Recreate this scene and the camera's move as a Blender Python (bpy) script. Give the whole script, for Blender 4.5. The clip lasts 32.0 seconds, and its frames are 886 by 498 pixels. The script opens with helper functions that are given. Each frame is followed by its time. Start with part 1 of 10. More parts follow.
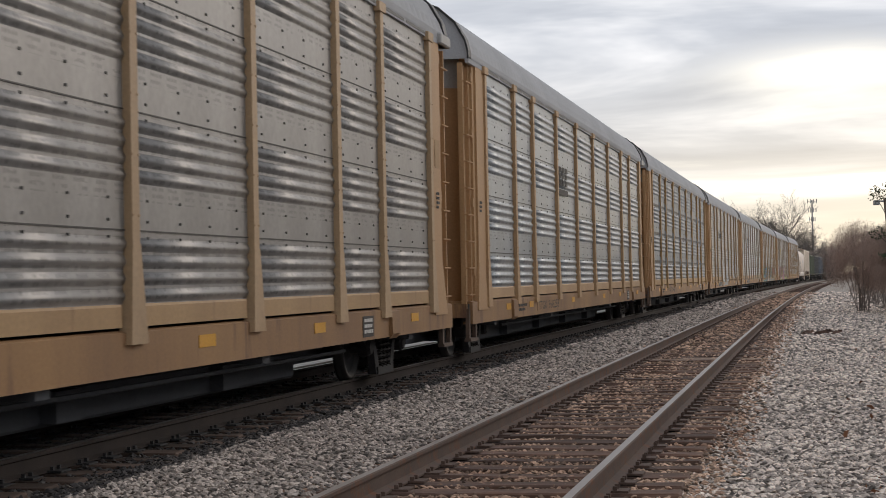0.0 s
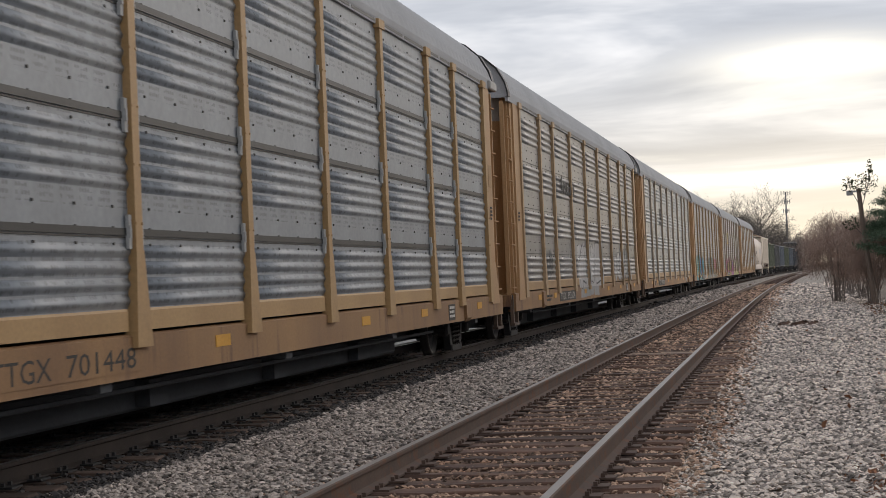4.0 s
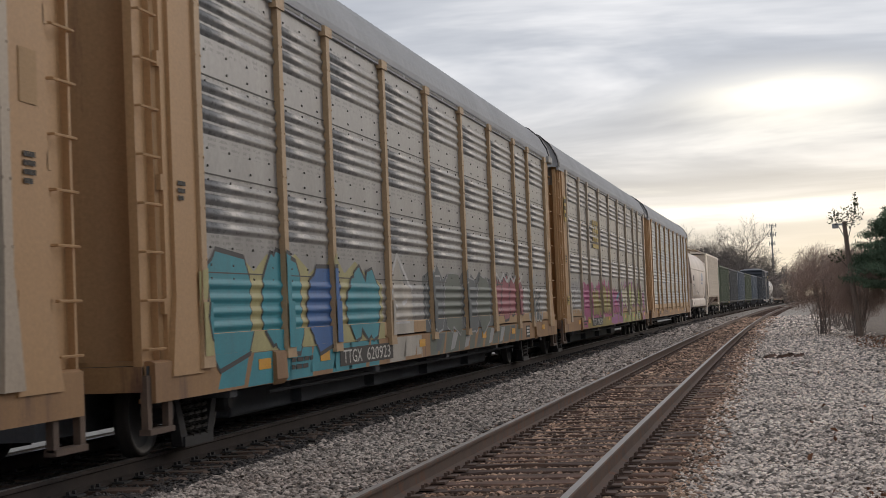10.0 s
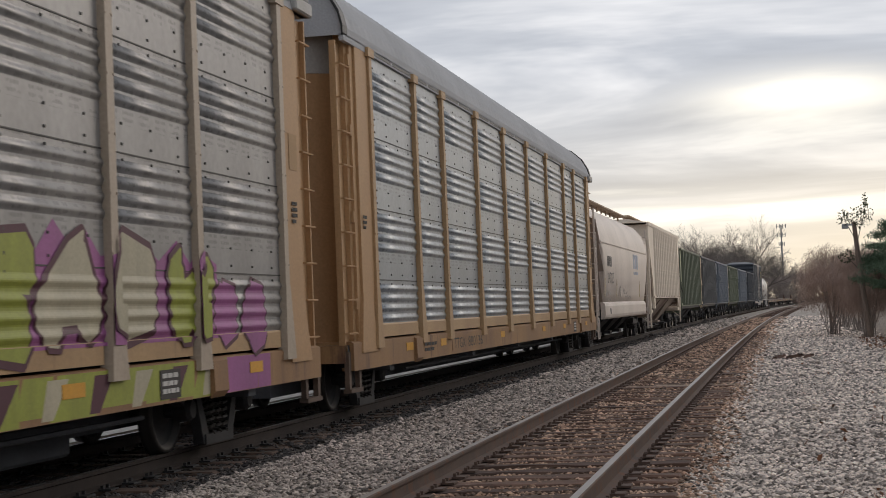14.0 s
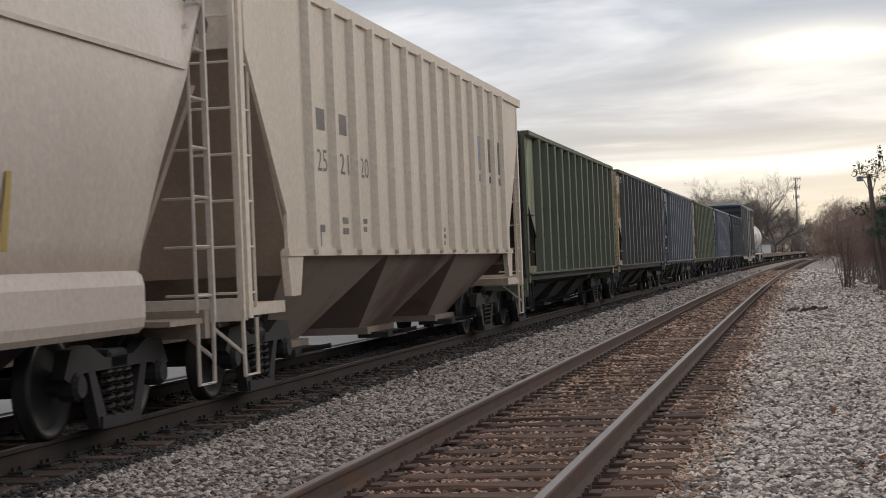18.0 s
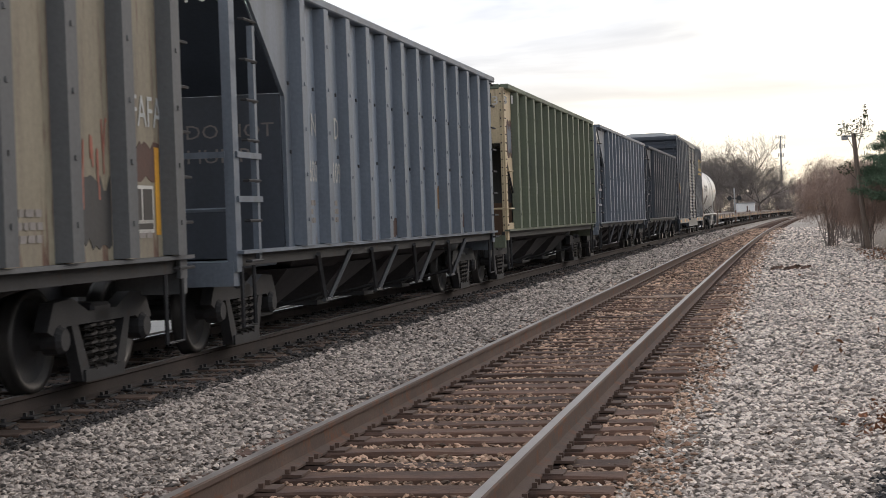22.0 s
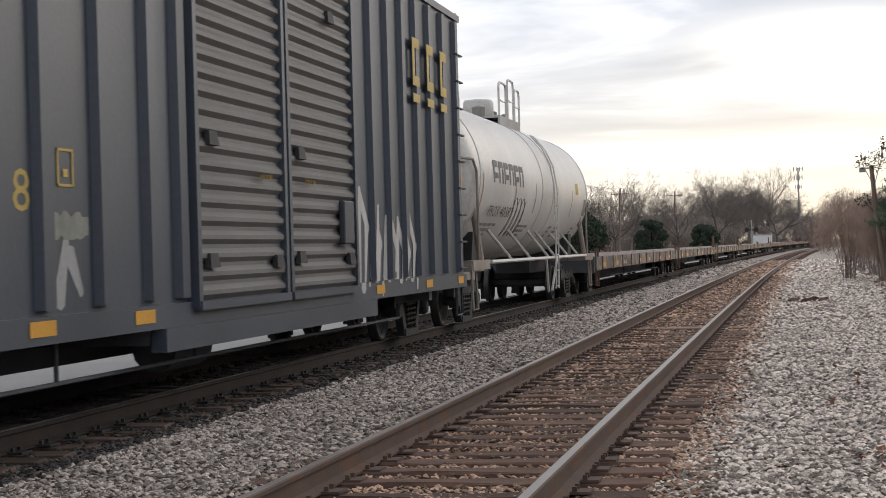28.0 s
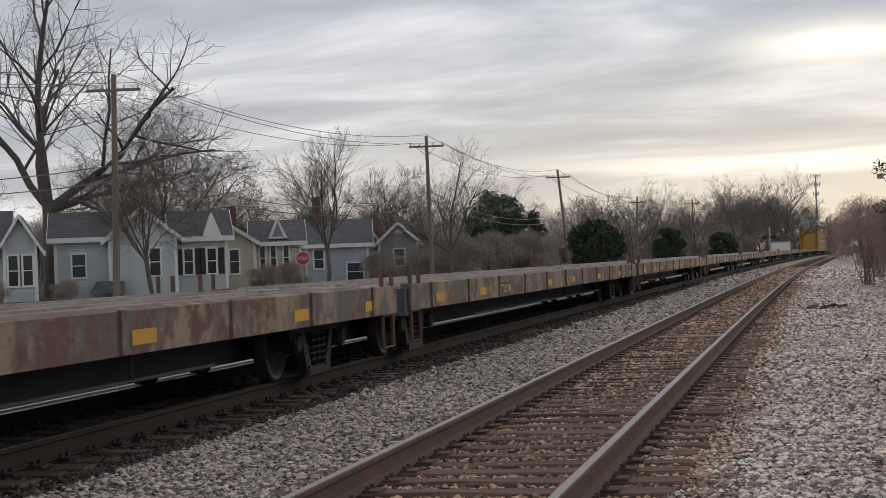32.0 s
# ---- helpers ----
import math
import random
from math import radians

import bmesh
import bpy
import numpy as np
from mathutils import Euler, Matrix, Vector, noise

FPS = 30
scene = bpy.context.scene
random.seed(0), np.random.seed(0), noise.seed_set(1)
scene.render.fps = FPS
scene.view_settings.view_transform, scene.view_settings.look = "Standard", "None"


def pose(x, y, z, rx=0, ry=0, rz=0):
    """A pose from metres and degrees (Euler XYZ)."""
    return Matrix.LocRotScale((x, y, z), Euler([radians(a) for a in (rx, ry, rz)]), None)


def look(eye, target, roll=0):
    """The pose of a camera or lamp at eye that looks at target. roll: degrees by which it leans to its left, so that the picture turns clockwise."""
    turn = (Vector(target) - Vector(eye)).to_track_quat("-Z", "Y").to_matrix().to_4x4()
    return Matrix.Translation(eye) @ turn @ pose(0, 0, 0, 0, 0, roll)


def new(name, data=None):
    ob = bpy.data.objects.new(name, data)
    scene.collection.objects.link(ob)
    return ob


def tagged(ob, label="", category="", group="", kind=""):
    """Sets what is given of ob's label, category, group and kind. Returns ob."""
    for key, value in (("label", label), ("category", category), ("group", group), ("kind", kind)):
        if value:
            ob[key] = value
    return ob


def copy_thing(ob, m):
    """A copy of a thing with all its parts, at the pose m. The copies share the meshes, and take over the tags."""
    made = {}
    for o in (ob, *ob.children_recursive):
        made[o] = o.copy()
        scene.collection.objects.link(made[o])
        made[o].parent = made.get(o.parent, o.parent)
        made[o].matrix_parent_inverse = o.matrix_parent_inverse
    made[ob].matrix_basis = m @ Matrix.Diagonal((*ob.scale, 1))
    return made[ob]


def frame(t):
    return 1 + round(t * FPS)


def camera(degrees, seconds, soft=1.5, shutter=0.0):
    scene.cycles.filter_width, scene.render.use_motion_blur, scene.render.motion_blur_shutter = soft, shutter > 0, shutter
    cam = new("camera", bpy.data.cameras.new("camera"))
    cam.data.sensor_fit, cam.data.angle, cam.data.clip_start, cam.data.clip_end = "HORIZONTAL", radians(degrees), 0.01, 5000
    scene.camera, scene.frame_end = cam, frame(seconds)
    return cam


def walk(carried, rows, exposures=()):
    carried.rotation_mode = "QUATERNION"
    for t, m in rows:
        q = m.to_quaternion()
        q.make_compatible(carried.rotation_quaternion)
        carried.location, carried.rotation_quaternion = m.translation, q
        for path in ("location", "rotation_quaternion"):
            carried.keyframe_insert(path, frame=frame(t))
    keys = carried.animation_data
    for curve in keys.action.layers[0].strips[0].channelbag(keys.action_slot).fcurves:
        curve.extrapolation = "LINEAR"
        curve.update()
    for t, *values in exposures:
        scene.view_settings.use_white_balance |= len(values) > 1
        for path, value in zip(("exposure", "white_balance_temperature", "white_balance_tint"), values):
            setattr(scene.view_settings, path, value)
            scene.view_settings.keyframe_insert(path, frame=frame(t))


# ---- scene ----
# The camera: hand-held, standing beside the near track, long lens.
cam = camera(29.29, 32.0, soft=0.5, shutter=0.1)
EYE_Z = 1.45
# seconds, yaw to the left of the track, pitch up, roll
GAZE = [
    (0.0, 12.10, 1.03, -1.13),
    (0.5, 10.69, 0.71, -1.33),
    (1.0, 10.21, 0.67, -1.36),
    (1.5, 10.09, 0.74, -1.50),
    (2.0, 10.09, 0.84, -1.78),
    (2.5, 10.19, 0.72, -1.86),
    (4.5, 11.52, 1.16, -2.52),
    (5.0, 11.47, 1.36, -2.62),
    (5.5, 11.07, 1.47, -2.94),
    (6.0, 11.14, 1.60, -3.13),
    (6.5, 11.51, 1.61, -3.22),
    (7.0, 11.28, 1.59, -2.96),
    (7.5, 11.04, 1.53, -2.74),
    (8.0, 10.54, 1.70, -2.66),
    (8.5, 10.13, 1.93, -2.37),
    (9.0, 10.36, 2.01, -2.29),
    (9.5, 10.88, 1.98, -2.35),
    (10.0, 10.78, 2.03, -2.22),
    (10.5, 10.44, 2.25, -1.97),
    (11.0, 10.80, 2.24, -2.08),
    (11.5, 10.92, 2.28, -2.06),
    (12.0, 11.35, 2.45, -2.15),
    (12.5, 11.48, 2.36, -2.02),
    (13.0, 11.45, 2.56, -1.94),
    (13.5, 11.23, 2.48, -2.27),
    (14.0, 11.09, 2.06, -2.23),
    (14.5, 10.49, 1.71, -1.73),
    (16.5, 11.14, 0.64, -1.38),
    (17.0, 11.36, 0.81, -1.76),
    (17.5, 11.73, 0.60, -2.03),
    (18.0, 11.62, 0.51, -2.34),
    (18.5, 10.98, -0.08, -2.33),
    (19.0, 10.24, -1.13, -2.25),
    (19.5, 9.97, -1.42, -2.06),
    (20.0, 10.09, -1.24, -2.00),
    (20.5, 10.47, -1.11, -2.00),
    (21.0, 10.63, -1.07, -2.06),
    (21.5, 10.72, -1.04, -2.04),
    (22.0, 11.15, -1.00, -1.92),
    (22.5, 11.22, -0.91, -1.77),
    (23.0, 11.63, -0.72, -1.81),
    (23.5, 11.65, -0.61, -1.81),
    (24.0, 11.74, -0.52, -1.89),
    (24.5, 11.74, -0.47, -1.82),
    (26.5, 12.06, 0.09, -1.77),
    (27.0, 11.80, 0.18, -1.84),
    (27.5, 11.63, 0.20, -1.73),
    (28.0, 11.68, 0.03, -1.62),
    (28.5, 11.69, 0.21, -1.61),
    (29.0, 11.73, 0.07, -1.64),
    (29.5, 11.90, 0.16, -1.74),
    (30.0, 12.03, 0.08, -1.72),
    (30.5, 12.65, 0.06, -1.74),
    (31.0, 12.70, 0.08, -1.82),
    (31.5, 12.47, 0.36, -1.98),
    (32.0, 12.26, 0.39, -2.10),
]


def gaze(yaw, pitch, roll):
    ay, ap = radians(yaw), radians(pitch)
    way = Vector((-math.sin(ay) * math.cos(ap), math.cos(ay) * math.cos(ap), math.sin(ap)))
    eye = Vector((0, 0, EYE_Z))
    return look(eye, eye + way, roll)


# the camera's own exposure, in stops
EXPOSURE = [(0.0, 0.18), (7.0, 0.12), (10.0, 0.06), (14.0, 0.05), (17.0, 0.05), (19.0, 0.13), (20.0, 0.5), (24.0, 0.6), (28.0, 0.46), (29.0, 0.2), (31.0, -0.05), (32.0, -0.08)]
walk(cam, [(t, gaze(y, p, r)) for t, y, p, r in GAZE], EXPOSURE)

# ---- light: an overcast evening sky, brighter low down ahead, and a weak wide sun ----
SUN_AZ, SUN_EL = -36.0, 9.0  # degrees: azimuth to the left of +y, elevation


def make_world():
    world = bpy.data.worlds.new("evening_sky")
    scene.world = world
    world.use_nodes = True
    nt = world.node_tree
    nt.nodes.clear()
    N, Lk = nt.nodes.new, nt.links.new
    out, bg = N("ShaderNodeOutputWorld"), N("ShaderNodeBackground")
    Lk(bg.outputs[0], out.inputs[0])
    bg.inputs[1].default_value = 1.0
    sky = N("ShaderNodeTexSky")
    sky.sky_type, sky.sun_disc = "NISHITA", False
    sky.sun_elevation, sky.sun_rotation = radians(SUN_EL), radians(-SUN_AZ)
    geo = N("ShaderNodeNewGeometry")
    vec = N("ShaderNodeVectorMath")
    vec.operation = "SCALE"
    vec.inputs["Scale"].default_value = -1
    tc = N("ShaderNodeTexCoord")
    sep = N("ShaderNodeSeparateXYZ")
    Lk(tc.outputs["Generated"], sep.inputs[0])

    def math_node(op, a, b=None, clamp=False):
        n = N("ShaderNodeMath")
        n.operation, n.use_clamp = op, clamp
        for i, v in enumerate((a, b)):
            if v is None:
                continue
            if isinstance(v, (int, float)):
                n.inputs[i].default_value = v
            else:
                Lk(v, n.inputs[i])
        return n.outputs[0]

    nt.nodes.remove(geo), nt.nodes.remove(vec)
    up = math_node("MAXIMUM", sep.outputs[2], 0.0)
    lift = math_node("ADD", up, 0.11)
    # the cloud sheet, seen in perspective
    flat = N("ShaderNodeCombineXYZ")
    Lk(math_node("DIVIDE", sep.outputs[0], lift), flat.inputs[0])
    Lk(math_node("DIVIDE", sep.outputs[1], lift), flat.inputs[1])
    mapping = N("ShaderNodeMapping")
    mapping.inputs["Location"].default_value = (0.35, 0.9, 0)
    mapping.inputs["Rotation"].default_value = (0, 0, 0.35)
    mapping.inputs["Scale"].default_value = (0.5, 0.9, 1)
    Lk(flat.outputs[0], mapping.inputs[0])
    n1 = N("ShaderNodeTexNoise")
    n1.inputs["Scale"].default_value, n1.inputs["Detail"].default_value = 1.5, 5
    n1.inputs["Roughness"].default_value, n1.inputs["Distortion"].default_value = 0.55, 0.4
    Lk(mapping.outputs[0], n1.inputs[0])
    cloud = N("ShaderNodeValToRGB")
    cr = cloud.color_ramp
    cr.elements[0].position, cr.elements[0].color = 0.36, (0.42, 0.445, 0.505, 1)
    cr.elements[1].position, cr.elements[1].color = 0.68, (0.92, 0.915, 0.935, 1)
    mid = cr.elements.new(0.5)
    mid.color = (0.56, 0.582, 0.635, 1)
    Lk(n1.outputs[0], cloud.inputs[0])
    # glow low over the horizon towards the sunset
    sun_dir = Vector((-math.sin(radians(SUN_AZ)), math.cos(radians(SUN_AZ)), 0.06)).normalized()
    dot = N("ShaderNodeVectorMath")
    dot.operation = "DOT_PRODUCT"
    Lk(tc.outputs["Generated"], dot.inputs[0])
    dot.inputs[1].default_value = sun_dir
    toward = math_node("POWER", math_node("MAXIMUM", dot.outputs["Value"], 0.0), 3.0)
    low = math_node("POWER", math_node("SUBTRACT", 1.0, math_node("MULTIPLY", up, 7.0), clamp=True), 1.5)
    glow = math_node("MULTIPLY", toward, low)
    mix = N("ShaderNodeMix")
    mix.data_type = "RGBA"
    Lk(math_node("MULTIPLY", glow, 2.0, clamp=True), mix.inputs[0])
    # the sheet thickens towards the zenith
    thick = N("ShaderNodeMix")
    thick.data_type, thick.blend_type = "RGBA", "MULTIPLY"
    Lk(math_node("MULTIPLY", math_node("SUBTRACT", up, 0.22), 0.4, clamp=True), thick.inputs[0])
    Lk(cloud.outputs[0], thick.inputs[6])
    thick.inputs[7].default_value = (0.45, 0.46, 0.48, 1)
    Lk(thick.outputs[2], mix.inputs[6])
    mix.inputs[7].default_value = (1.0, 0.86, 0.65, 1)
    # the break in the clouds over the end of the line, where they are thinnest
    az = math_node("ARCTAN2", sep.outputs[0], sep.outputs[1])
    wob = math_node("MULTIPLY", math_node("SUBTRACT", n1.outputs[0], 0.5), 0.045)

    def break_at(a0, wa, e0, we):
        da = math_node("DIVIDE", math_node("SUBTRACT", az, radians(a0)), radians(wa))
        de = math_node("DIVIDE", math_node("SUBTRACT", math_node("ADD", sep.outputs[2], wob), radians(e0)), radians(we))
        d2 = math_node("ADD", math_node("MULTIPLY", da, da), math_node("MULTIPLY", de, de))
        return math_node("EXPONENT", math_node("MULTIPLY", d2, -1.0))
    gap = math_node("ADD", break_at(1.2, 3.4, 6.3, 0.85), math_node("MULTIPLY", break_at(-1.0, 7.0, 2.9, 0.35), 0.8), clamp=True)
    mixg = N("ShaderNodeMix")
    mixg.data_type = "RGBA"
    Lk(math_node("MULTIPLY", gap, 0.9), mixg.inputs[0])
    Lk(mix.outputs[2], mixg.inputs[6])
    mixg.inputs[7].default_value = (1.45, 1.36, 1.18, 1)
    mix = mixg
    # thin cloud lets a little of the clear sky through
    add = N("ShaderNodeMix")
    add.data_type, add.blend_type = "RGBA", "ADD"
    add.inputs[0].default_value = 0.004
    Lk(mix.outputs[2], add.inputs[6])
    Lk(sky.outputs[0], add.inputs[7])
    Lk(add.outputs[2], bg.inputs[0])
    return world


make_world()
sun = new("sun", bpy.data.lights.new("sun", "SUN"))
sun.data.energy, sun.data.angle, sun.data.color = 0.6, radians(28), (1.0, 0.87, 0.75)
sun.matrix_world = look(
    (0, 0, 50), (0 + math.sin(radians(SUN_AZ)) * 40, -math.cos(radians(SUN_AZ)) * 40, 50 - 40 * math.tan(radians(SUN_EL + 12)))
)
scene.view_settings.exposure = 0.0

# ---- mesh tools ----
BEND = 0.000164  # the line's curve to the right, 1/m
NEAR_X, FAR_X = -2.152, -6.68  # the middles of the two tracks
GAUGE, RAIL_TOP = 1.505, 0.17


def bend(y):
    return BEND * y * y / 2 if y > 0 else 0.0


def part(name, bm, material, parent=None, label="", smooth=False):
    """Link a bmesh as one mesh object under a thing or a part."""
    me = bpy.data.meshes.new(name)
    if smooth:
        for f in bm.faces:
            f.smooth = True
    bm.to_mesh(me)
    bm.free()
    return place(name, me, material, parent, label)


def place(name, me, material=None, parent=None, label=""):
    ob = new(name, me)
    if material and not me.materials:
        me.materials.append(material)
    ob.parent = parent
    if label:
        ob["label"] = label
    return ob


def raw(name, verts, faces, smooth=False):
    me = bpy.data.meshes.new(name)
    me.from_pydata(verts, [], faces)
    if smooth:
        me.polygons.foreach_set("use_smooth", [True] * len(me.polygons))
    me.update()
    return me


def box(bm, x0, x1, y0, y1, z0, z1, bevel=0.0):
    v = [bm.verts.new(c) for c in ((x0, y0, z0), (x1, y0, z0), (x1, y1, z0), (x0, y1, z0), (x0, y0, z1), (x1, y0, z1), (x1, y1, z1), (x0, y1, z1))]
    fs = [bm.faces.new([v[i] for i in q]) for q in ((3, 2, 1, 0), (4, 5, 6, 7), (0, 1, 5, 4), (1, 2, 6, 5), (2, 3, 7, 6), (3, 0, 4, 7))]
    if bevel:
        es = {e for f in fs for e in f.edges}
        bmesh.ops.bevel(bm, geom=list(es), offset=bevel, segments=1, affect="EDGES")
    return v


def hexa(bm, pts):
    """A solid from eight corners: four below, four above, both counter-clockwise."""
    v = [bm.verts.new(c) for c in pts]
    for q in ((3, 2, 1, 0), (4, 5, 6, 7), (0, 1, 5, 4), (1, 2, 6, 5), (2, 3, 7, 6), (3, 0, 4, 7)):
        bm.faces.new([v[i] for i in q])


def prism(bm, outline, a0, a1, axis="y"):
    """An outline of (u, w) pushed along an axis: y takes (x, z), x takes (y, z), z takes (x, y)."""
    def at(u, w, a):
        return (u, a, w) if axis == "y" else (a, u, w) if axis == "x" else (u, w, a)
    p = [bm.verts.new(at(u, w, a0)) for u, w in outline]
    q = [bm.verts.new(at(u, w, a1)) for u, w in outline]
    n = len(p)
    for i in range(n):
        bm.faces.new((p[i], p[(i + 1) % n], q[(i + 1) % n], q[i]))
    bm.faces.new(p[::-1])
    bm.faces.new(q)
    bmesh.ops.recalc_face_normals(bm, faces=bm.faces[:])


def tube(bm, pts, r, n=6, r1=None):
    """A round rod along points, tapering from r to r1."""
    pts = [Vector(p) for p in pts]
    rings = []
    for i, p in enumerate(pts):
        d = (pts[min(i + 1, len(pts) - 1)] - pts[max(i - 1, 0)]).normalized()
        a = d.orthogonal().normalized() if not rings else (prev - d * prev.dot(d)).normalized()
        prev = a
        b = d.cross(a)
        rr = r if r1 is None else r + (r1 - r) * i / (len(pts) - 1)
        rings.append([bm.verts.new(p + (a * math.cos(2 * math.pi * k / n) + b * math.sin(2 * math.pi * k / n)) * rr) for k in range(n)])
    for s, t in zip(rings, rings[1:]):
        for k in range(n):
            bm.faces.new((s[k], s[(k + 1) % n], t[(k + 1) % n], t[k]))
    bm.faces.new(rings[0][::-1])
    bm.faces.new(rings[-1])


def lathe(bm, profile, n=24, axis="x", centre=(0, 0, 0)):
    """A turned solid: profile of (along, radius) round an axis."""
    rings = []
    for a, r in profile:
        ring = []
        for k in range(n):
            c, s = math.cos(2 * math.pi * k / n) * r, math.sin(2 * math.pi * k / n) * r
            o = (a, c, s) if axis == "x" else (c, a, s) if axis == "y" else (c, s, a)
            ring.append(bm.verts.new([o[i] + centre[i] for i in range(3)]))
        rings.append(ring)
    for s, t in zip(rings, rings[1:]):
        for k in range(n):
            bm.faces.new((s[k], s[(k + 1) % n], t[(k + 1) % n], t[k]))
    bm.faces.new(rings[0][::-1])
    bm.faces.new(rings[-1])
    bmesh.ops.recalc_face_normals(bm, faces=bm.faces[:])


def mesh_of(name, bm, material, smooth=False):
    """A mesh to share between alike parts."""
    me = bpy.data.meshes.new(name)
    if smooth:
        for f in bm.faces:
            f.smooth = True
    bm.to_mesh(me)
    bm.free()
    me.materials.append(material)
    return me


def B():
    return bmesh.new()

# ---- materials ----
def tex(nt, kind, **inputs):
    n = nt.nodes.new("ShaderNodeTex" + kind)
    for k, v in inputs.items():
        n.inputs[k].default_value = v
    return n


def material(name, base, dark=None, rough=0.7, metal=0.0, scale=1.0, stain=0.35, grain=40.0, bump=0.15, streak=False, per_object=0.0, per_island=0.0, rust=None, rust_amount=0.0):
    """A surface with two scales of variation: broad stains and fine grain, with a fine relief."""
    m = bpy.data.materials.new(name)
    m.use_nodes = True
    nt = m.node_tree
    Lk = nt.links.new
    bsdf = nt.nodes["Principled BSDF"]
    tc = nt.nodes.new("ShaderNodeTexCoord")
    mp = nt.nodes.new("ShaderNodeMapping")
    Lk(tc.outputs["Object"], mp.inputs[0])
    if streak:
        mp.inputs["Scale"].default_value = (1, 1, 0.12)
    dark = dark or tuple(c * 0.6 for c in base)
    big = tex(nt, "Noise", Scale=0.9 * scale, Detail=6, Roughness=0.6)
    Lk(mp.outputs[0], big.inputs[0])
    ramp = nt.nodes.new("ShaderNodeValToRGB")
    ramp.color_ramp.elements[0].position, ramp.color_ramp.elements[1].position = 0.5 - stain * 0.5, 0.5 + stain * 0.5
    ramp.color_ramp.elements[0].color, ramp.color_ramp.elements[1].color = (*dark, 1), (*base, 1)
    Lk(big.outputs[0], ramp.inputs[0])
    col = ramp.outputs[0]
    fine = tex(nt, "Noise", Scale=grain, Detail=3, Roughness=0.6)
    Lk(tc.outputs["Object"], fine.inputs[0])
    if rust:
        rn = tex(nt, "Noise", Scale=2.3 * scale, Detail=8, Roughness=0.7)
        Lk(mp.outputs[0], rn.inputs[0])
        rr = nt.nodes.new("ShaderNodeValToRGB")
        rr.color_ramp.elements[0].position, rr.color_ramp.elements[1].position = 0.62 - rust_amount, 0.74 - rust_amount
        Lk(rn.outputs[0], rr.inputs[0])
        mr = nt.nodes.new("ShaderNodeMix")
        mr.data_type = "RGBA"
        Lk(rr.outputs[0], mr.inputs[0])
        Lk(col, mr.inputs[6])
        mr.inputs[7].default_value = (*rust, 1)
        col = mr.outputs[2]
    hsv = nt.nodes.new("ShaderNodeHueSaturation")
    Lk(col, hsv.inputs["Color"])
    mr2 = nt.nodes.new("ShaderNodeMapRange")
    mr2.inputs["To Min"].default_value, mr2.inputs["To Max"].default_value = 0.75, 1.25
    Lk(fine.outputs[0], mr2.inputs[0])
    val = mr2.outputs[0]
    for amount, node, out in ((per_object, "ShaderNodeObjectInfo", "Random"), (per_island, "ShaderNodeNewGeometry", "Random Per Island")):
        if amount:
            oi = nt.nodes.new(node)
            r3 = nt.nodes.new("ShaderNodeMapRange")
            r3.inputs["To Min"].default_value, r3.inputs["To Max"].default_value = 1 - amount, 1 + amount
            Lk(oi.outputs[out], r3.inputs[0])
            mul = nt.nodes.new("ShaderNodeMath")
            mul.operation = "MULTIPLY"
            Lk(val, mul.inputs[0]), Lk(r3.outputs[0], mul.inputs[1])
            val = mul.outputs[0]
    Lk(val, hsv.inputs["Value"])
    Lk(hsv.outputs[0], bsdf.inputs["Base Color"])
    bsdf.inputs["Metallic"].default_value = metal
    rr2 = nt.nodes.new("ShaderNodeMapRange")
    rr2.inputs["To Min"].default_value, rr2.inputs["To Max"].default_value = max(rough - 0.12, 0.05), min(rough + 0.12, 1)
    Lk(big.outputs[0], rr2.inputs[0])
    Lk(rr2.outputs[0], bsdf.inputs["Roughness"])
    if bump:
        bp = nt.nodes.new("ShaderNodeBump")
        bp.inputs["Strength"].default_value, bp.inputs["Distance"].default_value = bump, 0.01
        Lk(fine.outputs[0], bp.inputs["Height"])
        Lk(bp.outputs[0], bsdf.inputs["Normal"])
    return m


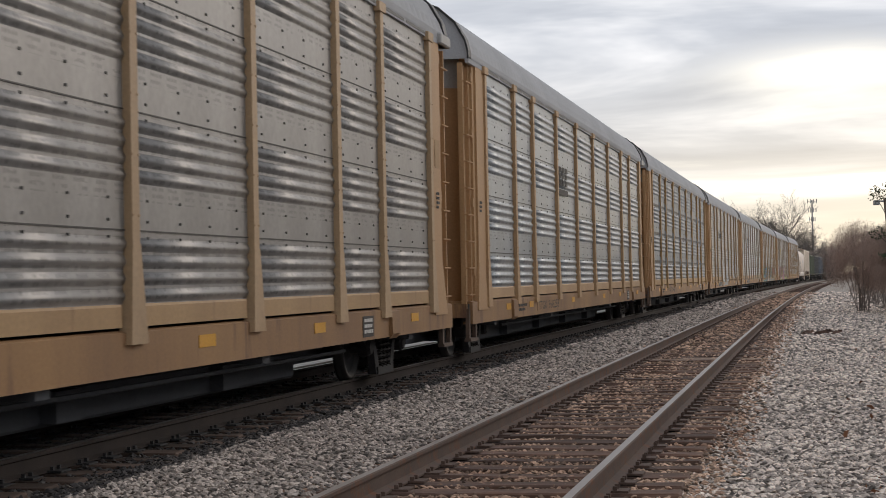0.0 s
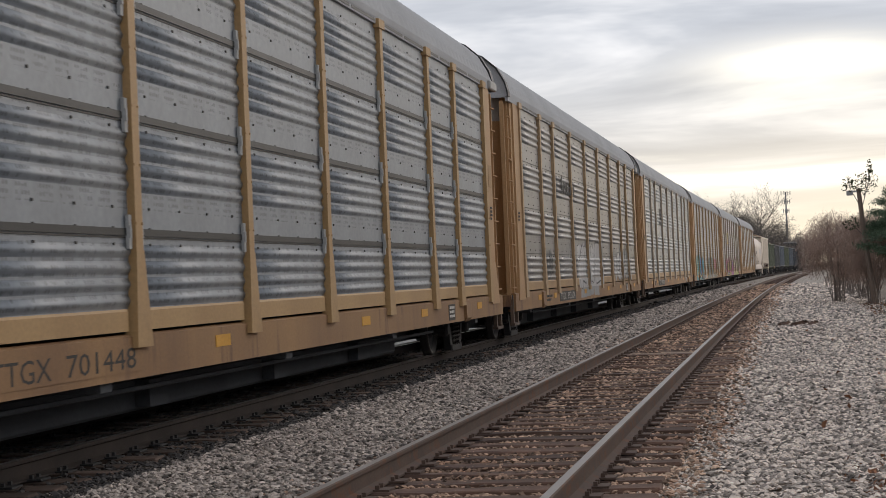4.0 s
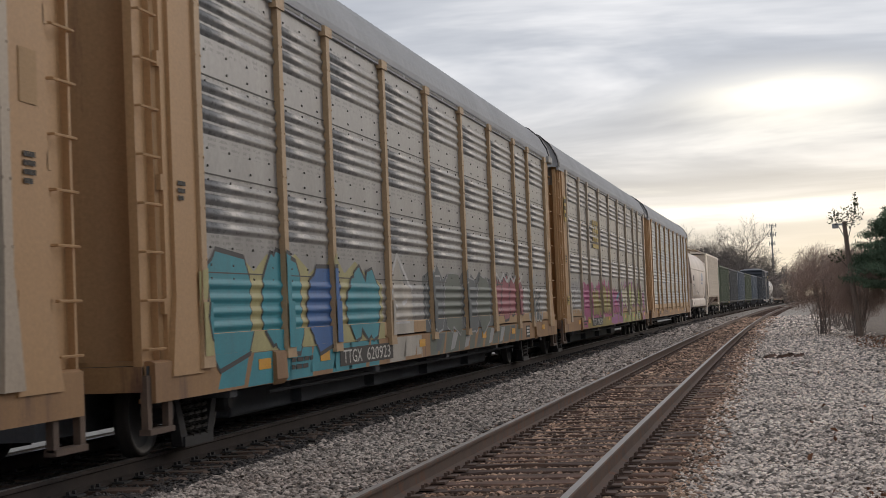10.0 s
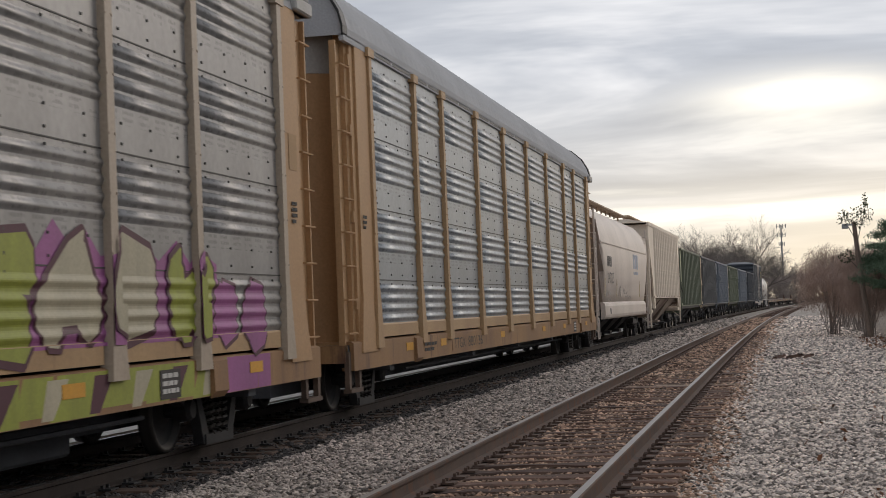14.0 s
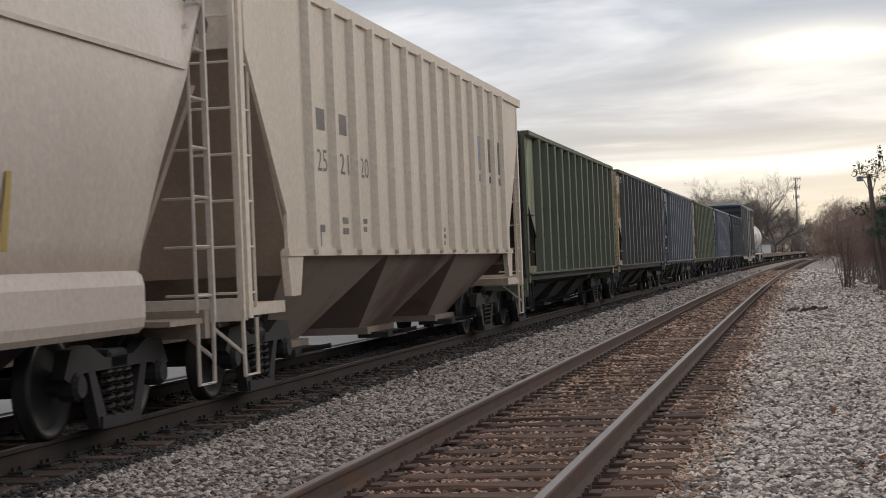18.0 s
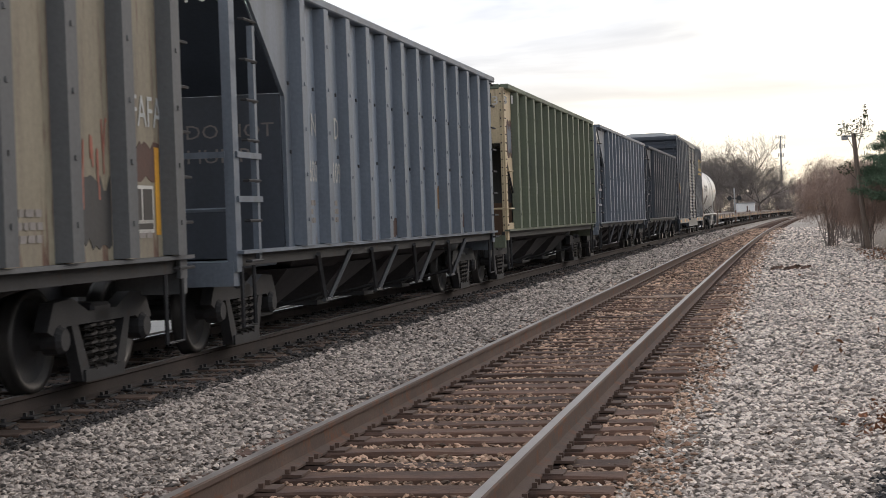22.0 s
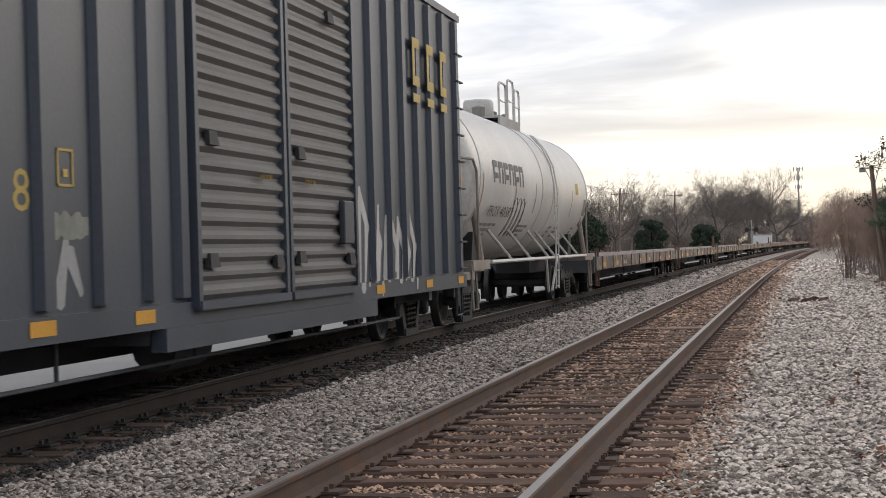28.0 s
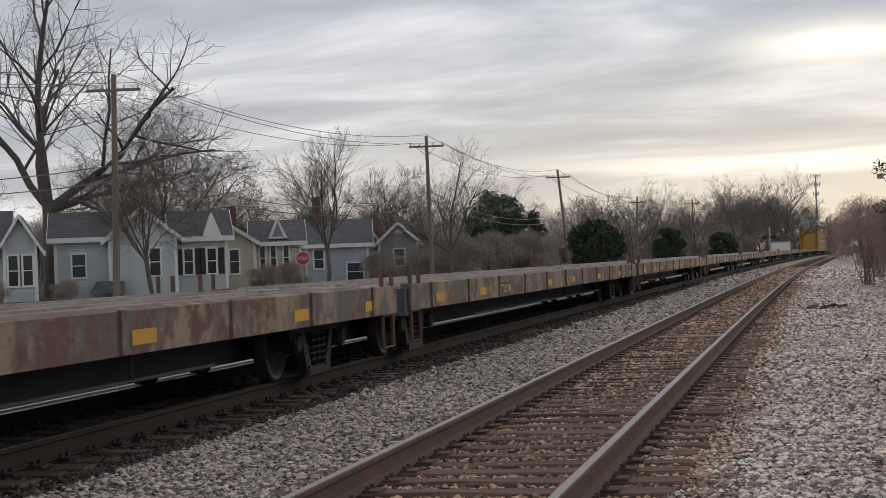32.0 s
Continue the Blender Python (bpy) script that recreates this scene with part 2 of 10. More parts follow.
RUST = (0.16, 0.065, 0.03)
M = {}
M["ground"] = material("gravel_and_dirt", (0.44, 0.385, 0.335), (0.29, 0.25, 0.213), rough=0.95, scale=0.9, grain=22, bump=0.9, stain=0.5)
M["stone"] = material("ballast_stone", (0.70, 0.605, 0.525), (0.47, 0.395, 0.34), rough=0.9, scale=0.35, grain=60, bump=0.3, per_island=0.85, stain=0.5)
def speckle(m, scale):
    """Loose stones too small and too far to tell apart: light and dark cells with a relief."""
    nt = m.node_tree
    Lk = nt.links.new
    bsdf = nt.nodes["Principled BSDF"]
    src = bsdf.inputs["Base Color"].links[0].from_socket
    tc = nt.nodes.new("ShaderNodeTexCoord")
    vo = tex(nt, "Voronoi", Scale=scale)
    Lk(tc.outputs["Object"], vo.inputs[0])
    sc = nt.nodes.new("ShaderNodeSeparateColor")
    Lk(vo.outputs["Color"], sc.inputs[0])
    mr = nt.nodes.new("ShaderNodeMapRange")
    mr.inputs["To Min"].default_value, mr.inputs["To Max"].default_value = 0.55, 1.5
    Lk(sc.outputs[0], mr.inputs[0])
    hs = nt.nodes.new("ShaderNodeHueSaturation")
    Lk(src, hs.inputs["Color"]), Lk(mr.outputs[0], hs.inputs["Value"])
    Lk(hs.outputs[0], bsdf.inputs["Base Color"])
    bp = nt.nodes.new("ShaderNodeBump")
    bp.invert = True
    bp.inputs["Strength"].default_value, bp.inputs["Distance"].default_value = 0.8, 0.03
    Lk(vo.outputs["Distance"], bp.inputs["Height"]), Lk(bp.outputs[0], bsdf.inputs["Normal"])
    return m


speckle(M["ground"], 16.0)
M["dusty_stone"] = material("dusty_ballast_stone", (0.455, 0.392, 0.34), (0.3, 0.25, 0.215), rough=0.9, scale=0.35, grain=60, bump=0.3, per_island=0.85, stain=0.5)
M["rusty_stone"] = material("rust_stained_ballast", (0.48, 0.335, 0.24), (0.27, 0.160, 0.105), rough=0.9, scale=0.6, grain=60, bump=0.3, per_island=0.85)
M["grimy_stone"] = material("grimy_ballast_stone", (0.20, 0.165, 0.142), (0.085, 0.072, 0.063), rough=0.9, scale=0.5, grain=60, bump=0.3, per_island=0.85, stain=0.5)
# sooty stone, darkened further to hold the shade below the cars
M["dark_stone"] = material("soot_and_shade_ballast", (0.085, 0.076, 0.072), (0.05, 0.046, 0.044), rough=0.9, scale=0.6, grain=60, bump=0.3, per_island=0.4)
M["tie"] = material("weathered_tie_wood", (0.165, 0.094, 0.065), (0.066, 0.04, 0.031), rough=0.9, scale=3, grain=30, bump=0.5, per_object=0.35)
M["rail_side"] = material("rusty_rail_steel", (0.135, 0.088, 0.066), (0.085, 0.056, 0.044), rough=0.85, metal=0.0, scale=2, grain=50, rust=RUST, rust_amount=0.1)
M["rail_top"] = material("worn_rail_head", (0.36, 0.32, 0.29), (0.24, 0.20, 0.175), rough=0.42, metal=0.5, scale=2, grain=80, bump=0.03)
M["iron"] = material("dark_grimy_iron", (0.06, 0.059, 0.06), (0.034, 0.034, 0.036), rough=0.7, metal=0.3, scale=2, grain=40, rust=(0.06, 0.04, 0.03), rust_amount=0.03)
M["tread"] = material("worn_wheel_tread", (0.09, 0.085, 0.08), rough=0.5, metal=0.6)
M["tan"] = material("faded_tan_paint", (0.47, 0.325, 0.19), (0.36, 0.235, 0.125), rough=0.6, scale=0.8, streak=True, grain=30, bump=0.05, per_object=0.06, rust=(0.22, 0.11, 0.055), rust_amount=0.0)
M["zinc"] = material("galvanised_sheet", (0.375, 0.40, 0.42), (0.265, 0.285, 0.303), rough=0.40, metal=0.35, scale=1.2, streak=True, grain=12, bump=0.05)
M["white"] = material("dirty_white_paint", (0.74, 0.65, 0.575), (0.58, 0.50, 0.43), rough=0.55, scale=0.5, streak=True, grain=18, bump=0.03)
M["cream"] = material("cream_white_paint", (0.80, 0.70, 0.58), (0.70, 0.60, 0.485), rough=0.55, scale=0.5, streak=True, grain=18, bump=0.03)
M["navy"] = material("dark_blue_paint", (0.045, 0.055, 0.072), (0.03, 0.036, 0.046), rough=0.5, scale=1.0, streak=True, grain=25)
M["deck"] = material("grey_deck_steel", (0.36, 0.325, 0.31), (0.22, 0.185, 0.17), rough=0.8, scale=0.7, grain=15, rust=(0.17, 0.10, 0.07), rust_amount=0.06)

# ---- ground and tracks ----
def ground_z(x, y):
    return -0.06 - 0.05 * max(0.0, min(1.0, (x + 0.6) / 2.5))


def make_ground():
    ys = [-60, -20, 0, 4, 8, 12, 16, 20, 26, 32, 40, 50, 60, 80, 100, 130, 170, 220, 300, 420, 600, 1000, 2000, 4000]
    xs = [-3000, -800, -300, -120, -60, -30, -20, -14, -10, -8, -6, -4, -2, 0, 2, 4, 6, 9, 14, 25, 60, 200, 800, 3000]
    verts = [(x + (bend(min(y, 400)) if abs(x) < 100 else 0), y, ground_z(x, y)) for y in ys for x in xs]
    n = len(xs)
    faces = [(j * n + i, j * n + i + 1, (j + 1) * n + i + 1, (j + 1) * n + i) for j in range(len(ys) - 1) for i in range(n - 1)]
    ob = place("ground", raw("ground", verts, faces), M["ground"])
    return tagged(ob, "grey gravel and bare dirt beside the tracks", "ground", kind="structure")


make_ground()
RAIL_PROFILE = [(-0.075, 0.0), (0.075, 0.0), (0.075, 0.014), (0.012, 0.035), (0.010, 0.125), (0.036, 0.138), (0.036, 0.162), (0.028, 0.17), (-0.028, 0.17), (-0.036, 0.162), (-0.036, 0.138), (-0.010, 0.125), (-0.012, 0.035), (-0.075, 0.014)]


def make_rail(x, parent, side, head):
    ys = [-40, 0] + list(np.linspace(6, 300, 60)) + [360, 430]
    n = len(RAIL_PROFILE)
    verts = [(x + u + bend(y), y, w) for y in ys for u, w in RAIL_PROFILE]
    faces = [(j * n + i, j * n + (i + 1) % n, (j + 1) * n + (i + 1) % n, (j + 1) * n + i) for j in range(len(ys) - 1) for i in range(n)]
    me = raw("rail", verts, faces)
    me.materials.append(side), me.materials.append(head)
    for j in range(len(ys) - 1):
        for i in (7,):
            me.polygons[j * n + i].material_index = 1
    ob = place("rail", me, None, parent, "rusty steel rail with a worn bright head")
    return ob


def make_track(x, name, label, side, head):
    root = tagged(new(name), label, "railway track", kind="structure")
    for s in (-1, 1):
        make_rail(x + s * GAUGE / 2, root, side, head)
    return root


M["dark_rail"] = material("dark_brown_rail_steel", (0.06, 0.046, 0.04), (0.034, 0.027, 0.024), rough=0.9, scale=2, grain=50)
M["polished_head"] = material("polished_rail_head", (0.42, 0.41, 0.40), (0.34, 0.33, 0.32), rough=0.4, metal=0.9, scale=2, grain=80, bump=0.02)
near_track = make_track(NEAR_X, "track_near", "rusty railway track on wooden ties in grey ballast", M["rail_side"], M["rail_top"])
far_track = make_track(FAR_X, "track_far", "dark railway track under the passing train", M["dark_rail"], M["polished_head"])


# ---- ties and ballast ----
def tie_mesh(seed):
    rnd = random.Random(seed)
    bm = B()
    v = box(bm, -1.30, 1.30, -0.115, 0.115, -0.17, 0.0)
    bmesh.ops.bevel(bm, geom=bm.edges[:], offset=0.012, segments=1, affect="EDGES")
    bmesh.ops.subdivide_edges(bm, edges=[e for e in bm.edges if e.calc_length() > 1.5], cuts=7)
    for v in bm.verts:
        v.co.z += rnd.uniform(-0.008, 0.006)
        v.co.y += rnd.uniform(-0.006, 0.006)
    return mesh_of("tie", bm, M["tie"])


def plate_mesh():
    bm = B()
    for s in (-1, 1):
        o = s * GAUGE / 2
        box(bm, o - 0.19, o + 0.19, -0.09, 0.09, 0.0, 0.016)
        for q in (-1, 1):
            for y in (-0.06, 0.06):
                box(bm, o + q * 0.10 - 0.014, o + q * 0.10 + 0.014, y - 0.014, y + 0.014, 0.012, 0.045)
    return mesh_of("tie_plates", bm, M["plate_rust"])


M["plate_rust"] = material("rusty_tie_plate", (0.15, 0.095, 0.07), (0.085, 0.055, 0.042), rough=0.9, scale=3, grain=40)
M["pale_tie"] = material("pale_new_tie_wood", (0.36, 0.28, 0.21), (0.28, 0.2, 0.15), rough=0.9, scale=3, grain=30, bump=0.4)
TIES = [tie_mesh(k) for k in range(6)]
PLATES = plate_mesh()
rnd = random.Random(7)


def lay_ties(track, x, y0, y1, singles, sunk):
    y, k, late = y0, 0, []
    while y < y1:
        h = -math.atan(BEND * max(y, 0)) + rnd.uniform(-0.012, 0.012)
        m = Matrix.Translation((x + bend(y) + rnd.uniform(-0.04, 0.04), y, sunk + rnd.uniform(-0.012, 0.008))) @ Matrix.Rotation(h, 4, "Z")
        if k < singles:
            ob = place("tie", TIES[rnd.randrange(6)], None, track)
            ob.matrix_local = m
            pl = place("tie_plate", PLATES, None, track)
            pl.matrix_local = Matrix.Translation((x + bend(y), y, 0.0)) @ Matrix.Rotation(-math.atan(BEND * max(y, 0)), 4, "Z")
        else:
            late.append(m)
        y += 0.50 + rnd.uniform(-0.03, 0.03)
        k += 1
    if late:
        bm = B()
        for m in late:
            vs = box(bm, -1.3, 1.3, -0.115, 0.115, -0.17, 0.0)
            for v in vs:
                v.co = m @ v.co
        ob = part("far_ties", bm, M["tie"], track)
        tagged(ob, kind="stuff")


lay_ties(near_track, NEAR_X, 3.0, 230.0, 220, 0.0)
lay_ties(far_track, FAR_X, 3.0, 230.0, 120, 0.0)
state = rnd.getstate()
for track, x in ((near_track, NEAR_X), (far_track, FAR_X)):  # and on behind the viewer
    lay_ties(track, x, -12.0, 2.6, 40, 0.0)
rnd.setstate(state)
for ob in near_track.children:  # one tie was renewed
    if ob.name.startswith("tie") and not ob.name.startswith("tie_") and abs(ob.location.y - 29.7) < 0.25:
        ob.material_slots[0].link = "OBJECT"
        ob.material_slots[0].material = M["pale_tie"]


def stones(name, label, mat, spots, parent=None):
    """Many small broken stones, joined. Each spot: x, y, z, size."""
    n = len(spots)
    rng = np.random.default_rng(len(name) + n)
    base = np.array([(1, 0, 0), (-1, 0, 0), (0, 1, 0), (0, -1, 0), (0, 0, 1), (0, 0, -1), (0.7, 0.7, 0.45), (-0.7, 0.6, 0.4), (0.6, -0.7, 0.5), (-0.65, -0.65, 0.45)])
    tri = np.array([(6, 4, 7), (6, 7, 2), (7, 4, 9), (7, 9, 1), (9, 4, 8), (9, 8, 3), (8, 4, 6), (8, 6, 0), (0, 6, 2), (2, 7, 1), (1, 9, 3), (3, 8, 0)])
    spots = np.asarray(spots)
    a = rng.uniform(0, 2 * np.pi, n)
    jit = rng.uniform(0.65, 1.25, (n, 10, 1))
    sh = np.stack([rng.uniform(0.7, 1.3, n), rng.uniform(0.6, 1.1, n), rng.uniform(0.5, 0.9, n)], 1)
    v = base[None] * jit * sh[:, None, :]
    ax, ay = v[..., 0].copy(), v[..., 1].copy()
    v[..., 0] = ax * np.cos(a)[:, None] - ay * np.sin(a)[:, None]
    v[..., 1] = ax * np.sin(a)[:, None] + ay * np.cos(a)[:, None]
    tilt = rng.uniform(-0.5, 0.5, n)
    v[..., 2] += v[..., 0] * np.tan(tilt)[:, None] * 0.6
    v = v * spots[:, 3][:, None, None] + spots[:, None, :3]
    f = tri[None] + (np.arange(n) * 10)[:, None, None]
    me = bpy.data.meshes.new(name)
    nv, nf = n * 10, n * 12
    me.vertices.add(nv)
    me.vertices.foreach_set("co", v.reshape(-1))
    me.loops.add(nf * 3)
    me.loops.foreach_set("vertex_index", f.reshape(-1).astype(np.int32))
    me.polygons.add(nf)
    me.polygons.foreach_set("loop_start", np.arange(0, nf * 3, 3, dtype=np.int32))
    me.update(calc_edges=True)
    me.shade_flat()
    ob = place(name, me, mat, parent)
    return tagged(ob, label, "ballast", kind="stuff")


def scatter(x0, x1, y0, y1, per_m2, size, z, seed, keep=None):
    rng = np.random.default_rng(seed)
    n = int((x1 - x0) * (y1 - y0) * per_m2)
    xs, ys = rng.uniform(x0, x1, n), rng.uniform(y0, y1, n)
    sz = size * rng.uniform(0.55, 1.35, n)
    zz = z + rng.uniform(-0.35, 0.45, n) * size
    if keep is not None:
        k = keep(xs, ys)
        xs, ys, sz, zz = xs[k], ys[k], sz[k], zz[k]
    xs = xs + BEND * np.clip(ys, 0, None) ** 2 / 2
    return np.stack([xs, ys, zz, sz], 1)


def off_rails(xs, ys):
    ok = np.ones(len(xs), bool)
    for c in (NEAR_X, FAR_X):
        for s in (-1, 1):
            ok &= np.abs(xs - c - s * GAUGE / 2) > 0.11
    return ok


mix_rng = np.random.default_rng(5)


def stained(xs, ys):
    """Rust-stained stones thin out past the tie ends."""
    return off_rails(xs, ys) & (mix_rng.random(len(xs)) > np.clip((np.abs(xs - NEAR_X) - 1.0) / 0.7, 0, 1))


def clean(xs, ys):
    return mix_rng.random(len(xs)) < np.clip((np.abs(xs - NEAR_X) - 0.9) / 0.5, 0, 1)


def thinning(edge):
    """Stray stones that thin out over the dirt."""
    return lambda xs, ys: mix_rng.random(len(xs)) < np.clip(1 - (xs - edge) / 1.5, 0, 1) ** 1.6


def off_dark_bed(xs, ys):
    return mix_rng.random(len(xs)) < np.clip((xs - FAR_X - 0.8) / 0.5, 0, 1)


BETWEEN = (NEAR_X - 1.25, FAR_X + 1.45)
bands = [(4.5, 10, 1150, 0.0205), (10, 18, 780, 0.0245), (18, 32, 420, 0.031), (32, 70, 150, 0.046), (70, 125, 30, 0.09)]
grey, dusty, rusty, dark, shoulder = [], [], [], [], []
for i, (a, b, d, sz) in enumerate(bands):
    x_right = 0.9 if a < 10 else 1.6 if a < 18 else 2.2
    dusty.append(scatter(NEAR_X - 2.9, NEAR_X - 0.95, a, b, d, sz, -0.01, 10 + i, clean))
    grey.append(scatter(NEAR_X + 0.95, x_right, a, b, d * 0.85, sz, -0.05, 20 + i, clean))
    grey.append(scatter(x_right, x_right + 1.8, a, b, d * 0.55, sz * 0.85, -0.085, 60 + i, thinning(x_right)))
    rusty.append(scatter(NEAR_X - 1.5, NEAR_X + 1.7, a, b, d * 0.75, sz * 0.95, -0.030, 30 + i, stained))
    shoulder.append(scatter(FAR_X + 0.85, FAR_X + 1.75, a, b, d * 1.0, sz * 1.1, -0.045, 50 + i, off_dark_bed))
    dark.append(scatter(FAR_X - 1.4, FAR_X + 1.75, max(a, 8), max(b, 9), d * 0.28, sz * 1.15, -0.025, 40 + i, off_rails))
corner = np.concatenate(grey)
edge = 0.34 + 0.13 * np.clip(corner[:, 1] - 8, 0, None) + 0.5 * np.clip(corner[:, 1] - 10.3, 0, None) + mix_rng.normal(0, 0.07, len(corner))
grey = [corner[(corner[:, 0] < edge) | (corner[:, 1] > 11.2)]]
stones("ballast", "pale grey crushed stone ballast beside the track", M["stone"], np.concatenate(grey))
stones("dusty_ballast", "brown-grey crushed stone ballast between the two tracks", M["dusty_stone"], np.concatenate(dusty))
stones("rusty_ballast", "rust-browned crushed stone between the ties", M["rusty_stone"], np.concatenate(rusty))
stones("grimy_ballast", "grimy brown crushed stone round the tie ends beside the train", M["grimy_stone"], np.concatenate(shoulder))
stones("dark_ballast", "dark crushed stone under the train, soot and shade in its colour", M["dark_stone"], np.concatenate(dark))


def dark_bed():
    """The bed under the far track, its dark colour part soot, part the train's shade."""
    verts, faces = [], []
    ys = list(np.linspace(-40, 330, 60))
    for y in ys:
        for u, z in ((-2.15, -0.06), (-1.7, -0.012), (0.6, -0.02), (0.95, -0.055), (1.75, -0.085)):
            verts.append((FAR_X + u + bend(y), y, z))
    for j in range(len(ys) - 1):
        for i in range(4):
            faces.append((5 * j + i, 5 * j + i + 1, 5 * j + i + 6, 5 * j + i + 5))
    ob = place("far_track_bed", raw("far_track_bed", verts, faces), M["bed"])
    return tagged(ob, "ballast bed under the train, dark with soot and painted shade", "ballast", kind="structure")


# the shade beneath the train is mixed into this soot colour
M["bed"] = material("soot_and_shade_bed", (0.1, 0.098, 0.1), (0.066, 0.065, 0.067), rough=0.95, scale=0.8, grain=25, bump=0.9)
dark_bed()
# ties and tie plates of the far track get darker materials too
M["dark_tie"] = material("dark_brown_tie_wood", (0.14, 0.095, 0.074), (0.06, 0.043, 0.035), rough=0.95, scale=3, grain=30, bump=0.4, per_object=0.35)
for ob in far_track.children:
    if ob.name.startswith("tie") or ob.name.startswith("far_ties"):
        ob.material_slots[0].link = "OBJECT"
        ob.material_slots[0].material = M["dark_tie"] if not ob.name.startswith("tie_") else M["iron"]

# less sheen on the dark surfaces
for key in ("bed", "dark_tie", "dark_stone", "dark_rail", "iron"):
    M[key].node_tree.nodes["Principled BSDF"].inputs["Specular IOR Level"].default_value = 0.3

# ---- the train: shared pieces ----
SPEED = 12.69  # metres a second, towards the eye
WHEEL_R = 0.42
CARS, WHEELS = [], []


def wheelset_mesh():
    bm = B()
    for s in (-1, 1):
        o = s * 0.75
        prof = [(o - 0.07, 0.10), (o - 0.07, 0.30), (o - 0.03, 0.33), (o - 0.06, 0.37), (o - 0.065, WHEEL_R + (0.025 if s > 0 else 0)), (o - 0.03, WHEEL_R + (0.02 if s > 0 else 0)), (o + 0.03, WHEEL_R + (0.02 if s < 0 else 0)), (o + 0.065, WHEEL_R + (0.025 if s < 0 else 0)), (o + 0.065, 0.37), (o + 0.02, 0.34), (o + 0.01, 0.16), (o + 0.06, 0.12), (o + 0.06, 0.09)]
        lathe(bm, prof, 28)
    lathe(bm, [(-1.0, 0.07), (-0.9, 0.085), (0.9, 0.085), (1.0, 0.07)], 12)
    # bolts of the bearing caps, so that the turning shows
    for s in (-1, 1):
        for k in range(3):
            a = 2 * math.pi * k / 3
            box(bm, s * 1.0 - 0.02, s * 1.0 + 0.02, math.cos(a) * 0.045 - 0.014, math.cos(a) * 0.045 + 0.014, math.sin(a) * 0.045 - 0.014, math.sin(a) * 0.045 + 0.014)
    me = mesh_of("wheelset", bm, M["iron"], smooth=False)
    me.materials.append(M["tread"])
    for p in me.polygons:
        c = p.center
        r = math.hypot(c.y, c.z)
        if r > 0.385 or (0.34 < r < 0.385 and abs(abs(c.x) - 0.81) < 0.03):
            p.material_index = 1
        if r > 0.1 and len(p.vertices) == 4:
            p.use_smooth = True
    return me


def side_frame_mesh():
    bm = B()
    # the cast frame: a bow over the two axle boxes with a spring window
    prism(bm, [(-1.12, 0.50), (-0.98, 0.72), (-0.62, 0.74), (-0.30, 0.62), (0.30, 0.62), (0.62, 0.74), (0.98, 0.72), (1.12, 0.50), (0.92, 0.42), (0.74, 0.52), (0.55, 0.52), (0.34, 0.52), (-0.34, 0.52), (-0.55, 0.52), (-0.74, 0.52), (-0.92, 0.42)], 0.93, 1.05, axis="x")
    prism(bm, [(-0.66, 0.60), (-0.54, 0.60), (-0.30, 0.16), (-0.34, 0.05), (-0.44, 0.05)], 0.94, 1.04, axis="x")
    prism(bm, [(0.66, 0.60), (0.54, 0.60), (0.30, 0.16), (0.34, 0.05), (0.44, 0.05)], 0.94, 1.04, axis="x")
    box(bm, 0.92, 1.06, -0.42, 0.42, 0.04, 0.14)
    for s in (-1, 1):
        lathe(bm, [(0.93, 0.12), (1.06, 0.12), (1.10, 0.09), (1.10, 0.02)], 12, centre=(0, s * 0.89, 0.42))
    return mesh_of("side_frame", bm, M["iron"])


def spring_mesh():
    bm = B()
    for oy in (-0.2, 0.0, 0.2):
        pts = []
        for i in range(41):
            a = 2 * math.pi * i / 8
            pts.append((1.0 + 0.06 * math.cos(a), oy + 0.075 * math.sin(a), 0.14 + 0.36 * i / 40))
        tube(bm, pts, 0.017, 5)
    return mesh_of("spring_nest", bm, M["spring"])


def bolster_mesh():
    bm = B()
    box(bm, -1.05, 1.05, -0.2, 0.2, 0.50, 0.68, 0.03)
    lathe(bm, [(0.66, 0.24), (0.80, 0.24), (0.80, 0.05)], 16, axis="z")
    for s in (-1, 1):  # brake beams and shoes
        box(bm, -0.72, 0.72, s * 0.42 - 0.04, s * 0.42 + 0.04, 0.36, 0.44)
        for q in (-1, 1):
            box(bm, q * 0.75 - 0.05, q * 0.75 + 0.05, s * 0.44 - 0.03, s * 0.44 + 0.03, 0.28, 0.55)
    return mesh_of("bolster", bm, M["iron"])


def coupler_mesh():
    bm = B()
    box(bm, -0.09, 0.09, -0.75, 0.25, 0.82, 1.0, 0.02)
    prism(bm, [(-0.17, 0.25), (0.12, 0.22), (0.17, 0.40), (0.10, 0.56), (0.02, 0.46), (-0.06, 0.40), (-0.10, 0.58), (-0.19, 0.5)], 0.74, 1.06, axis="z")
    tube(bm, [(0.22, 0.0, 0.75), (0.24, 0.2, 0.5), (0.2, 0.45, 0.42), (0.1, 0.62, 0.5)], 0.03, 6)
    return mesh_of("coupler", bm, M["iron"])


M["under"] = material("dusty_blue_black_frame", (0.099, 0.106, 0.117), (0.062, 0.067, 0.077), rough=0.85, scale=1.2, grain=30)
M["spring"] = material("dusty_spring_steel", (0.065, 0.058, 0.052), rough=0.7, metal=0.4, scale=3)
SHARED = {}


def shared(key, maker):
    if key not in SHARED:
        SHARED[key] = maker()
    return SHARED[key]


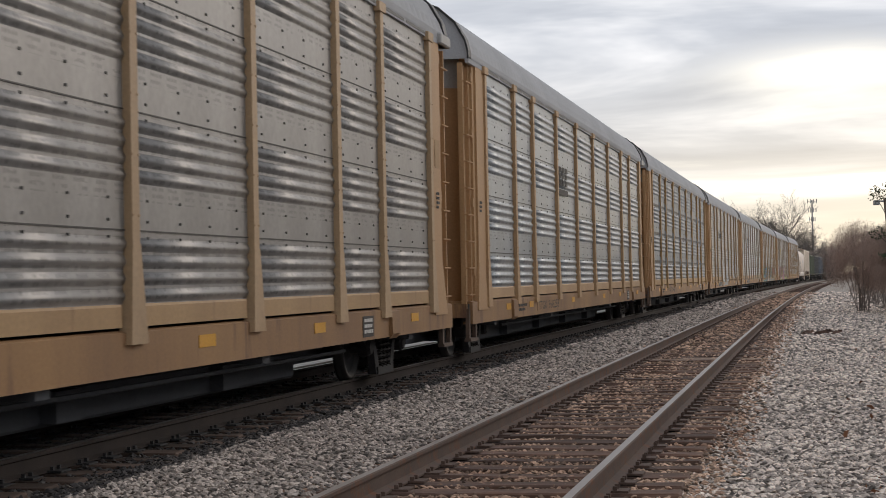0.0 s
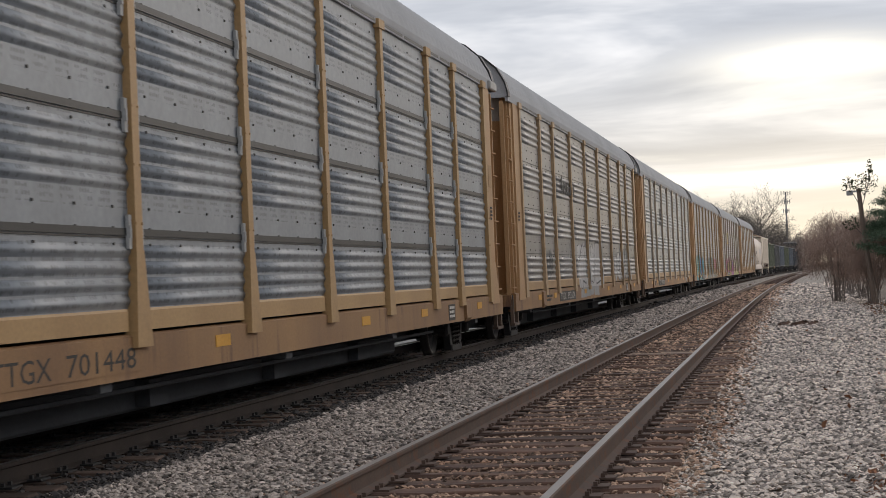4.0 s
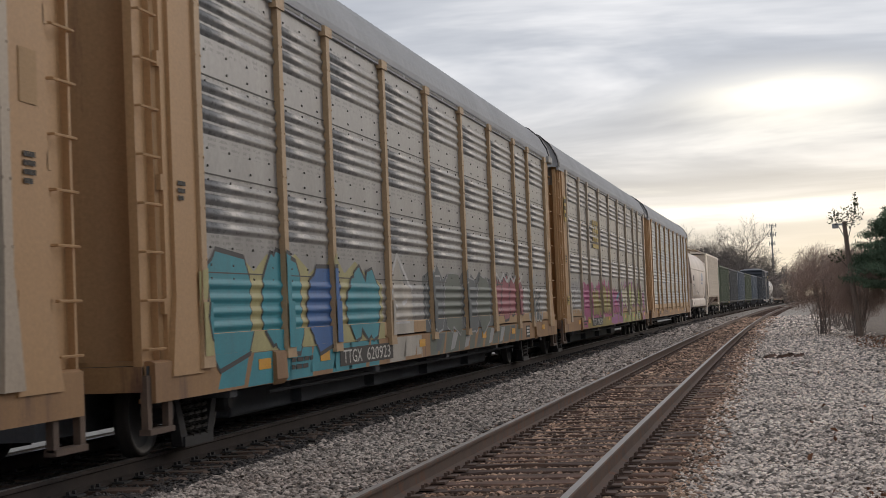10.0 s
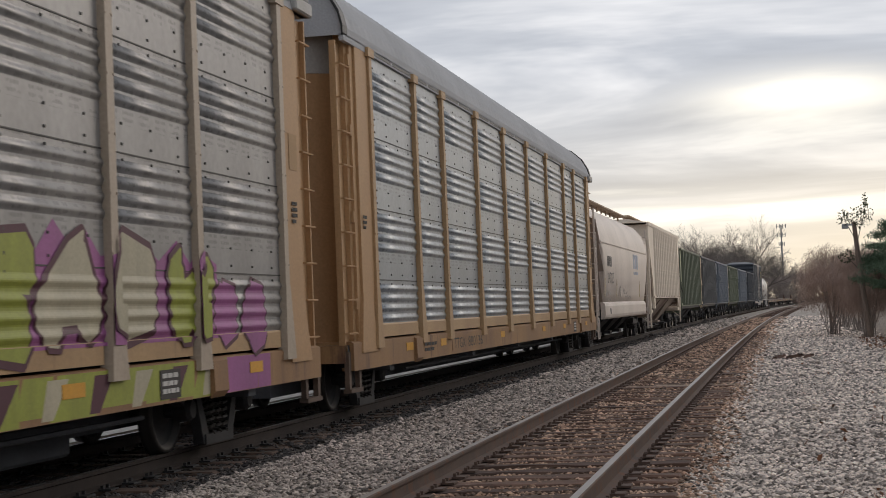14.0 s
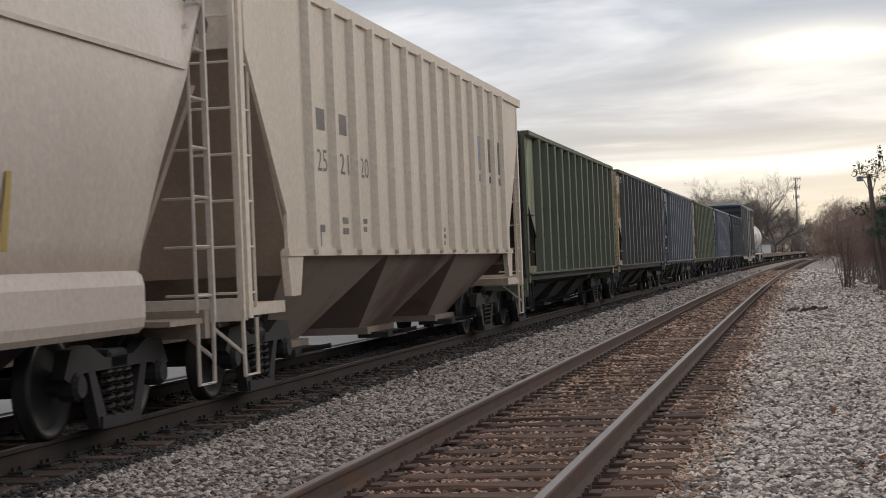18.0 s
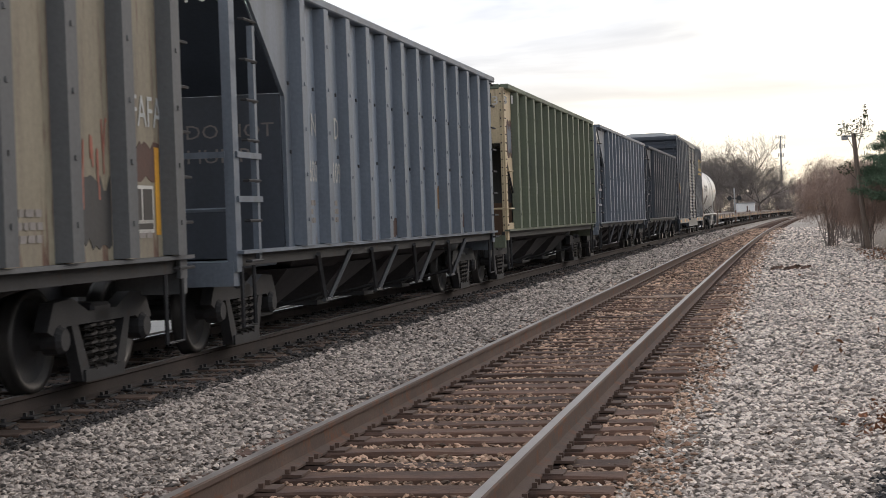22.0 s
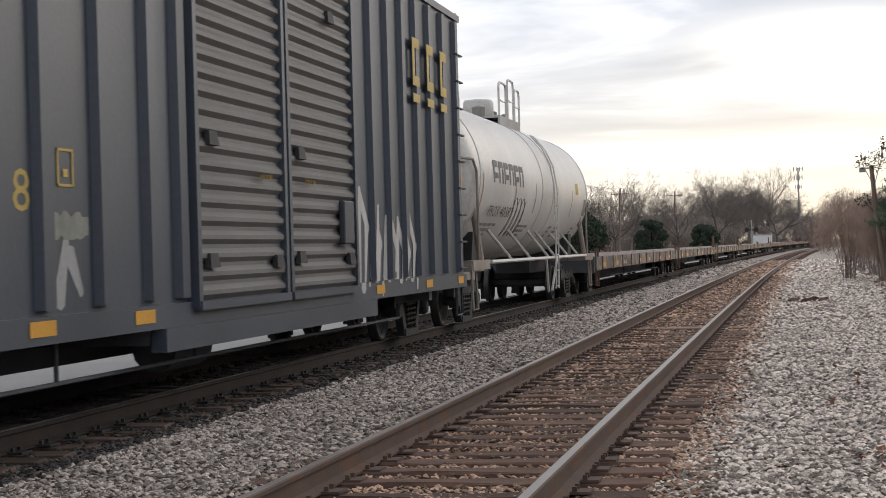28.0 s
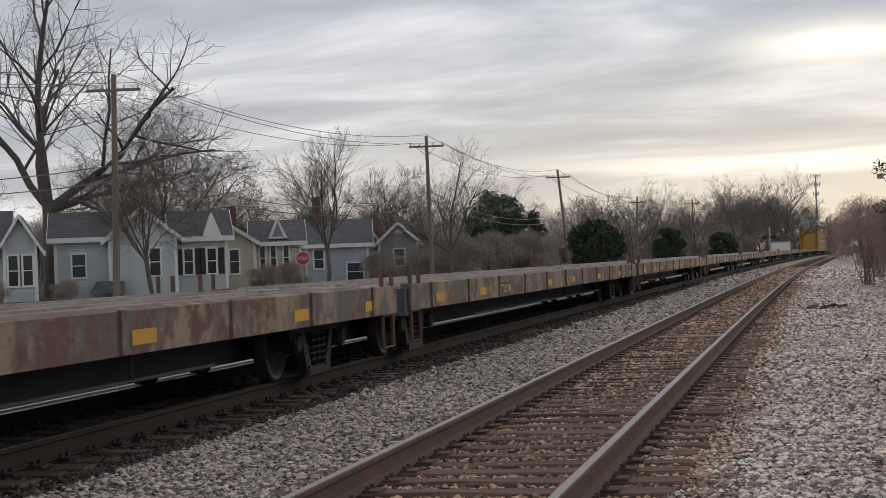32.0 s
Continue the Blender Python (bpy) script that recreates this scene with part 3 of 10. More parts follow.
def add_truck(car, y, base=1.73):
    truck = place("truck", shared("bolster", bolster_mesh), None, car)
    truck.location = (0, y, RAIL_TOP)
    for s in (1, -1):
        for nm, mk in (("side_frame", side_frame_mesh), ("spring_nest", spring_mesh)):
            ob = place(nm, shared(nm, mk), None, truck)
            ob.rotation_euler = (0, 0, 0 if s > 0 else math.pi)
    for s in (-1, 1):
        ob = place("wheelset", shared("wheelset", wheelset_mesh), None, truck)
        ob.location = (0, s * base / 2, WHEEL_R)
        WHEELS.append((ob, car, y + s * base / 2, s * base / 2))


def running_gear(car, half, inset):
    for s in (-1, 1):
        add_truck(car, s * (half - inset))
        c = place("coupler", shared("coupler", coupler_mesh), None, car)
        c.location, c.rotation_euler = (0, s * (half - 0.55), 0.0), (0, 0, 0 if s > 0 else math.pi)


TEXTS = {}


def lettering(car, text, size, x, y, z, mat, name="lettering", width=None):
    """Painted characters on the side that faces the near track."""
    key = (text, mat.name)
    if key not in TEXTS:
        cu = bpy.data.curves.new("letters", "FONT")
        cu.body, cu.size, cu.extrude, cu.resolution_u = text, 1.0, 0.0, 2
        tmp = bpy.data.objects.new("letters", cu)
        me = bpy.data.meshes.new_from_object(tmp)
        me.materials.clear()
        me.materials.append(mat)
        bpy.data.objects.remove(tmp)
        TEXTS[key] = me
    me = TEXTS[key]
    ob = place(name, me, None, car)
    w = max(v.co.x for v in me.vertices) - min(v.co.x for v in me.vertices)
    sx = size if not width else width / w
    ob.location, ob.rotation_euler, ob.scale = (x, y, z), (radians(90), 0, radians(90)), (sx, size, 1)
    return ob


def bars(car, x, y, z, w, h, rows, mat, name="stencil", seed=1):
    """Writing too small to read: plain bars."""
    rnd = random.Random(seed)
    bm = B()
    for r in range(rows):
        z0 = z - h * r / rows
        yy = y
        while yy < y + w * rnd.uniform(0.7, 1.0):
            l = rnd.uniform(0.12, 0.3) * w
            box(bm, x, x + 0.004, yy, min(yy + l, y + w), z0 - h / rows * 0.6, z0)
            yy += l + 0.05 * w
    return tagged(part(name, bm, mat, car), kind="stuff")


def patch(car, x, y0, y1, z0, z1, mat, name="marking"):
    bm = B()
    box(bm, x, x + 0.004, y0, y1, z0, z1)
    return part(name, bm, mat, car)


def ladder(car, x, y0, y1, z0, z1, mat, step=0.42, r=0.016, name="ladder", stiles=True, axis="y"):
    """Two stiles with rungs standing off; along y (on the side) or along x (on the end)."""
    bm = B()

    def at(a, z, o=0.0):
        return (x + o, a, z) if axis == "y" else (a, x + o, z)
    if stiles:
        for a in (y0, y1):
            tube(bm, [at(a, z0), at(a, z1)], r * 1.3, 5)
    z = z0 + 0.1
    while z < z1:
        tube(bm, [at(y0, z), at(y0, z, 0.05), at(y1, z, 0.05), at(y1, z)] if not stiles else [at(y0, z), at(y1, z)], r, 5)
        z += step
        if not stiles:  # single grab irons
            part("grab_iron", bm, mat, car)
            bm = B()
    if stiles:
        return part(name, bm, mat, car)
    bm.free()


# spray paint: flat shapes that lie on the ribbed sides
def clip(poly, axis, at, keep_low):
    """The part of a convex outline on one side of a line."""
    out = []
    for p, q in zip(poly, poly[1:] + poly[:1]):
        dp, dq = p[axis] - at, q[axis] - at
        if keep_low:
            dp, dq = -dp, -dq
        if dp >= 0:
            out.append(p)
        if (dp > 0 > dq) or (dp < 0 < dq):
            f = dp / (dp - dq)
            out.append((p[0] + (q[0] - p[0]) * f, p[1] + (q[1] - p[1]) * f))
    return out


def slices(poly, axis, cuts):
    lo, hi = min(p[axis] for p in poly), max(p[axis] for p in poly)
    inner = [c for c in cuts if lo + 1e-4 < c < hi - 1e-4]
    rest = poly
    for c in inner:
        low = clip(rest, axis, c, True)
        rest = clip(rest, axis, c, False)
        if len(low) > 2:
            yield low
        if len(rest) < 3:
            return
    if len(rest) > 2:
        yield rest


def spray(car, polys, mat, lift, side, name="graffiti_letter", label=""):
    """Paint convex outlines (y, z) on a side; side gives the cuts along y and z and the depth at a place."""
    y_cuts, z_cuts, depth = side
    verts, faces = [], []
    for k, poly in enumerate(polys):
        for strip_ in slices(poly, 0, y_cuts):
            for cell in slices(strip_, 1, z_cuts):
                cy, cz = sum(p[0] for p in cell) / len(cell), sum(p[1] for p in cell) / len(cell)
                first = len(verts)
                verts += [(depth(cy, cz, z) + lift + 0.0002 * k, y, z) for y, z in cell]
                faces.append(tuple(range(first, len(verts))))
    ob = place(name, raw(name, verts, faces), mat, car, label)
    return tagged(ob, kind="stuff") if len(polys) > 1 else ob


def stroke(p, q, r, r1=None, cap=0.5):
    """A convex bar from p to q with blunt ends."""
    r1 = r if r1 is None else r1
    dy, dz = q[0] - p[0], q[1] - p[1]
    d = math.hypot(dy, dz) or 1e-6
    dy, dz = dy / d, dz / d
    pts = [(p[0] - dy * r * cap - dz * r * 0.5, p[1] - dz * r * cap + dy * r * 0.5), (p[0] - dy * r * cap + dz * r * 0.5, p[1] - dz * r * cap - dy * r * 0.5), (p[0] + dz * r, p[1] - dy * r), (q[0] + dz * r1, q[1] - dy * r1), (q[0] + dy * r1 * cap + dz * r1 * 0.5, q[1] + dz * r1 * cap - dy * r1 * 0.5), (q[0] + dy * r1 * cap - dz * r1 * 0.5, q[1] + dz * r1 * cap + dy * r1 * 0.5), (q[0] - dz * r1, q[1] + dy * r1), (p[0] - dz * r, p[1] + dy * r)]
    return pts


# bare skeletons of sprayed shapes in a unit box
SKELETONS = [
    [((0.2, 0.0), (0.15, 1.0)), ((0.15, 0.95), (0.85, 0.8)), ((0.85, 0.8), (0.3, 0.45)), ((0.3, 0.45), (0.9, 0.0))],
    [((0.85, 0.9), (0.3, 0.95)), ((0.3, 0.95), (0.1, 0.5)), ((0.1, 0.5), (0.35, 0.05)), ((0.35, 0.05), (0.9, 0.15)), ((0.9, 0.15), (0.6, 0.5))],
    [((0.1, 0.0), (0.5, 1.05)), ((0.5, 1.05), (0.9, 0.0)), ((0.3, 0.38), (0.75, 0.38))],
    [((0.15, 0.0), (0.2, 1.0)), ((0.2, 1.0), (0.75, 0.1)), ((0.8, 0.0), (0.85, 1.1))],
    [((0.85, 0.95), (0.2, 0.8)), ((0.2, 0.8), (0.8, 0.4)), ((0.8, 0.4), (0.1, 0.05))],
    [((0.15, 0.0), (0.2, 1.05)), ((0.2, 0.95), (0.9, 1.0)), ((0.2, 0.5), (0.75, 0.52)), ((0.15, 0.05), (0.9, 0.0))],
    [((0.1, 1.0), (0.3, 0.0)), ((0.3, 0.0), (0.5, 0.65)), ((0.5, 0.65), (0.7, 0.0)), ((0.7, 0.0), (0.95, 1.05))],
    [((0.15, 0.0), (0.15, 1.0)), ((0.15, 0.95), (0.8, 0.75)), ((0.8, 0.75), (0.25, 0.52)), ((0.25, 0.52), (0.85, 0.28)), ((0.85, 0.28), (0.2, 0.02))],
]


def sprayed_piece(car, side, y0, y1, z0, z1, n, fills, line, seed, weight=0.17, edge=0.045, halo=None, reach=0.16, lean=0.1, spikes=False):
    """A row of fat, overlapping, outlined shapes, with a field of colour behind them."""
    rnd = random.Random(seed)
    w = (y1 - y0) / n
    r = weight * w
    if halo:
        back = []
        for k in range(n * 2):
            a = y0 - reach + (y1 - y0) * k / (n * 2)
            b = a + (y1 - y0) / (n * 2) + reach * 1.6
            m = (a + b) / 2
            t = z1 + reach * rnd.uniform(-0.2, 1.6)
            back.append([(a, z0 - reach * 0.3), (b, z0 - reach * 0.3), (b, z1 - rnd.uniform(0, 0.2)), (m + rnd.uniform(-0.1, 0.1), t), (a, z1 - rnd.uniform(0, 0.2))])
        spray(car, back, halo, 0.0015, side, "graffiti_field")
    last = None
    for k in range(n):
        pick = rnd.randrange(len(SKELETONS))
        if pick == last:
            pick = (pick + 3) % len(SKELETONS)
        last = pick
        a, ww = y0 + w * k - 0.06 * w, w * rnd.uniform(1.0, 1.18)
        h, low = (z1 - z0) * rnd.uniform(0.86, 1.06), z0 + rnd.uniform(-0.04, 0.05)

        def at(p):
            v = low + r * 0.6 + (h - r * 1.2) * p[1]
            return (a + r * 0.7 + (ww - r * 1.4) * p[0] + lean * (p[1] - 0.5) * ww, v)
        bones = [(at(p), at(q), r * rnd.uniform(0.8, 1.25), r * rnd.uniform(0.65, 1.2)) for p, q in SKELETONS[pick]]
        if spikes:
            top = max((b[0] for b in bones), key=lambda p: p[1])
            bones.append((top, (top[0] + rnd.uniform(-0.2, 0.2) * w, top[1] + 0.28 * (z1 - z0)), r * 0.7, r * 0.08))
        base = 0.004 + 0.0026 * k
        spray(car, [stroke(p, q, ra + edge, rb + edge) for p, q, ra, rb in bones], line, base, side, "graffiti_outline")
        spray(car, [stroke(p, q, ra, rb) for p, q, ra, rb in bones], fills[k % len(fills)], base + 0.0013, side)


def scratches(car, side, y0, y1, z0, z1, n, mat, seed, r=0.02):
    """Thin, tall, hasty lines."""
    rnd = random.Random(seed)
    for k in range(n):
        a = y0 + (y1 - y0) * (k + 0.5) / n
        w = (y1 - y0) / n
        pts = [(a + rnd.uniform(-0.5, 0.5) * w, z0 + (z1 - z0) * u) for u in (rnd.uniform(0, 0.15), rnd.uniform(0.85, 1.0), rnd.uniform(0.3, 0.6), rnd.uniform(0.7, 0.95), rnd.uniform(0, 0.2))]
        spray(car, [stroke(p, q, r, r * 0.7) for p, q in zip(pts, pts[1:])], mat, 0.003 + 0.001 * (k % 5), side, "graffiti_line")


# ---- autorack cars ----
POSTS = [-12.25, -9.5, -7.45, -4.45, -1.48, 1.48, 4.45, 7.45, 9.5, 12.25]
SIDE_X = 1.46


def perforate(m):
    """Rows of small round holes over the sheet."""
    nt = m.node_tree
    Lk = nt.links.new
    bsdf = nt.nodes["Principled BSDF"]
    src = bsdf.inputs["Base Color"].links[0].from_socket
    tc = nt.nodes.new("ShaderNodeTexCoord")
    mp = nt.nodes.new("ShaderNodeMapping")
    mp.inputs["Scale"].default_value = (0, 20, 17)
    Lk(tc.outputs["Object"], mp.inputs[0])
    vo = tex(nt, "Voronoi", Scale=1.0, Randomness=0.0)
    Lk(mp.outputs[0], vo.inputs[0])
    n = nt.nodes.new("ShaderNodeMath")
    n.operation = "LESS_THAN"
    n.inputs[1].default_value = 0.30
    Lk(vo.outputs["Distance"], n.inputs[0])
    sp = nt.nodes.new("ShaderNodeSeparateXYZ")
    Lk(tc.outputs["Object"], sp.inputs[0])

    def mth(op, a, b):
        k = nt.nodes.new("ShaderNodeMath")
        k.operation = op
        for i, v in enumerate((a, b)):
            if isinstance(v, (int, float)):
                k.inputs[i].default_value = v
            else:
                Lk(v, k.inputs[i])
        return k.outputs[0]
    # no holes in the smooth band above each lap joint; the columns stand in groups
    band = mth("GREATER_THAN", mth("MODULO", mth("ADD", sp.outputs[2], 0.95 * 4 - 1.88), 0.95), 0.24)
    group = mth("GREATER_THAN", mth("MODULO", mth("ADD", sp.outputs[1], 9.1), 0.364), 0.12)
    no = tex(nt, "Noise", Scale=9.0, Detail=1)
    Lk(tc.outputs["Object"], no.inputs[0])
    g = mth("MULTIPLY", mth("MULTIPLY", band, group), mth("GREATER_THAN", no.outputs[0], 0.44)).node
    mu = nt.nodes.new("ShaderNodeMath")
    mu.operation = "MULTIPLY"
    Lk(n.outputs[0], mu.inputs[0]), Lk(g.outputs[0], mu.inputs[1])
    m2 = nt.nodes.new("ShaderNodeMath")
    m2.operation = "MULTIPLY"
    m2.inputs[1].default_value = 0.55
    Lk(mu.outputs[0], m2.inputs[0])
    mx = nt.nodes.new("ShaderNodeMix")
    mx.data_type = "RGBA"
    Lk(m2.outputs[0], mx.inputs[0]), Lk(src, mx.inputs[6])
    mx.inputs[7].default_value = (0.05, 0.05, 0.05, 1)
    Lk(mx.outputs[2], bsdf.inputs["Base Color"])
    return m


def panel_profile():
    """The sheet's section: four groups of four rounded ridges, with flat bands between them."""
    pts, z = [(0.0, 1.30)], 1.30
    for g in range(4):
        for k in range(4):
            for j in range(9):
                u = j / 8
                pts.append((0.021 * (0.5 - 0.5 * math.cos(2 * math.pi * u)) ** 0.9, z + 0.012 + 0.112 * u))
            z += 0.135
        z += 0.41 if g < 3 else 0.0
        pts.append((0.0, z))
    pts += [(0.0, 4.86)]
    return pts


def rack_side():
    """Where spray paint lies on an autorack: sill, kick plates, posts and ribbed sheets."""
    prof = [p for p in panel_profile() if p[1] < 2.6]
    zs, xs = [p[1] for p in prof], [p[0] for p in prof]
    ys = sorted(y + q for y in POSTS for q in (-0.12, -0.075, 0.075, 0.12))

    def depth(cy, cz, z):
        if cz < 1.10:
            return 1.50
        near = min(abs(cy - y) for y in POSTS)
        if near < (0.12 if cz < 1.6 else 0.075):
            return SIDE_X + (0.092 if cz < 1.6 else 0.074)
        if abs(cy) > 12.25:
            return SIDE_X + 0.055
        if cz < 1.30:
            return SIDE_X + 0.03
        return SIDE_X + float(np.interp(z, zs, xs))
    return ys, sorted([1.10, 1.30, 1.6] + zs[1:]), depth


def panel_mesh(width):
    prof = panel_profile()
    verts, faces = [], []
    n = len(prof)
    w = width / 2 - 0.03
    for y in (-w, w):
        for x, z in prof:
            verts.append((x, y, z))
    for x, z in prof:
        verts.append((-0.02, -w, z))
    for x, z in prof:
        verts.append((-0.02, w, z))
    for i in range(n - 1):
        faces += [(i, n + i, n + i + 1, i + 1), (2 * n + i + 1, 3 * n + i + 1, 3 * n + i, 2 * n + i), (i + 1, 2 * n + i + 1, 2 * n + i, i), (n + i, 3 * n + i, 3 * n + i + 1, n + i + 1)]
    me = raw("side_panel", verts, faces)
    for i, p in enumerate(me.polygons):  # the ridges are rounded, the bands between them flat
        k = i // 4
        p.use_smooth = i % 4 == 0 and (prof[k][0] > 0 or prof[k + 1][0] > 0)
    bm = B()
    bm.from_mesh(me)
    # bolts along the flat bands, and lap joints
    for zb in (1.83, 1.96, 2.13, 2.78, 2.91, 3.08, 3.73, 3.86, 4.03, 4.72):
        k = max(3, int(width / 0.62))
        for i in range(k):
            y = -w + (i + 0.5) * 2 * w / k
            box(bm, 0.0, 0.012, y - 0.011, y + 0.011, zb - 0.011, zb + 0.011)
    for zb in (1.88, 2.83, 3.78):
        box(bm, 0.0, 0.008, -w, w, zb, zb + 0.012)
    bm.to_mesh(me)
    bm.free()
    me.materials.append(M["zinc"])
    me.materials.append(M["bolt"])
    for p in me.polygons[4 * (n - 1):]:
        p.material_index = 1
    return me


M["clip_grey"] = material("pale_grey_clips", (0.5, 0.5, 0.49), rough=0.6)
M["bolt"] = material("dark_bolts", (0.10, 0.095, 0.09), rough=0.6, metal=0.5)
M["zinc"] = perforate(M["zinc"])
M["zinc_dark"] = perforate(material("weathered_galvanised_sheet", (0.32, 0.308, 0.293), (0.215, 0.204, 0.192), rough=0.42, metal=0.3, scale=1.2, streak=True, grain=12, bump=0.05))
M["roof"] = material("galvanised_roof_sheet", (0.43, 0.435, 0.445), (0.34, 0.345, 0.355), rough=0.85, metal=0.0, scale=0.6)
M["black"] = material("black_paint", (0.02, 0.02, 0.02), rough=0.5)
M["stencil_white"] = material("stencilled_white", (0.62, 0.60, 0.56), (0.45, 0.43, 0.4), rough=0.7)
M["stencil_black"] = material("stencilled_black", (0.045, 0.04, 0.035), rough=0.7)
M["yellow"] = material("reflective_yellow", (0.70, 0.35, 0.025), (0.56, 0.27, 0.025), rough=0.5)
M["yellow_paint"] = material("yellow_letter_paint", (0.52, 0.37, 0.075), (0.40, 0.28, 0.06), rough=0.6)


def post_mesh():
    bm = B()
    box(bm, -0.02, 0.068, -0.075, 0.075, 1.55, 4.82)
    hexa(bm, [(-0.02, -0.17, 0.99), (0.09, -0.17, 0.99), (0.09, 0.17, 0.99), (-0.02, 0.17, 0.99), (-0.02, -0.082, 1.78), (0.072, -0.082, 1.78), (0.072, 0.082, 1.78), (-0.02, 0.082, 1.78)])
    box(bm, -0.02, 0.085, -0.16, 0.16, 4.81, 4.93)  # the cap plate under the roof rail
    for z in np.arange(2.0, 4.7, 0.48):
        for y in (-0.06, 0.06):
            box(bm, 0.068, 0.075, y - 0.01, y + 0.01, z - 0.01, z + 0.01)
    return mesh_of("post", bm, M["tan"])


def roof_mesh(half):
    """A shallow arch of cross-corrugated sheet."""
    arc = [(1.50, 4.93), (1.50, 5.04), (1.45, 5.22), (1.29, 5.50), (1.02, 5.74), (0.6, 5.90), (0.0, 5.96)]
    arc = arc + [(-x, z) for x, z in arc[-2::-1]]
    ny = int(half * 2 / 0.16)
    verts, faces = [], []
    for j in range(ny + 1):
        y = -half + 2 * half * j / ny
        d = 0.018 if j % 2 else 0.0
        for i, (x, z) in enumerate(arc):
            k = d if 1 < i < len(arc) - 2 else 0.0
            verts.append((x * (1 - k * 0.5), y, z - k))
    n = len(arc)
    for j in range(ny):
        for i in range(n - 1):
            faces.append((j * n + i, (j + 1) * n + i, (j + 1) * n + i + 1, j * n + i + 1))
    faces.append(tuple(range(n)))
    faces.append(tuple(range(ny * n + n - 1, ny * n - 1, -1)))
    me = raw("roof", verts, faces)
    me.materials.append(M["roof"])
    return me


def sill_mesh(half):
    bm = B()
    prism(bm, [(1.50, 0.74), (1.50, 1.08), (1.46, 1.10), (1.30, 1.10), (1.30, 1.06), (1.45, 1.06), (1.45, 0.78), (1.34, 0.78), (1.34, 0.74)], -half, half)
    return mesh_of("side_sill", bm, M["sill"])


M["kick"] = material("dusty_tan_paint", (0.44, 0.285, 0.14), (0.33, 0.20, 0.095), rough=0.65, scale=0.9, streak=True, grain=30, bump=0.06, rust=(0.16, 0.08, 0.045), rust_amount=0.01)
M["sill"] = material("grimy_tan_paint", (0.344, 0.194, 0.082), (0.215, 0.112, 0.05), rough=0.65, scale=1.1, streak=True, grain=30, bump=0.08, rust=(0.115, 0.055, 0.034), rust_amount=0.06)
M["end_tan"] = material("orange_tan_paint", (0.46, 0.275, 0.13), (0.35, 0.20, 0.09), rough=0.6, scale=0.6, streak=True, grain=30, bump=0.05, rust=(0.17, 0.08, 0.045), rust_amount=0.03)
M["end_grey"] = material("pale_grey_header_paint", (0.46, 0.46, 0.45), (0.34, 0.33, 0.31), rough=0.6, scale=0.8, streak=True, grain=30)
M["step_iron"] = material("rust_brown_step_iron", (0.13, 0.085, 0.06), (0.06, 0.042, 0.034), rough=0.8, scale=2, grain=40)


def kick_mesh(width):
    b, w = B(), width / 2 - 0.21
    prism(b, [(-0.02, 1.125), (0.03, 1.125), (0.03, 1.285), (0.02, 1.305), (-0.02, 1.305)], -w, w)
    return mesh_of("kick_plate", b, M["kick"])


def slot_mesh(width):
    """The dark ventilation slot under the roof rail, in one or two lengths."""
    b, w = B(), width / 2 - 0.22
    box(b, 0.038, 0.044, -w, -0.06, 4.885, 4.925), box(b, 0.038, 0.044, 0.06, w, 4.885, 4.925)
    return mesh_of("vent_slot", b, M["black"])


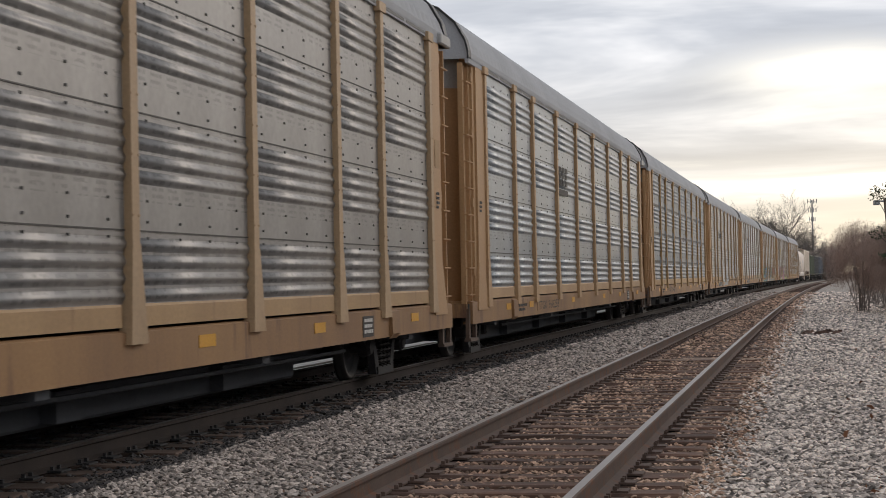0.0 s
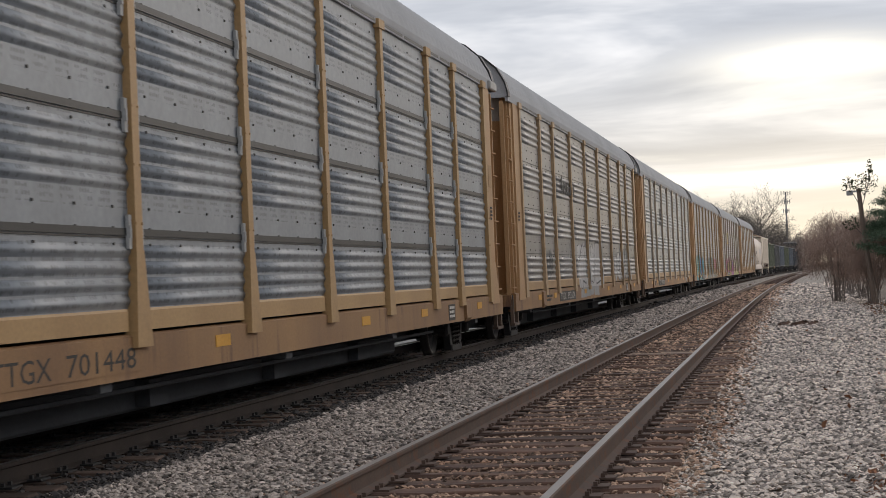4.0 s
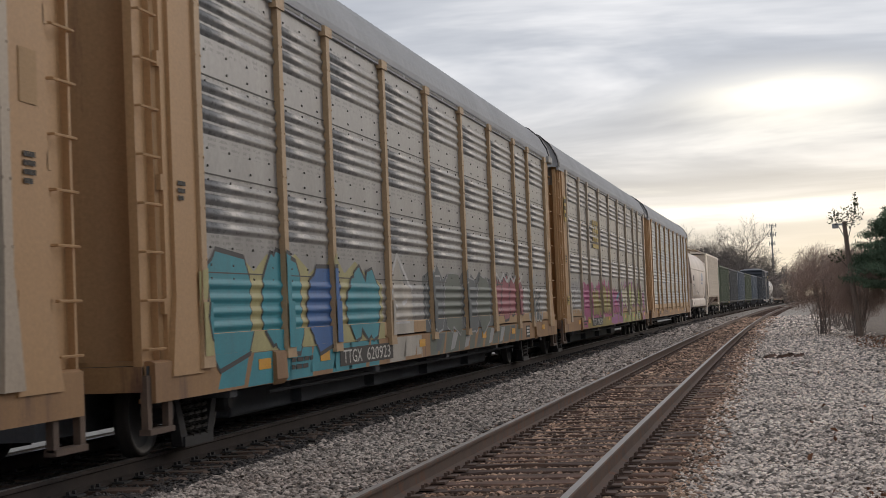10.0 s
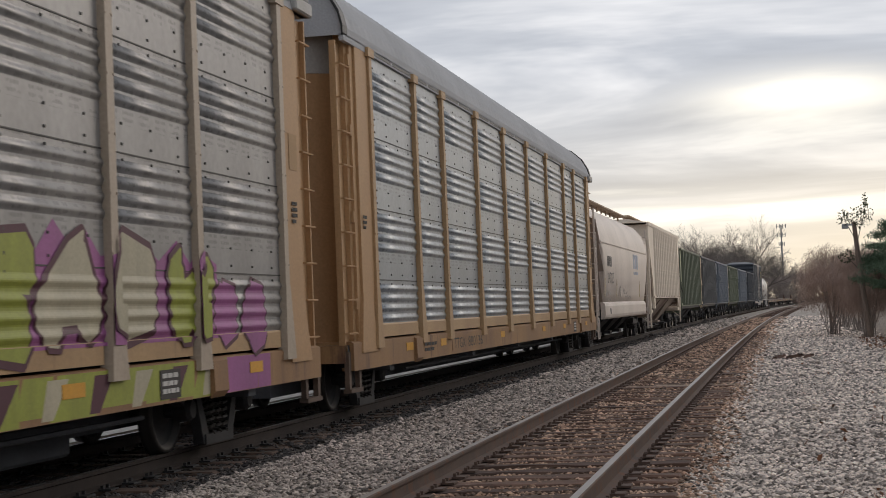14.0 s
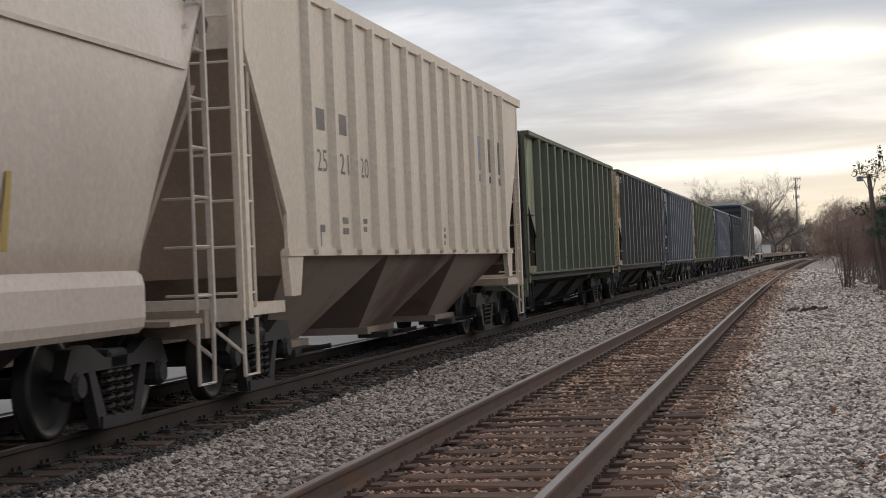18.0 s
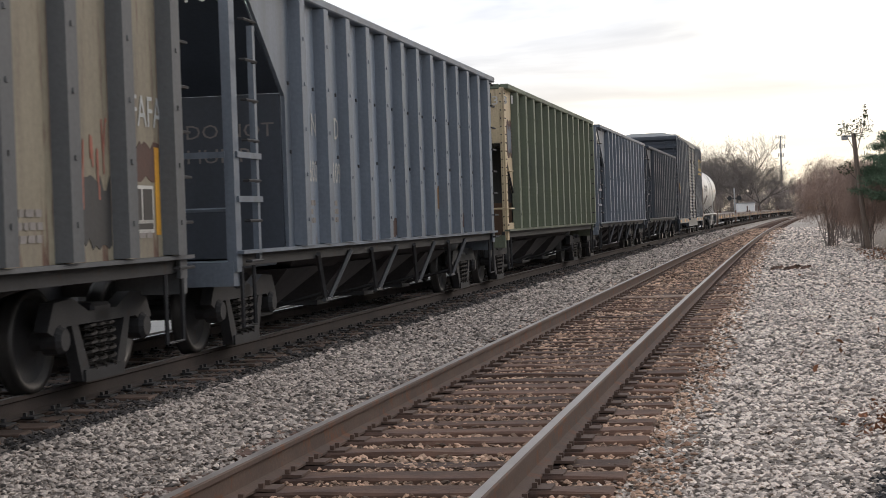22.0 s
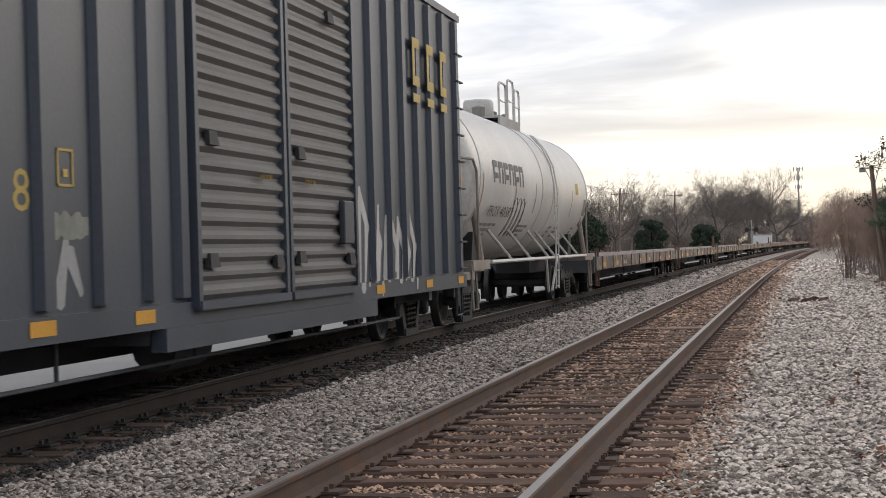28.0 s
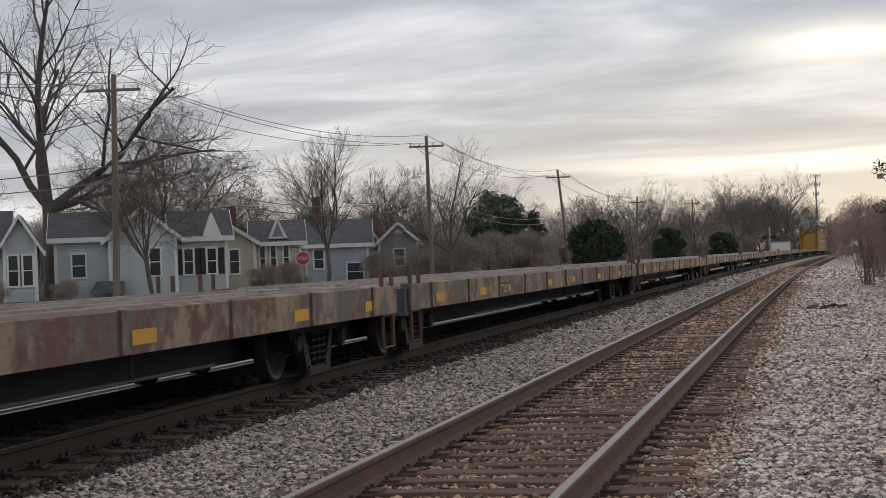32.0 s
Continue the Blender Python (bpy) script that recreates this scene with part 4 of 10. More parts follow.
def autorack():
    car = new("autorack_car")
    L = 13.55
    bm = B()
    box(bm, -1.44, 1.44, -L, L, 0.95, 1.06)  # deck over the wells
    box(bm, -0.45, 0.45, -L - 0.15, L + 0.15, 0.44, 0.95)
    for y in (-11.2, -5, 0, 5, 11.2):
        box(bm, -1.42, 1.42, y - 0.12, y + 0.12, 0.66, 0.95)
    for s in (-1, 1):
        tube(bm, [(s * 1.1, -9, 0.6), (s * 1.1, 9, 0.6)], 0.025, 5)
    part("underframe", bm, M["under"], car)
    me = shared("autorack_sill", lambda: sill_mesh(L))
    for s in (1, -1):
        ob = place("side_sill", me, None, car)
        ob.rotation_euler = (0, 0, 0 if s > 0 else math.pi)
        for i, y in enumerate(POSTS):
            ob = place("post", shared("post", post_mesh), None, car)
            ob.location, ob.rotation_euler = (s * SIDE_X, y, 0), (0, 0, 0 if s > 0 else math.pi)
        for a, b in zip(POSTS, POSTS[1:]):
            w = round(b - a, 2)
            kick = place("kick_plate", shared(("kick", w), lambda: kick_mesh(w)), None, car)
            kick.location, kick.rotation_euler = (s * SIDE_X, (a + b) / 2, 0), (0, 0, 0 if s > 0 else math.pi)
            slot = place("vent_slot", shared(("slot", w), lambda: slot_mesh(w)), None, car)
            slot.location, slot.rotation_euler = (s * SIDE_X, (a + b) / 2, 0), (0, 0, 0 if s > 0 else math.pi)
            ob = place("side_panel", shared(("panel", w), lambda: panel_mesh(w)), None, car)
            ob.location, ob.rotation_euler = (s * SIDE_X, (a + b) / 2, 0), (0, 0, 0 if s > 0 else math.pi)
    place("roof", shared("autorack_roof", lambda: roof_mesh(L - 0.05)), None, car)
    # roof rails along the side tops
    def rail():
        b = B()
        for s in (-1, 1):
            box(b, s * 1.47 - 0.03, s * 1.47 + 0.03, -L + 0.05, L - 0.05, 4.86, 4.95)
        return mesh_of("top_rail", b, M["roof"])
    place("top_rail", shared("top_rail", rail), None, car)

    def end_post():
        b = B()
        # side return beside the last panel, door column, and the hinged end door
        for s in (1,):
            box(b, s * 1.47 - 0.025, s * 1.47 + 0.025, 12.30, 12.95, 1.10, 4.93)
            box(b, s * 1.40 - 0.06, s * 1.40 + 0.06, 12.95, 13.10, 1.0, 4.95)
            hexa(b, [(s * 1.47 - 0.03, 12.35, 0.95), (s * 1.47 + 0.05, 12.35, 0.95), (s * 1.47 + 0.05, 13.15, 0.95), (s * 1.47 - 0.03, 13.15, 0.95), (s * 1.47 - 0.03, 12.45, 1.7), (s * 1.47 + 0.03, 12.45, 1.7), (s * 1.47 + 0.03, 12.95, 1.7), (s * 1.47 - 0.03, 12.95, 1.7)])
        return mesh_of("end_column", b, M["end_tan"])

    def end_door():
        b = B()
        n = 10
        arc = [(1.30 - 1.28 * i / n, 13.12 + 0.30 * math.sin(math.pi / 2 * min(1, i / n * 1.6))) for i in range(n + 1)]
        prism(b, arc + [(x, y - 0.04) for x, y in arc[::-1]], 1.10, 4.95, axis="z")
        box(b, 1.28, 1.42, 13.0, 13.2, 1.0, 5.0)  # rolled edge
        box(b, 0.0, 1.3, 13.0, 13.36, 0.98, 1.10)
        for z in (1.5, 2.6, 3.7, 4.6):
            box(b, 1.40, 1.46, 13.08, 13.16, z, z + 0.14)
        return mesh_of("end_door", b, M["end_tan"])

    def end_ladder():
        b = B()
        for y in (13.2, 13.62):
            box(b, 1.36, 1.42, y - 0.022, y + 0.022, 0.98, 4.85)
        box(b, 1.34, 1.36, 13.18, 13.64, 0.98, 4.85)
        for k in range(9):
            tube(b, [(1.42, 13.2, 1.2 + k * 0.42), (1.47, 13.2, 1.2 + k * 0.42), (1.47, 13.62, 1.2 + k * 0.42), (1.42, 13.62, 1.2 + k * 0.42)], 0.013, 5)
        return mesh_of("ladder", b, M["end_tan"])

    def stirrup():
        b = B()
        for y in (13.1, 13.6):
            box(b, 1.40, 1.46, y - 0.05, y + 0.05, 0.50, 0.98)
        box(b, 1.38, 1.48, 13.05, 13.65, 0.47, 0.52)
        return mesh_of("sill_step", b, M["step_iron"])

    def bracket_plate():
        """The overhanging header bracket at the roof's corner."""
        b = B()
        box(b, 1.22, 1.56, 12.86, 13.52, 4.86, 5.02, 0.02)
        prism(b, [(12.95, 4.86), (13.4, 4.86), (13.12, 4.62), (12.95, 4.62)], 1.36, 1.40, axis="x")
        return mesh_of("header_bracket", b, M["end_grey"])

    def door_header():
        b = B()
        n = 10
        arc = [(1.27 - 1.25 * i / n, 13.14 + 0.30 * math.sin(math.pi / 2 * min(1, i / n * 1.6))) for i in range(n + 1)]
        prism(b, arc + [(x, y - 0.03) for x, y in arc[::-1]], 4.5, 5.3, axis="z")
        return mesh_of("door_header", b, M["end_grey"])

    def roof_seal():
        b = B()
        arc = [(1.51, 4.95), (1.51, 5.05), (1.465, 5.235), (1.305, 5.515), (1.03, 5.76), (0.61, 5.92), (0.0, 5.98)]
        arc = arc + [(-x, z) for x, z in arc[-2::-1]]
        prism(b, arc + [(x * 0.985, z - 0.03) for x, z in arc[::-1]], 13.33, 13.56)
        return mesh_of("roof_seal", b, M["black"])

    def end_sill():
        b = B()
        box(b, -1.42, 1.42, 13.38, 13.66, 0.84, 1.06)
        return mesh_of("end_sill", b, M["sill"])

    def bracket():
        b = B()
        for y in (9.9,):
            hexa(b, [(1.50, y - 0.2, 0.72), (1.55, y - 0.2, 0.78), (1.55, y + 0.2, 0.78), (1.50, y + 0.2, 0.72), (1.50, y - 0.2, 1.08), (1.54, y - 0.2, 1.06), (1.54, y + 0.2, 1.06), (1.50, y + 0.2, 1.08)])
        return mesh_of("jacking_pad", b, M["sill"])
    for s in (1, -1):
        for nm, mk in (("end_column", end_post), ("end_sill", end_sill), ("ladder", end_ladder), ("sill_step", stirrup), ("jacking_pad", bracket), ("header_bracket", bracket_plate), ("roof_seal", roof_seal)):
            ob = place(nm, shared(nm, mk), None, car)
            ob.rotation_euler = (0, 0, 0 if s > 0 else math.pi)
        for q in (1, -1):
            ob = place("end_door", shared("end_door", end_door), None, car)
            place("door_header", shared("door_header", door_header), None, ob)
            # the second leaf is the first one turned over
            if q > 0:
                ob.rotation_euler = (0, 0, 0 if s > 0 else math.pi)
            else:
                ob.rotation_euler, ob.scale = (0, 0, 0 if s > 0 else math.pi), (-1, 1, 1)
    # the mirrored corner of each end, seen across the gap
    for s in (1, -1):
        for nm, mk in (("end_column", end_post), ("jacking_pad", bracket)):
            ob = place(nm, shared(nm, mk), None, car)
            ob.rotation_euler, ob.scale = (0, 0, 0 if s > 0 else math.pi), (-1, 1, 1)
        ob = place("ladder", shared("ladder", end_ladder), None, car)
        ob.rotation_euler, ob.scale = (0, 0, 0 if s > 0 else math.pi), (-1, 1, 1)
        ob = place("sill_step", shared("sill_step", stirrup), None, car)
        ob.rotation_euler, ob.scale = (0, 0, 0 if s > 0 else math.pi), (-1, 1, 1)
    running_gear(car, 14.325, 3.1)
    return car


END = [25.0 - 28.65]


def join_train(car, length, label, category, group="cars of the passing freight train", shift=0.0):
    tagged(car, label, category, group)
    CARS.append((car, END[0] + length / 2 + shift, length))
    END[0] += length


def repaint(car, names, mat):
    for o in car.children:
        if o.name.split(".")[0] in names:
            for slot in o.material_slots[:1]:
                slot.link = "OBJECT"
                slot.material = mat


def side_dress(car, number, dark=True):
    """Reporting plate and reflective tabs on the sill."""
    patch(car, 1.503, -7.3, -4.4, 0.80, 1.02, M["stencil_black"] if dark else M["sill"], "number_plate")
    paint = M["stencil_white"] if dark else M["stencil_black"]
    lettering(car, "TTGX", 0.24, 1.509, -7.15, 0.83, paint, "reporting_mark", width=0.95)
    lettering(car, number, 0.24, 1.509, -5.95, 0.83, paint, "car_number", width=1.35)
    for y in (-10.6, -8.2, -2.6, 2.9, 6.4, 10.9):
        patch(car, 1.503, y, y + 0.42, 0.90, 1.01, M["yellow"], "reflector")
    patch(car, 1.503, 8.4, 8.9, 0.78, 1.03, M["stencil_black"], "service_panel")
    bars(car, 1.509, 8.45, 1.0, 0.4, 0.2, 3, M["stencil_white"], "service_mark", seed=5)
    bars(car, 1.505, -9.4, 0.98, 0.9, 0.16, 2, M["stencil_black"], "sill_stencil", seed=9)
    patch(car, 1.499, 12.55, 12.85, 3.05, 3.45, M["end_marks"], "data_panel")
    bars(car, 1.505, 12.58, 2.7, 0.2, 0.26, 4, M["stencil_black"], "door_stencil", seed=12)
    bars(car, 1.505, -12.85, 2.7, 0.2, 0.2, 3, M["stencil_black"], "door_stencil", seed=14)


M["end_marks"] = material("pale_data_panel", (0.40, 0.25, 0.12), (0.3, 0.18, 0.08), rough=0.7)
racks = []
base_rack = autorack()
for i in range(8):
    car = base_rack if i == 0 else copy_thing(base_rack, Matrix())
    racks.append(car)
# the wheels of the copies
for car in racks[1:]:
    for tr in car.children:
        if tr.name.startswith("truck"):
            for w in tr.children:
                if w.name.startswith("wheelset"):
                    WHEELS.append((w, car, tr.location.y + w.location.y, w.location.y))
RACK_LABELS = [
    "tan and galvanised steel autorack car, weathered brown-grey panels",
    "tan and galvanised steel autorack car with clean silver panels",
    "tan autorack car with grey panels parted by dark gaps",
    "weathered autorack car with white graffiti along its panels",
    "yellow-tan autorack car with bright ribbed silver panels",
    "tan autorack car with blue and grey graffiti on its panels",
    "brownish autorack car with pink and yellow graffiti on its panels",
    "tan autorack car with shiny ribbed silver panels",
]


def low_gear_mesh():
    b = B()
    box(b, -0.55, 0.55, -8.7, 8.7, 0.30, 0.62, 0.03)
    for y in (-6, -2, 2, 6):
        box(b, -0.7, 0.7, y - 0.25, y + 0.25, 0.34, 0.6)
    return mesh_of("low_gear", b, M["under"])


NUMBERS = ["853102", "968253", "701448", "992104", "953731", "620923", "996242", "880136"]
for i, car in enumerate(racks):
    join_train(car, 28.65, RACK_LABELS[i], "autorack car", shift=0.35)
    if i not in (4, 7):  # low-slung gear under most of the cars
        gear = place("low_gear", shared("low_gear", low_gear_mesh), None, car)
    side_dress(car, NUMBERS[i], dark=i in (3, 4, 5, 6))
WEATHERED = perforate(material("weathered_galvanised_sheet", (0.315, 0.308, 0.30), (0.21, 0.203, 0.197), rough=0.42, metal=0.3, scale=1.2, streak=True, grain=12, bump=0.05))
for i in (0, 3, 5, 6):
    repaint(racks[i], {"side_panel"}, M["zinc_dark"] if i == 0 else WEATHERED)


def ink(name, base, low=None):
    return material(name, base, low or tuple(c * 0.72 for c in base), rough=0.6, scale=2.2, streak=True, grain=35, bump=0.04)


INK = {"white": ink("white_spray", (0.56, 0.55, 0.54), (0.40, 0.39, 0.385)), "black": ink("black_spray", (0.035, 0.035, 0.038)), "teal": ink("teal_spray", (0.03, 0.27, 0.33)), "blue": ink("blue_spray", (0.03, 0.13, 0.36)), "straw": ink("straw_yellow_spray", (0.42, 0.38, 0.17)), "beige": ink("beige_spray", (0.46, 0.42, 0.36)), "slate": ink("slate_grey_spray", (0.10, 0.115, 0.12)), "pale": ink("pale_grey_spray", (0.36, 0.36, 0.36)), "rose": ink("rose_spray", (0.36, 0.10, 0.125)), "magenta": ink("magenta_spray", (0.40, 0.055, 0.19)), "orchid": ink("orchid_spray", (0.36, 0.11, 0.29)), "olive": ink("olive_yellow_spray", (0.30, 0.235, 0.045)), "lime": ink("lime_spray", (0.33, 0.36, 0.05)), "cream": ink("cream_spray", (0.48, 0.43, 0.30)), "maroon": ink("maroon_spray", (0.085, 0.018, 0.035)), "moss": ink("grey_green_spray", (0.12, 0.14, 0.115))}
SIDE = rack_side()


def field(car, y0, y1, z0, z1, key, seed=0, jag=0.25):
    """A stretch of colour with slanting ends."""
    rnd = random.Random(seed)
    y = y0
    while y < y1 - 0.05:
        w = min(rnd.uniform(0.5, 1.3), y1 - y)
        low = z0 + rnd.choice((0.0, 0.0, 0.07, 0.14)) * (z1 - z0)
        spray(car, [[(y, low), (y + w - rnd.uniform(0, jag) * w, low), (y + w, z1), (y + rnd.uniform(0, jag) * w, z1)]], INK[key], 0.0008, SIDE, "graffiti_field")
        y += w * rnd.uniform(0.8, 0.97)


# white throw-ups on the weathered car
car = racks[3]
scratches(car, SIDE, -6.1, -4.85, 1.4, 2.1, 6, INK["white"], 1, 0.022)
sprayed_piece(car, SIDE, -3.3, 1.6, 1.12, 2.1, 3, [INK["white"]], INK["black"], 7, weight=0.2, edge=0.05, halo=INK["white"], reach=0.2, spikes=True)
field(car, -3.3, 0.8, 0.80, 1.09, "pale", 2)
sprayed_piece(car, SIDE, 5.3, 10.0, 1.2, 2.05, 6, [INK["white"]], INK["slate"], 12, weight=0.16, edge=0.035, spikes=True)
scratches(car, SIDE, -9.2, -8.0, 1.35, 2.0, 5, INK["slate"], 3, 0.03)
# blue and grey pieces
car = racks[5]
field(car, -11.9, -5.2, 0.745, 1.08, "teal", 5)
sprayed_piece(car, SIDE, -12.2, -4.9, 1.14, 1.98, 4, [INK["teal"], INK["teal"], INK["blue"], INK["teal"]], INK["black"], 21, weight=0.18, edge=0.05, halo=INK["straw"], reach=0.18, spikes=True)
spray(car, [[(-4.5, 1.12), (-2.9, 1.12), (-2.85, 1.75), (-3.4, 1.85), (-3.75, 2.25), (-4.1, 1.85), (-4.45, 1.7)]], INK["beige"], 0.002, SIDE, "graffiti_field")
spray(car, [stroke(p, q, 0.035) for p, q in (((-4.45, 1.7), (-3.75, 2.25)), ((-3.75, 2.25), (-2.85, 1.75)), ((-4.2, 1.3), (-3.2, 1.3)), ((-4.1, 1.6), (-3.9, 1.5)), ((-3.5, 1.55), (-3.2, 1.6)))], INK["white"], 0.004, SIDE, "graffiti_outline")
field(car, -4.6, -2.4, 0.745, 1.08, "beige", 6)
sprayed_piece(car, SIDE, -1.9, 4.2, 1.14, 2.0, 4, [INK["slate"], INK["moss"]], INK["pale"], 25, weight=0.2, edge=0.03, halo=INK["slate"], reach=0.12)
field(car, -1.8, 7.9, 0.745, 1.08, "moss", 7, 0.6)
for k in range(7):
    a = -1.4 + 1.25 * k
    spray(car, [[(a, 0.78), (a + 0.35, 0.8), (a + 0.75, 1.06), (a + 0.3, 1.06)]], INK["pale" if k % 3 else "slate"], 0.0016, SIDE, "graffiti_field")
sprayed_piece(car, SIDE, 4.6, 8.3, 1.3, 1.98, 4, [INK["rose"]], INK["black"], 31, weight=0.24, edge=0.05, halo=INK["rose"], reach=0.08)
spray(car, [stroke((4.5 + 0.42 * k, 1.95 + (0.14 if k % 2 else 0)), (4.92 + 0.42 * k, 1.95 + (0 if k % 2 else 0.14)), 0.035) for k in range(9)], INK["white"], 0.02, SIDE, "graffiti_outline")
arc_pts = [(10.1 + 1.1 * math.cos(a), 1.45 + 0.65 * math.sin(a)) for a in (math.pi * (1.15 - 1.3 * i / 12) for i in range(13))]
spray(car, [stroke(p, q, 0.06) for p, q in zip(arc_pts, arc_pts[1:])], INK["pale"], 0.003, SIDE, "graffiti_outline")
sprayed_piece(car, SIDE, 9.2, 11.0, 1.14, 1.8, 4, [INK["slate"]], INK["beige"], 33, weight=0.16, edge=0.05)
# magenta, olive and lime pieces
car = racks[6]
scratches(car, SIDE, -12.0, -9.3, 1.2, 2.1, 9, INK["white"], 41, 0.028)
for a, b, key in ((-10.2, -8.3, "magenta"), (-8.5, -1.7, "olive"), (-1.8, 2.3, "orchid"), (2.1, 10.2, "lime"), (10.0, 11.6, "orchid")):
    field(car, a, b, 0.745, 1.08, key, int(a * 7) % 50)
sprayed_piece(car, SIDE, -9.4, -7.0, 1.12, 2.0, 2, [INK["magenta"]], INK["magenta"], 44, weight=0.3, edge=0.03, halo=INK["magenta"], reach=0.2)
sprayed_piece(car, SIDE, -7.3, -1.6, 1.12, 1.85, 5, [INK["olive"]], INK["maroon"], 47, weight=0.19, edge=0.04, halo=INK["magenta"], reach=0.34, spikes=True)
sprayed_piece(car, SIDE, -1.5, 2.0, 1.14, 1.8, 3, [INK["orchid"], INK["magenta"]], INK["maroon"], 52, weight=0.22, edge=0.05, halo=INK["magenta"], reach=0.1)
spray(car, [stroke((0.4, 1.55), (1.6, 1.85), 0.08, 0.02), stroke((1.5, 1.5), (2.4, 2.1), 0.07, 0.02)], INK["teal"], 0.014, SIDE, "graffiti_line")
field(car, 2.0, 10.4, 1.31, 1.62, "lime", 9)
sprayed_piece(car, SIDE, 2.2, 10.0, 1.32, 2.02, 6, [INK["cream"], INK["cream"], INK["lime"]], INK["maroon"], 58, weight=0.17, edge=0.06, halo=INK["orchid"], reach=0.16, spikes=True)
sprayed_piece(car, SIDE, 10.0, 11.6, 1.2, 1.8, 2, [INK["orchid"]], INK["maroon"], 61, weight=0.24, edge=0.04)
for k in range(9):
    a = 2.6 + 0.86 * k
    spray(car, [[(a, 0.76), (a + 0.2, 0.76), (a + 0.5, 1.05), (a + 0.12, 1.05)]], INK["maroon" if k % 2 else "cream"], 0.0016, SIDE, "graffiti_field")
# painted emblems: plain shapes in their colours
for i, u0, u1, z0, z1, mat in ((6, -6.3, -4.75, 3.28, 3.9, "yellow_paint"), (4, -5.7, -4.6, 3.45, 3.9, "stencil_black"), (1, -4.2, -2.9, 3.4, 3.8, "stencil_black")):
    w = (u1 - u0) / 3
    for k in range(3):
        bm = B()
        a = u0 + k * w + 0.06
        b = a + w - 0.12
        for q in ((a, a + 0.10, z0, z1), (a, b, z1 - 0.12, z1), (a, b, z0, z0 + 0.12), (a + (b - a) * 0.4, b, (z0 + z1) / 2 - 0.05, (z0 + z1) / 2 + 0.06)):
            box(bm, 1.499, 1.503, *q)
        part("emblem", bm, M[mat], racks[i])
    patch(racks[i], 1.499, u0, u1, z0 - 0.2, z0 - 0.08, M[mat], "emblem_bar")
for k in range(8):  # a brand name on the weathered car, as plain blocks
    patch(racks[3], 1.499, -6.2 + k * 0.3, -6.02 + k * 0.3, 3.35, 3.62 if k else 3.75, M["stencil_black"], "emblem")
for z in (1.9, 2.85, 3.8):  # gaps between the sheets of the third car
    for a, b in zip(POSTS, POSTS[1:]):
        bm = B()
        box(bm, 1.47, 1.478, a + 0.1, b - 0.1, z, z + 0.06)
        part("sheet_gap", bm, M["black"], racks[2])
bm = B()
box(bm, 0.0, 0.03, -0.03, 0.03, -0.14, 0.14)
box(bm, 0.03, 0.045, -0.03, 0.0, -0.05, 0.05)
CLIP = mesh_of("sheet_clip", bm, M["clip_grey"])
for z in (1.93, 2.88, 3.83):
    for y in POSTS[1:-1]:
        for q in (-0.125, 0.125):
            place("sheet_clip", CLIP, None, racks[2]).location = (SIDE_X + 0.01, y + q, z)
# each car has faded in its own way
for i, base, low in ((1, (0.50, 0.325, 0.17), (0.38, 0.225, 0.11)), (2, (0.47, 0.30, 0.135), (0.36, 0.215, 0.09)), (4, (0.45, 0.295, 0.14), (0.34, 0.21, 0.095)), (7, (0.47, 0.31, 0.16), (0.36, 0.22, 0.11))):
    fade = material("faded_tan_paint", base, low, rough=0.6, scale=0.8, streak=True, grain=30, bump=0.05, rust=(0.22, 0.11, 0.055), rust_amount=0.0)
    repaint(racks[i], {"post", "kick_plate"}, fade)
PALE = material("pale_beige_paint", (0.45, 0.37, 0.285), (0.36, 0.285, 0.21), rough=0.55, scale=0.8, streak=True, grain=30, bump=0.05)
for i in (4, 6):
    repaint(racks[i], {"post"}, PALE)
for z0, z1 in ((3.58, 4.22), (1.44, 1.66)):  # yellow placards beside the ladder
    patch(racks[6], SIDE_X + 0.058, -12.86, -12.52, z0, z1, M["yellow_paint"], "placard")
    bars(racks[6], SIDE_X + 0.063, -12.82, z1 - 0.06, 0.26, z1 - z0 - 0.1, 3, M["stencil_black"], "placard_writing", seed=8)
repaint(racks[2], {"side_panel"}, perforate(material("blue_grey_sheet", (0.29, 0.312, 0.335), (0.21, 0.228, 0.247), rough=0.5, metal=0.2, scale=1.2, streak=True, grain=12, bump=0.05)))


# ---- covered hoppers ----
def end_text(car, text, size, x, y, z, mat, name="end_lettering", width=None):
    """Painted characters on the end that faces the oncoming eye."""
    ob = lettering(car, text, size, 0, 0, 0, mat, name, width)
    ob.location, ob.rotation_euler = (x, y, z), (radians(90), 0, 0)
    return ob


def scrawl(car, x, y, z, w, h, mat, seed, strokes=4, thick=0.013):
    """A sprayed tag: a few looping strokes side by side."""
    rnd = random.Random(seed)
    for k in range(strokes):
        y0 = y + w * k / strokes
        p = [(y0 + rnd.uniform(0, 0.9) * w / strokes, z + rnd.uniform(0, 1) * h) for _ in range(rnd.randint(4, 6))]
        pts = []
        for i in range(len(p) - 1):
            m0 = ((p[i][0] + p[i - 1][0]) / 2, (p[i][1] + p[i - 1][1]) / 2) if i else p[0]
            m1 = ((p[i][0] + p[i + 1][0]) / 2, (p[i][1] + p[i + 1][1]) / 2)
            for q in range(6):
                t = q / 6
                pts.append((x, (1 - t) ** 2 * m0[0] + 2 * t * (1 - t) * p[i][0] + t * t * m1[0], (1 - t) ** 2 * m0[1] + 2 * t * (1 - t) * p[i][1] + t * t * m1[1]))
        bm = B()
        tube(bm, pts, thick, 4)
        for v in bm.verts:
            v.co.x = x + (v.co.x - x) * 0.2
        part("spray_tag", bm, mat, car)


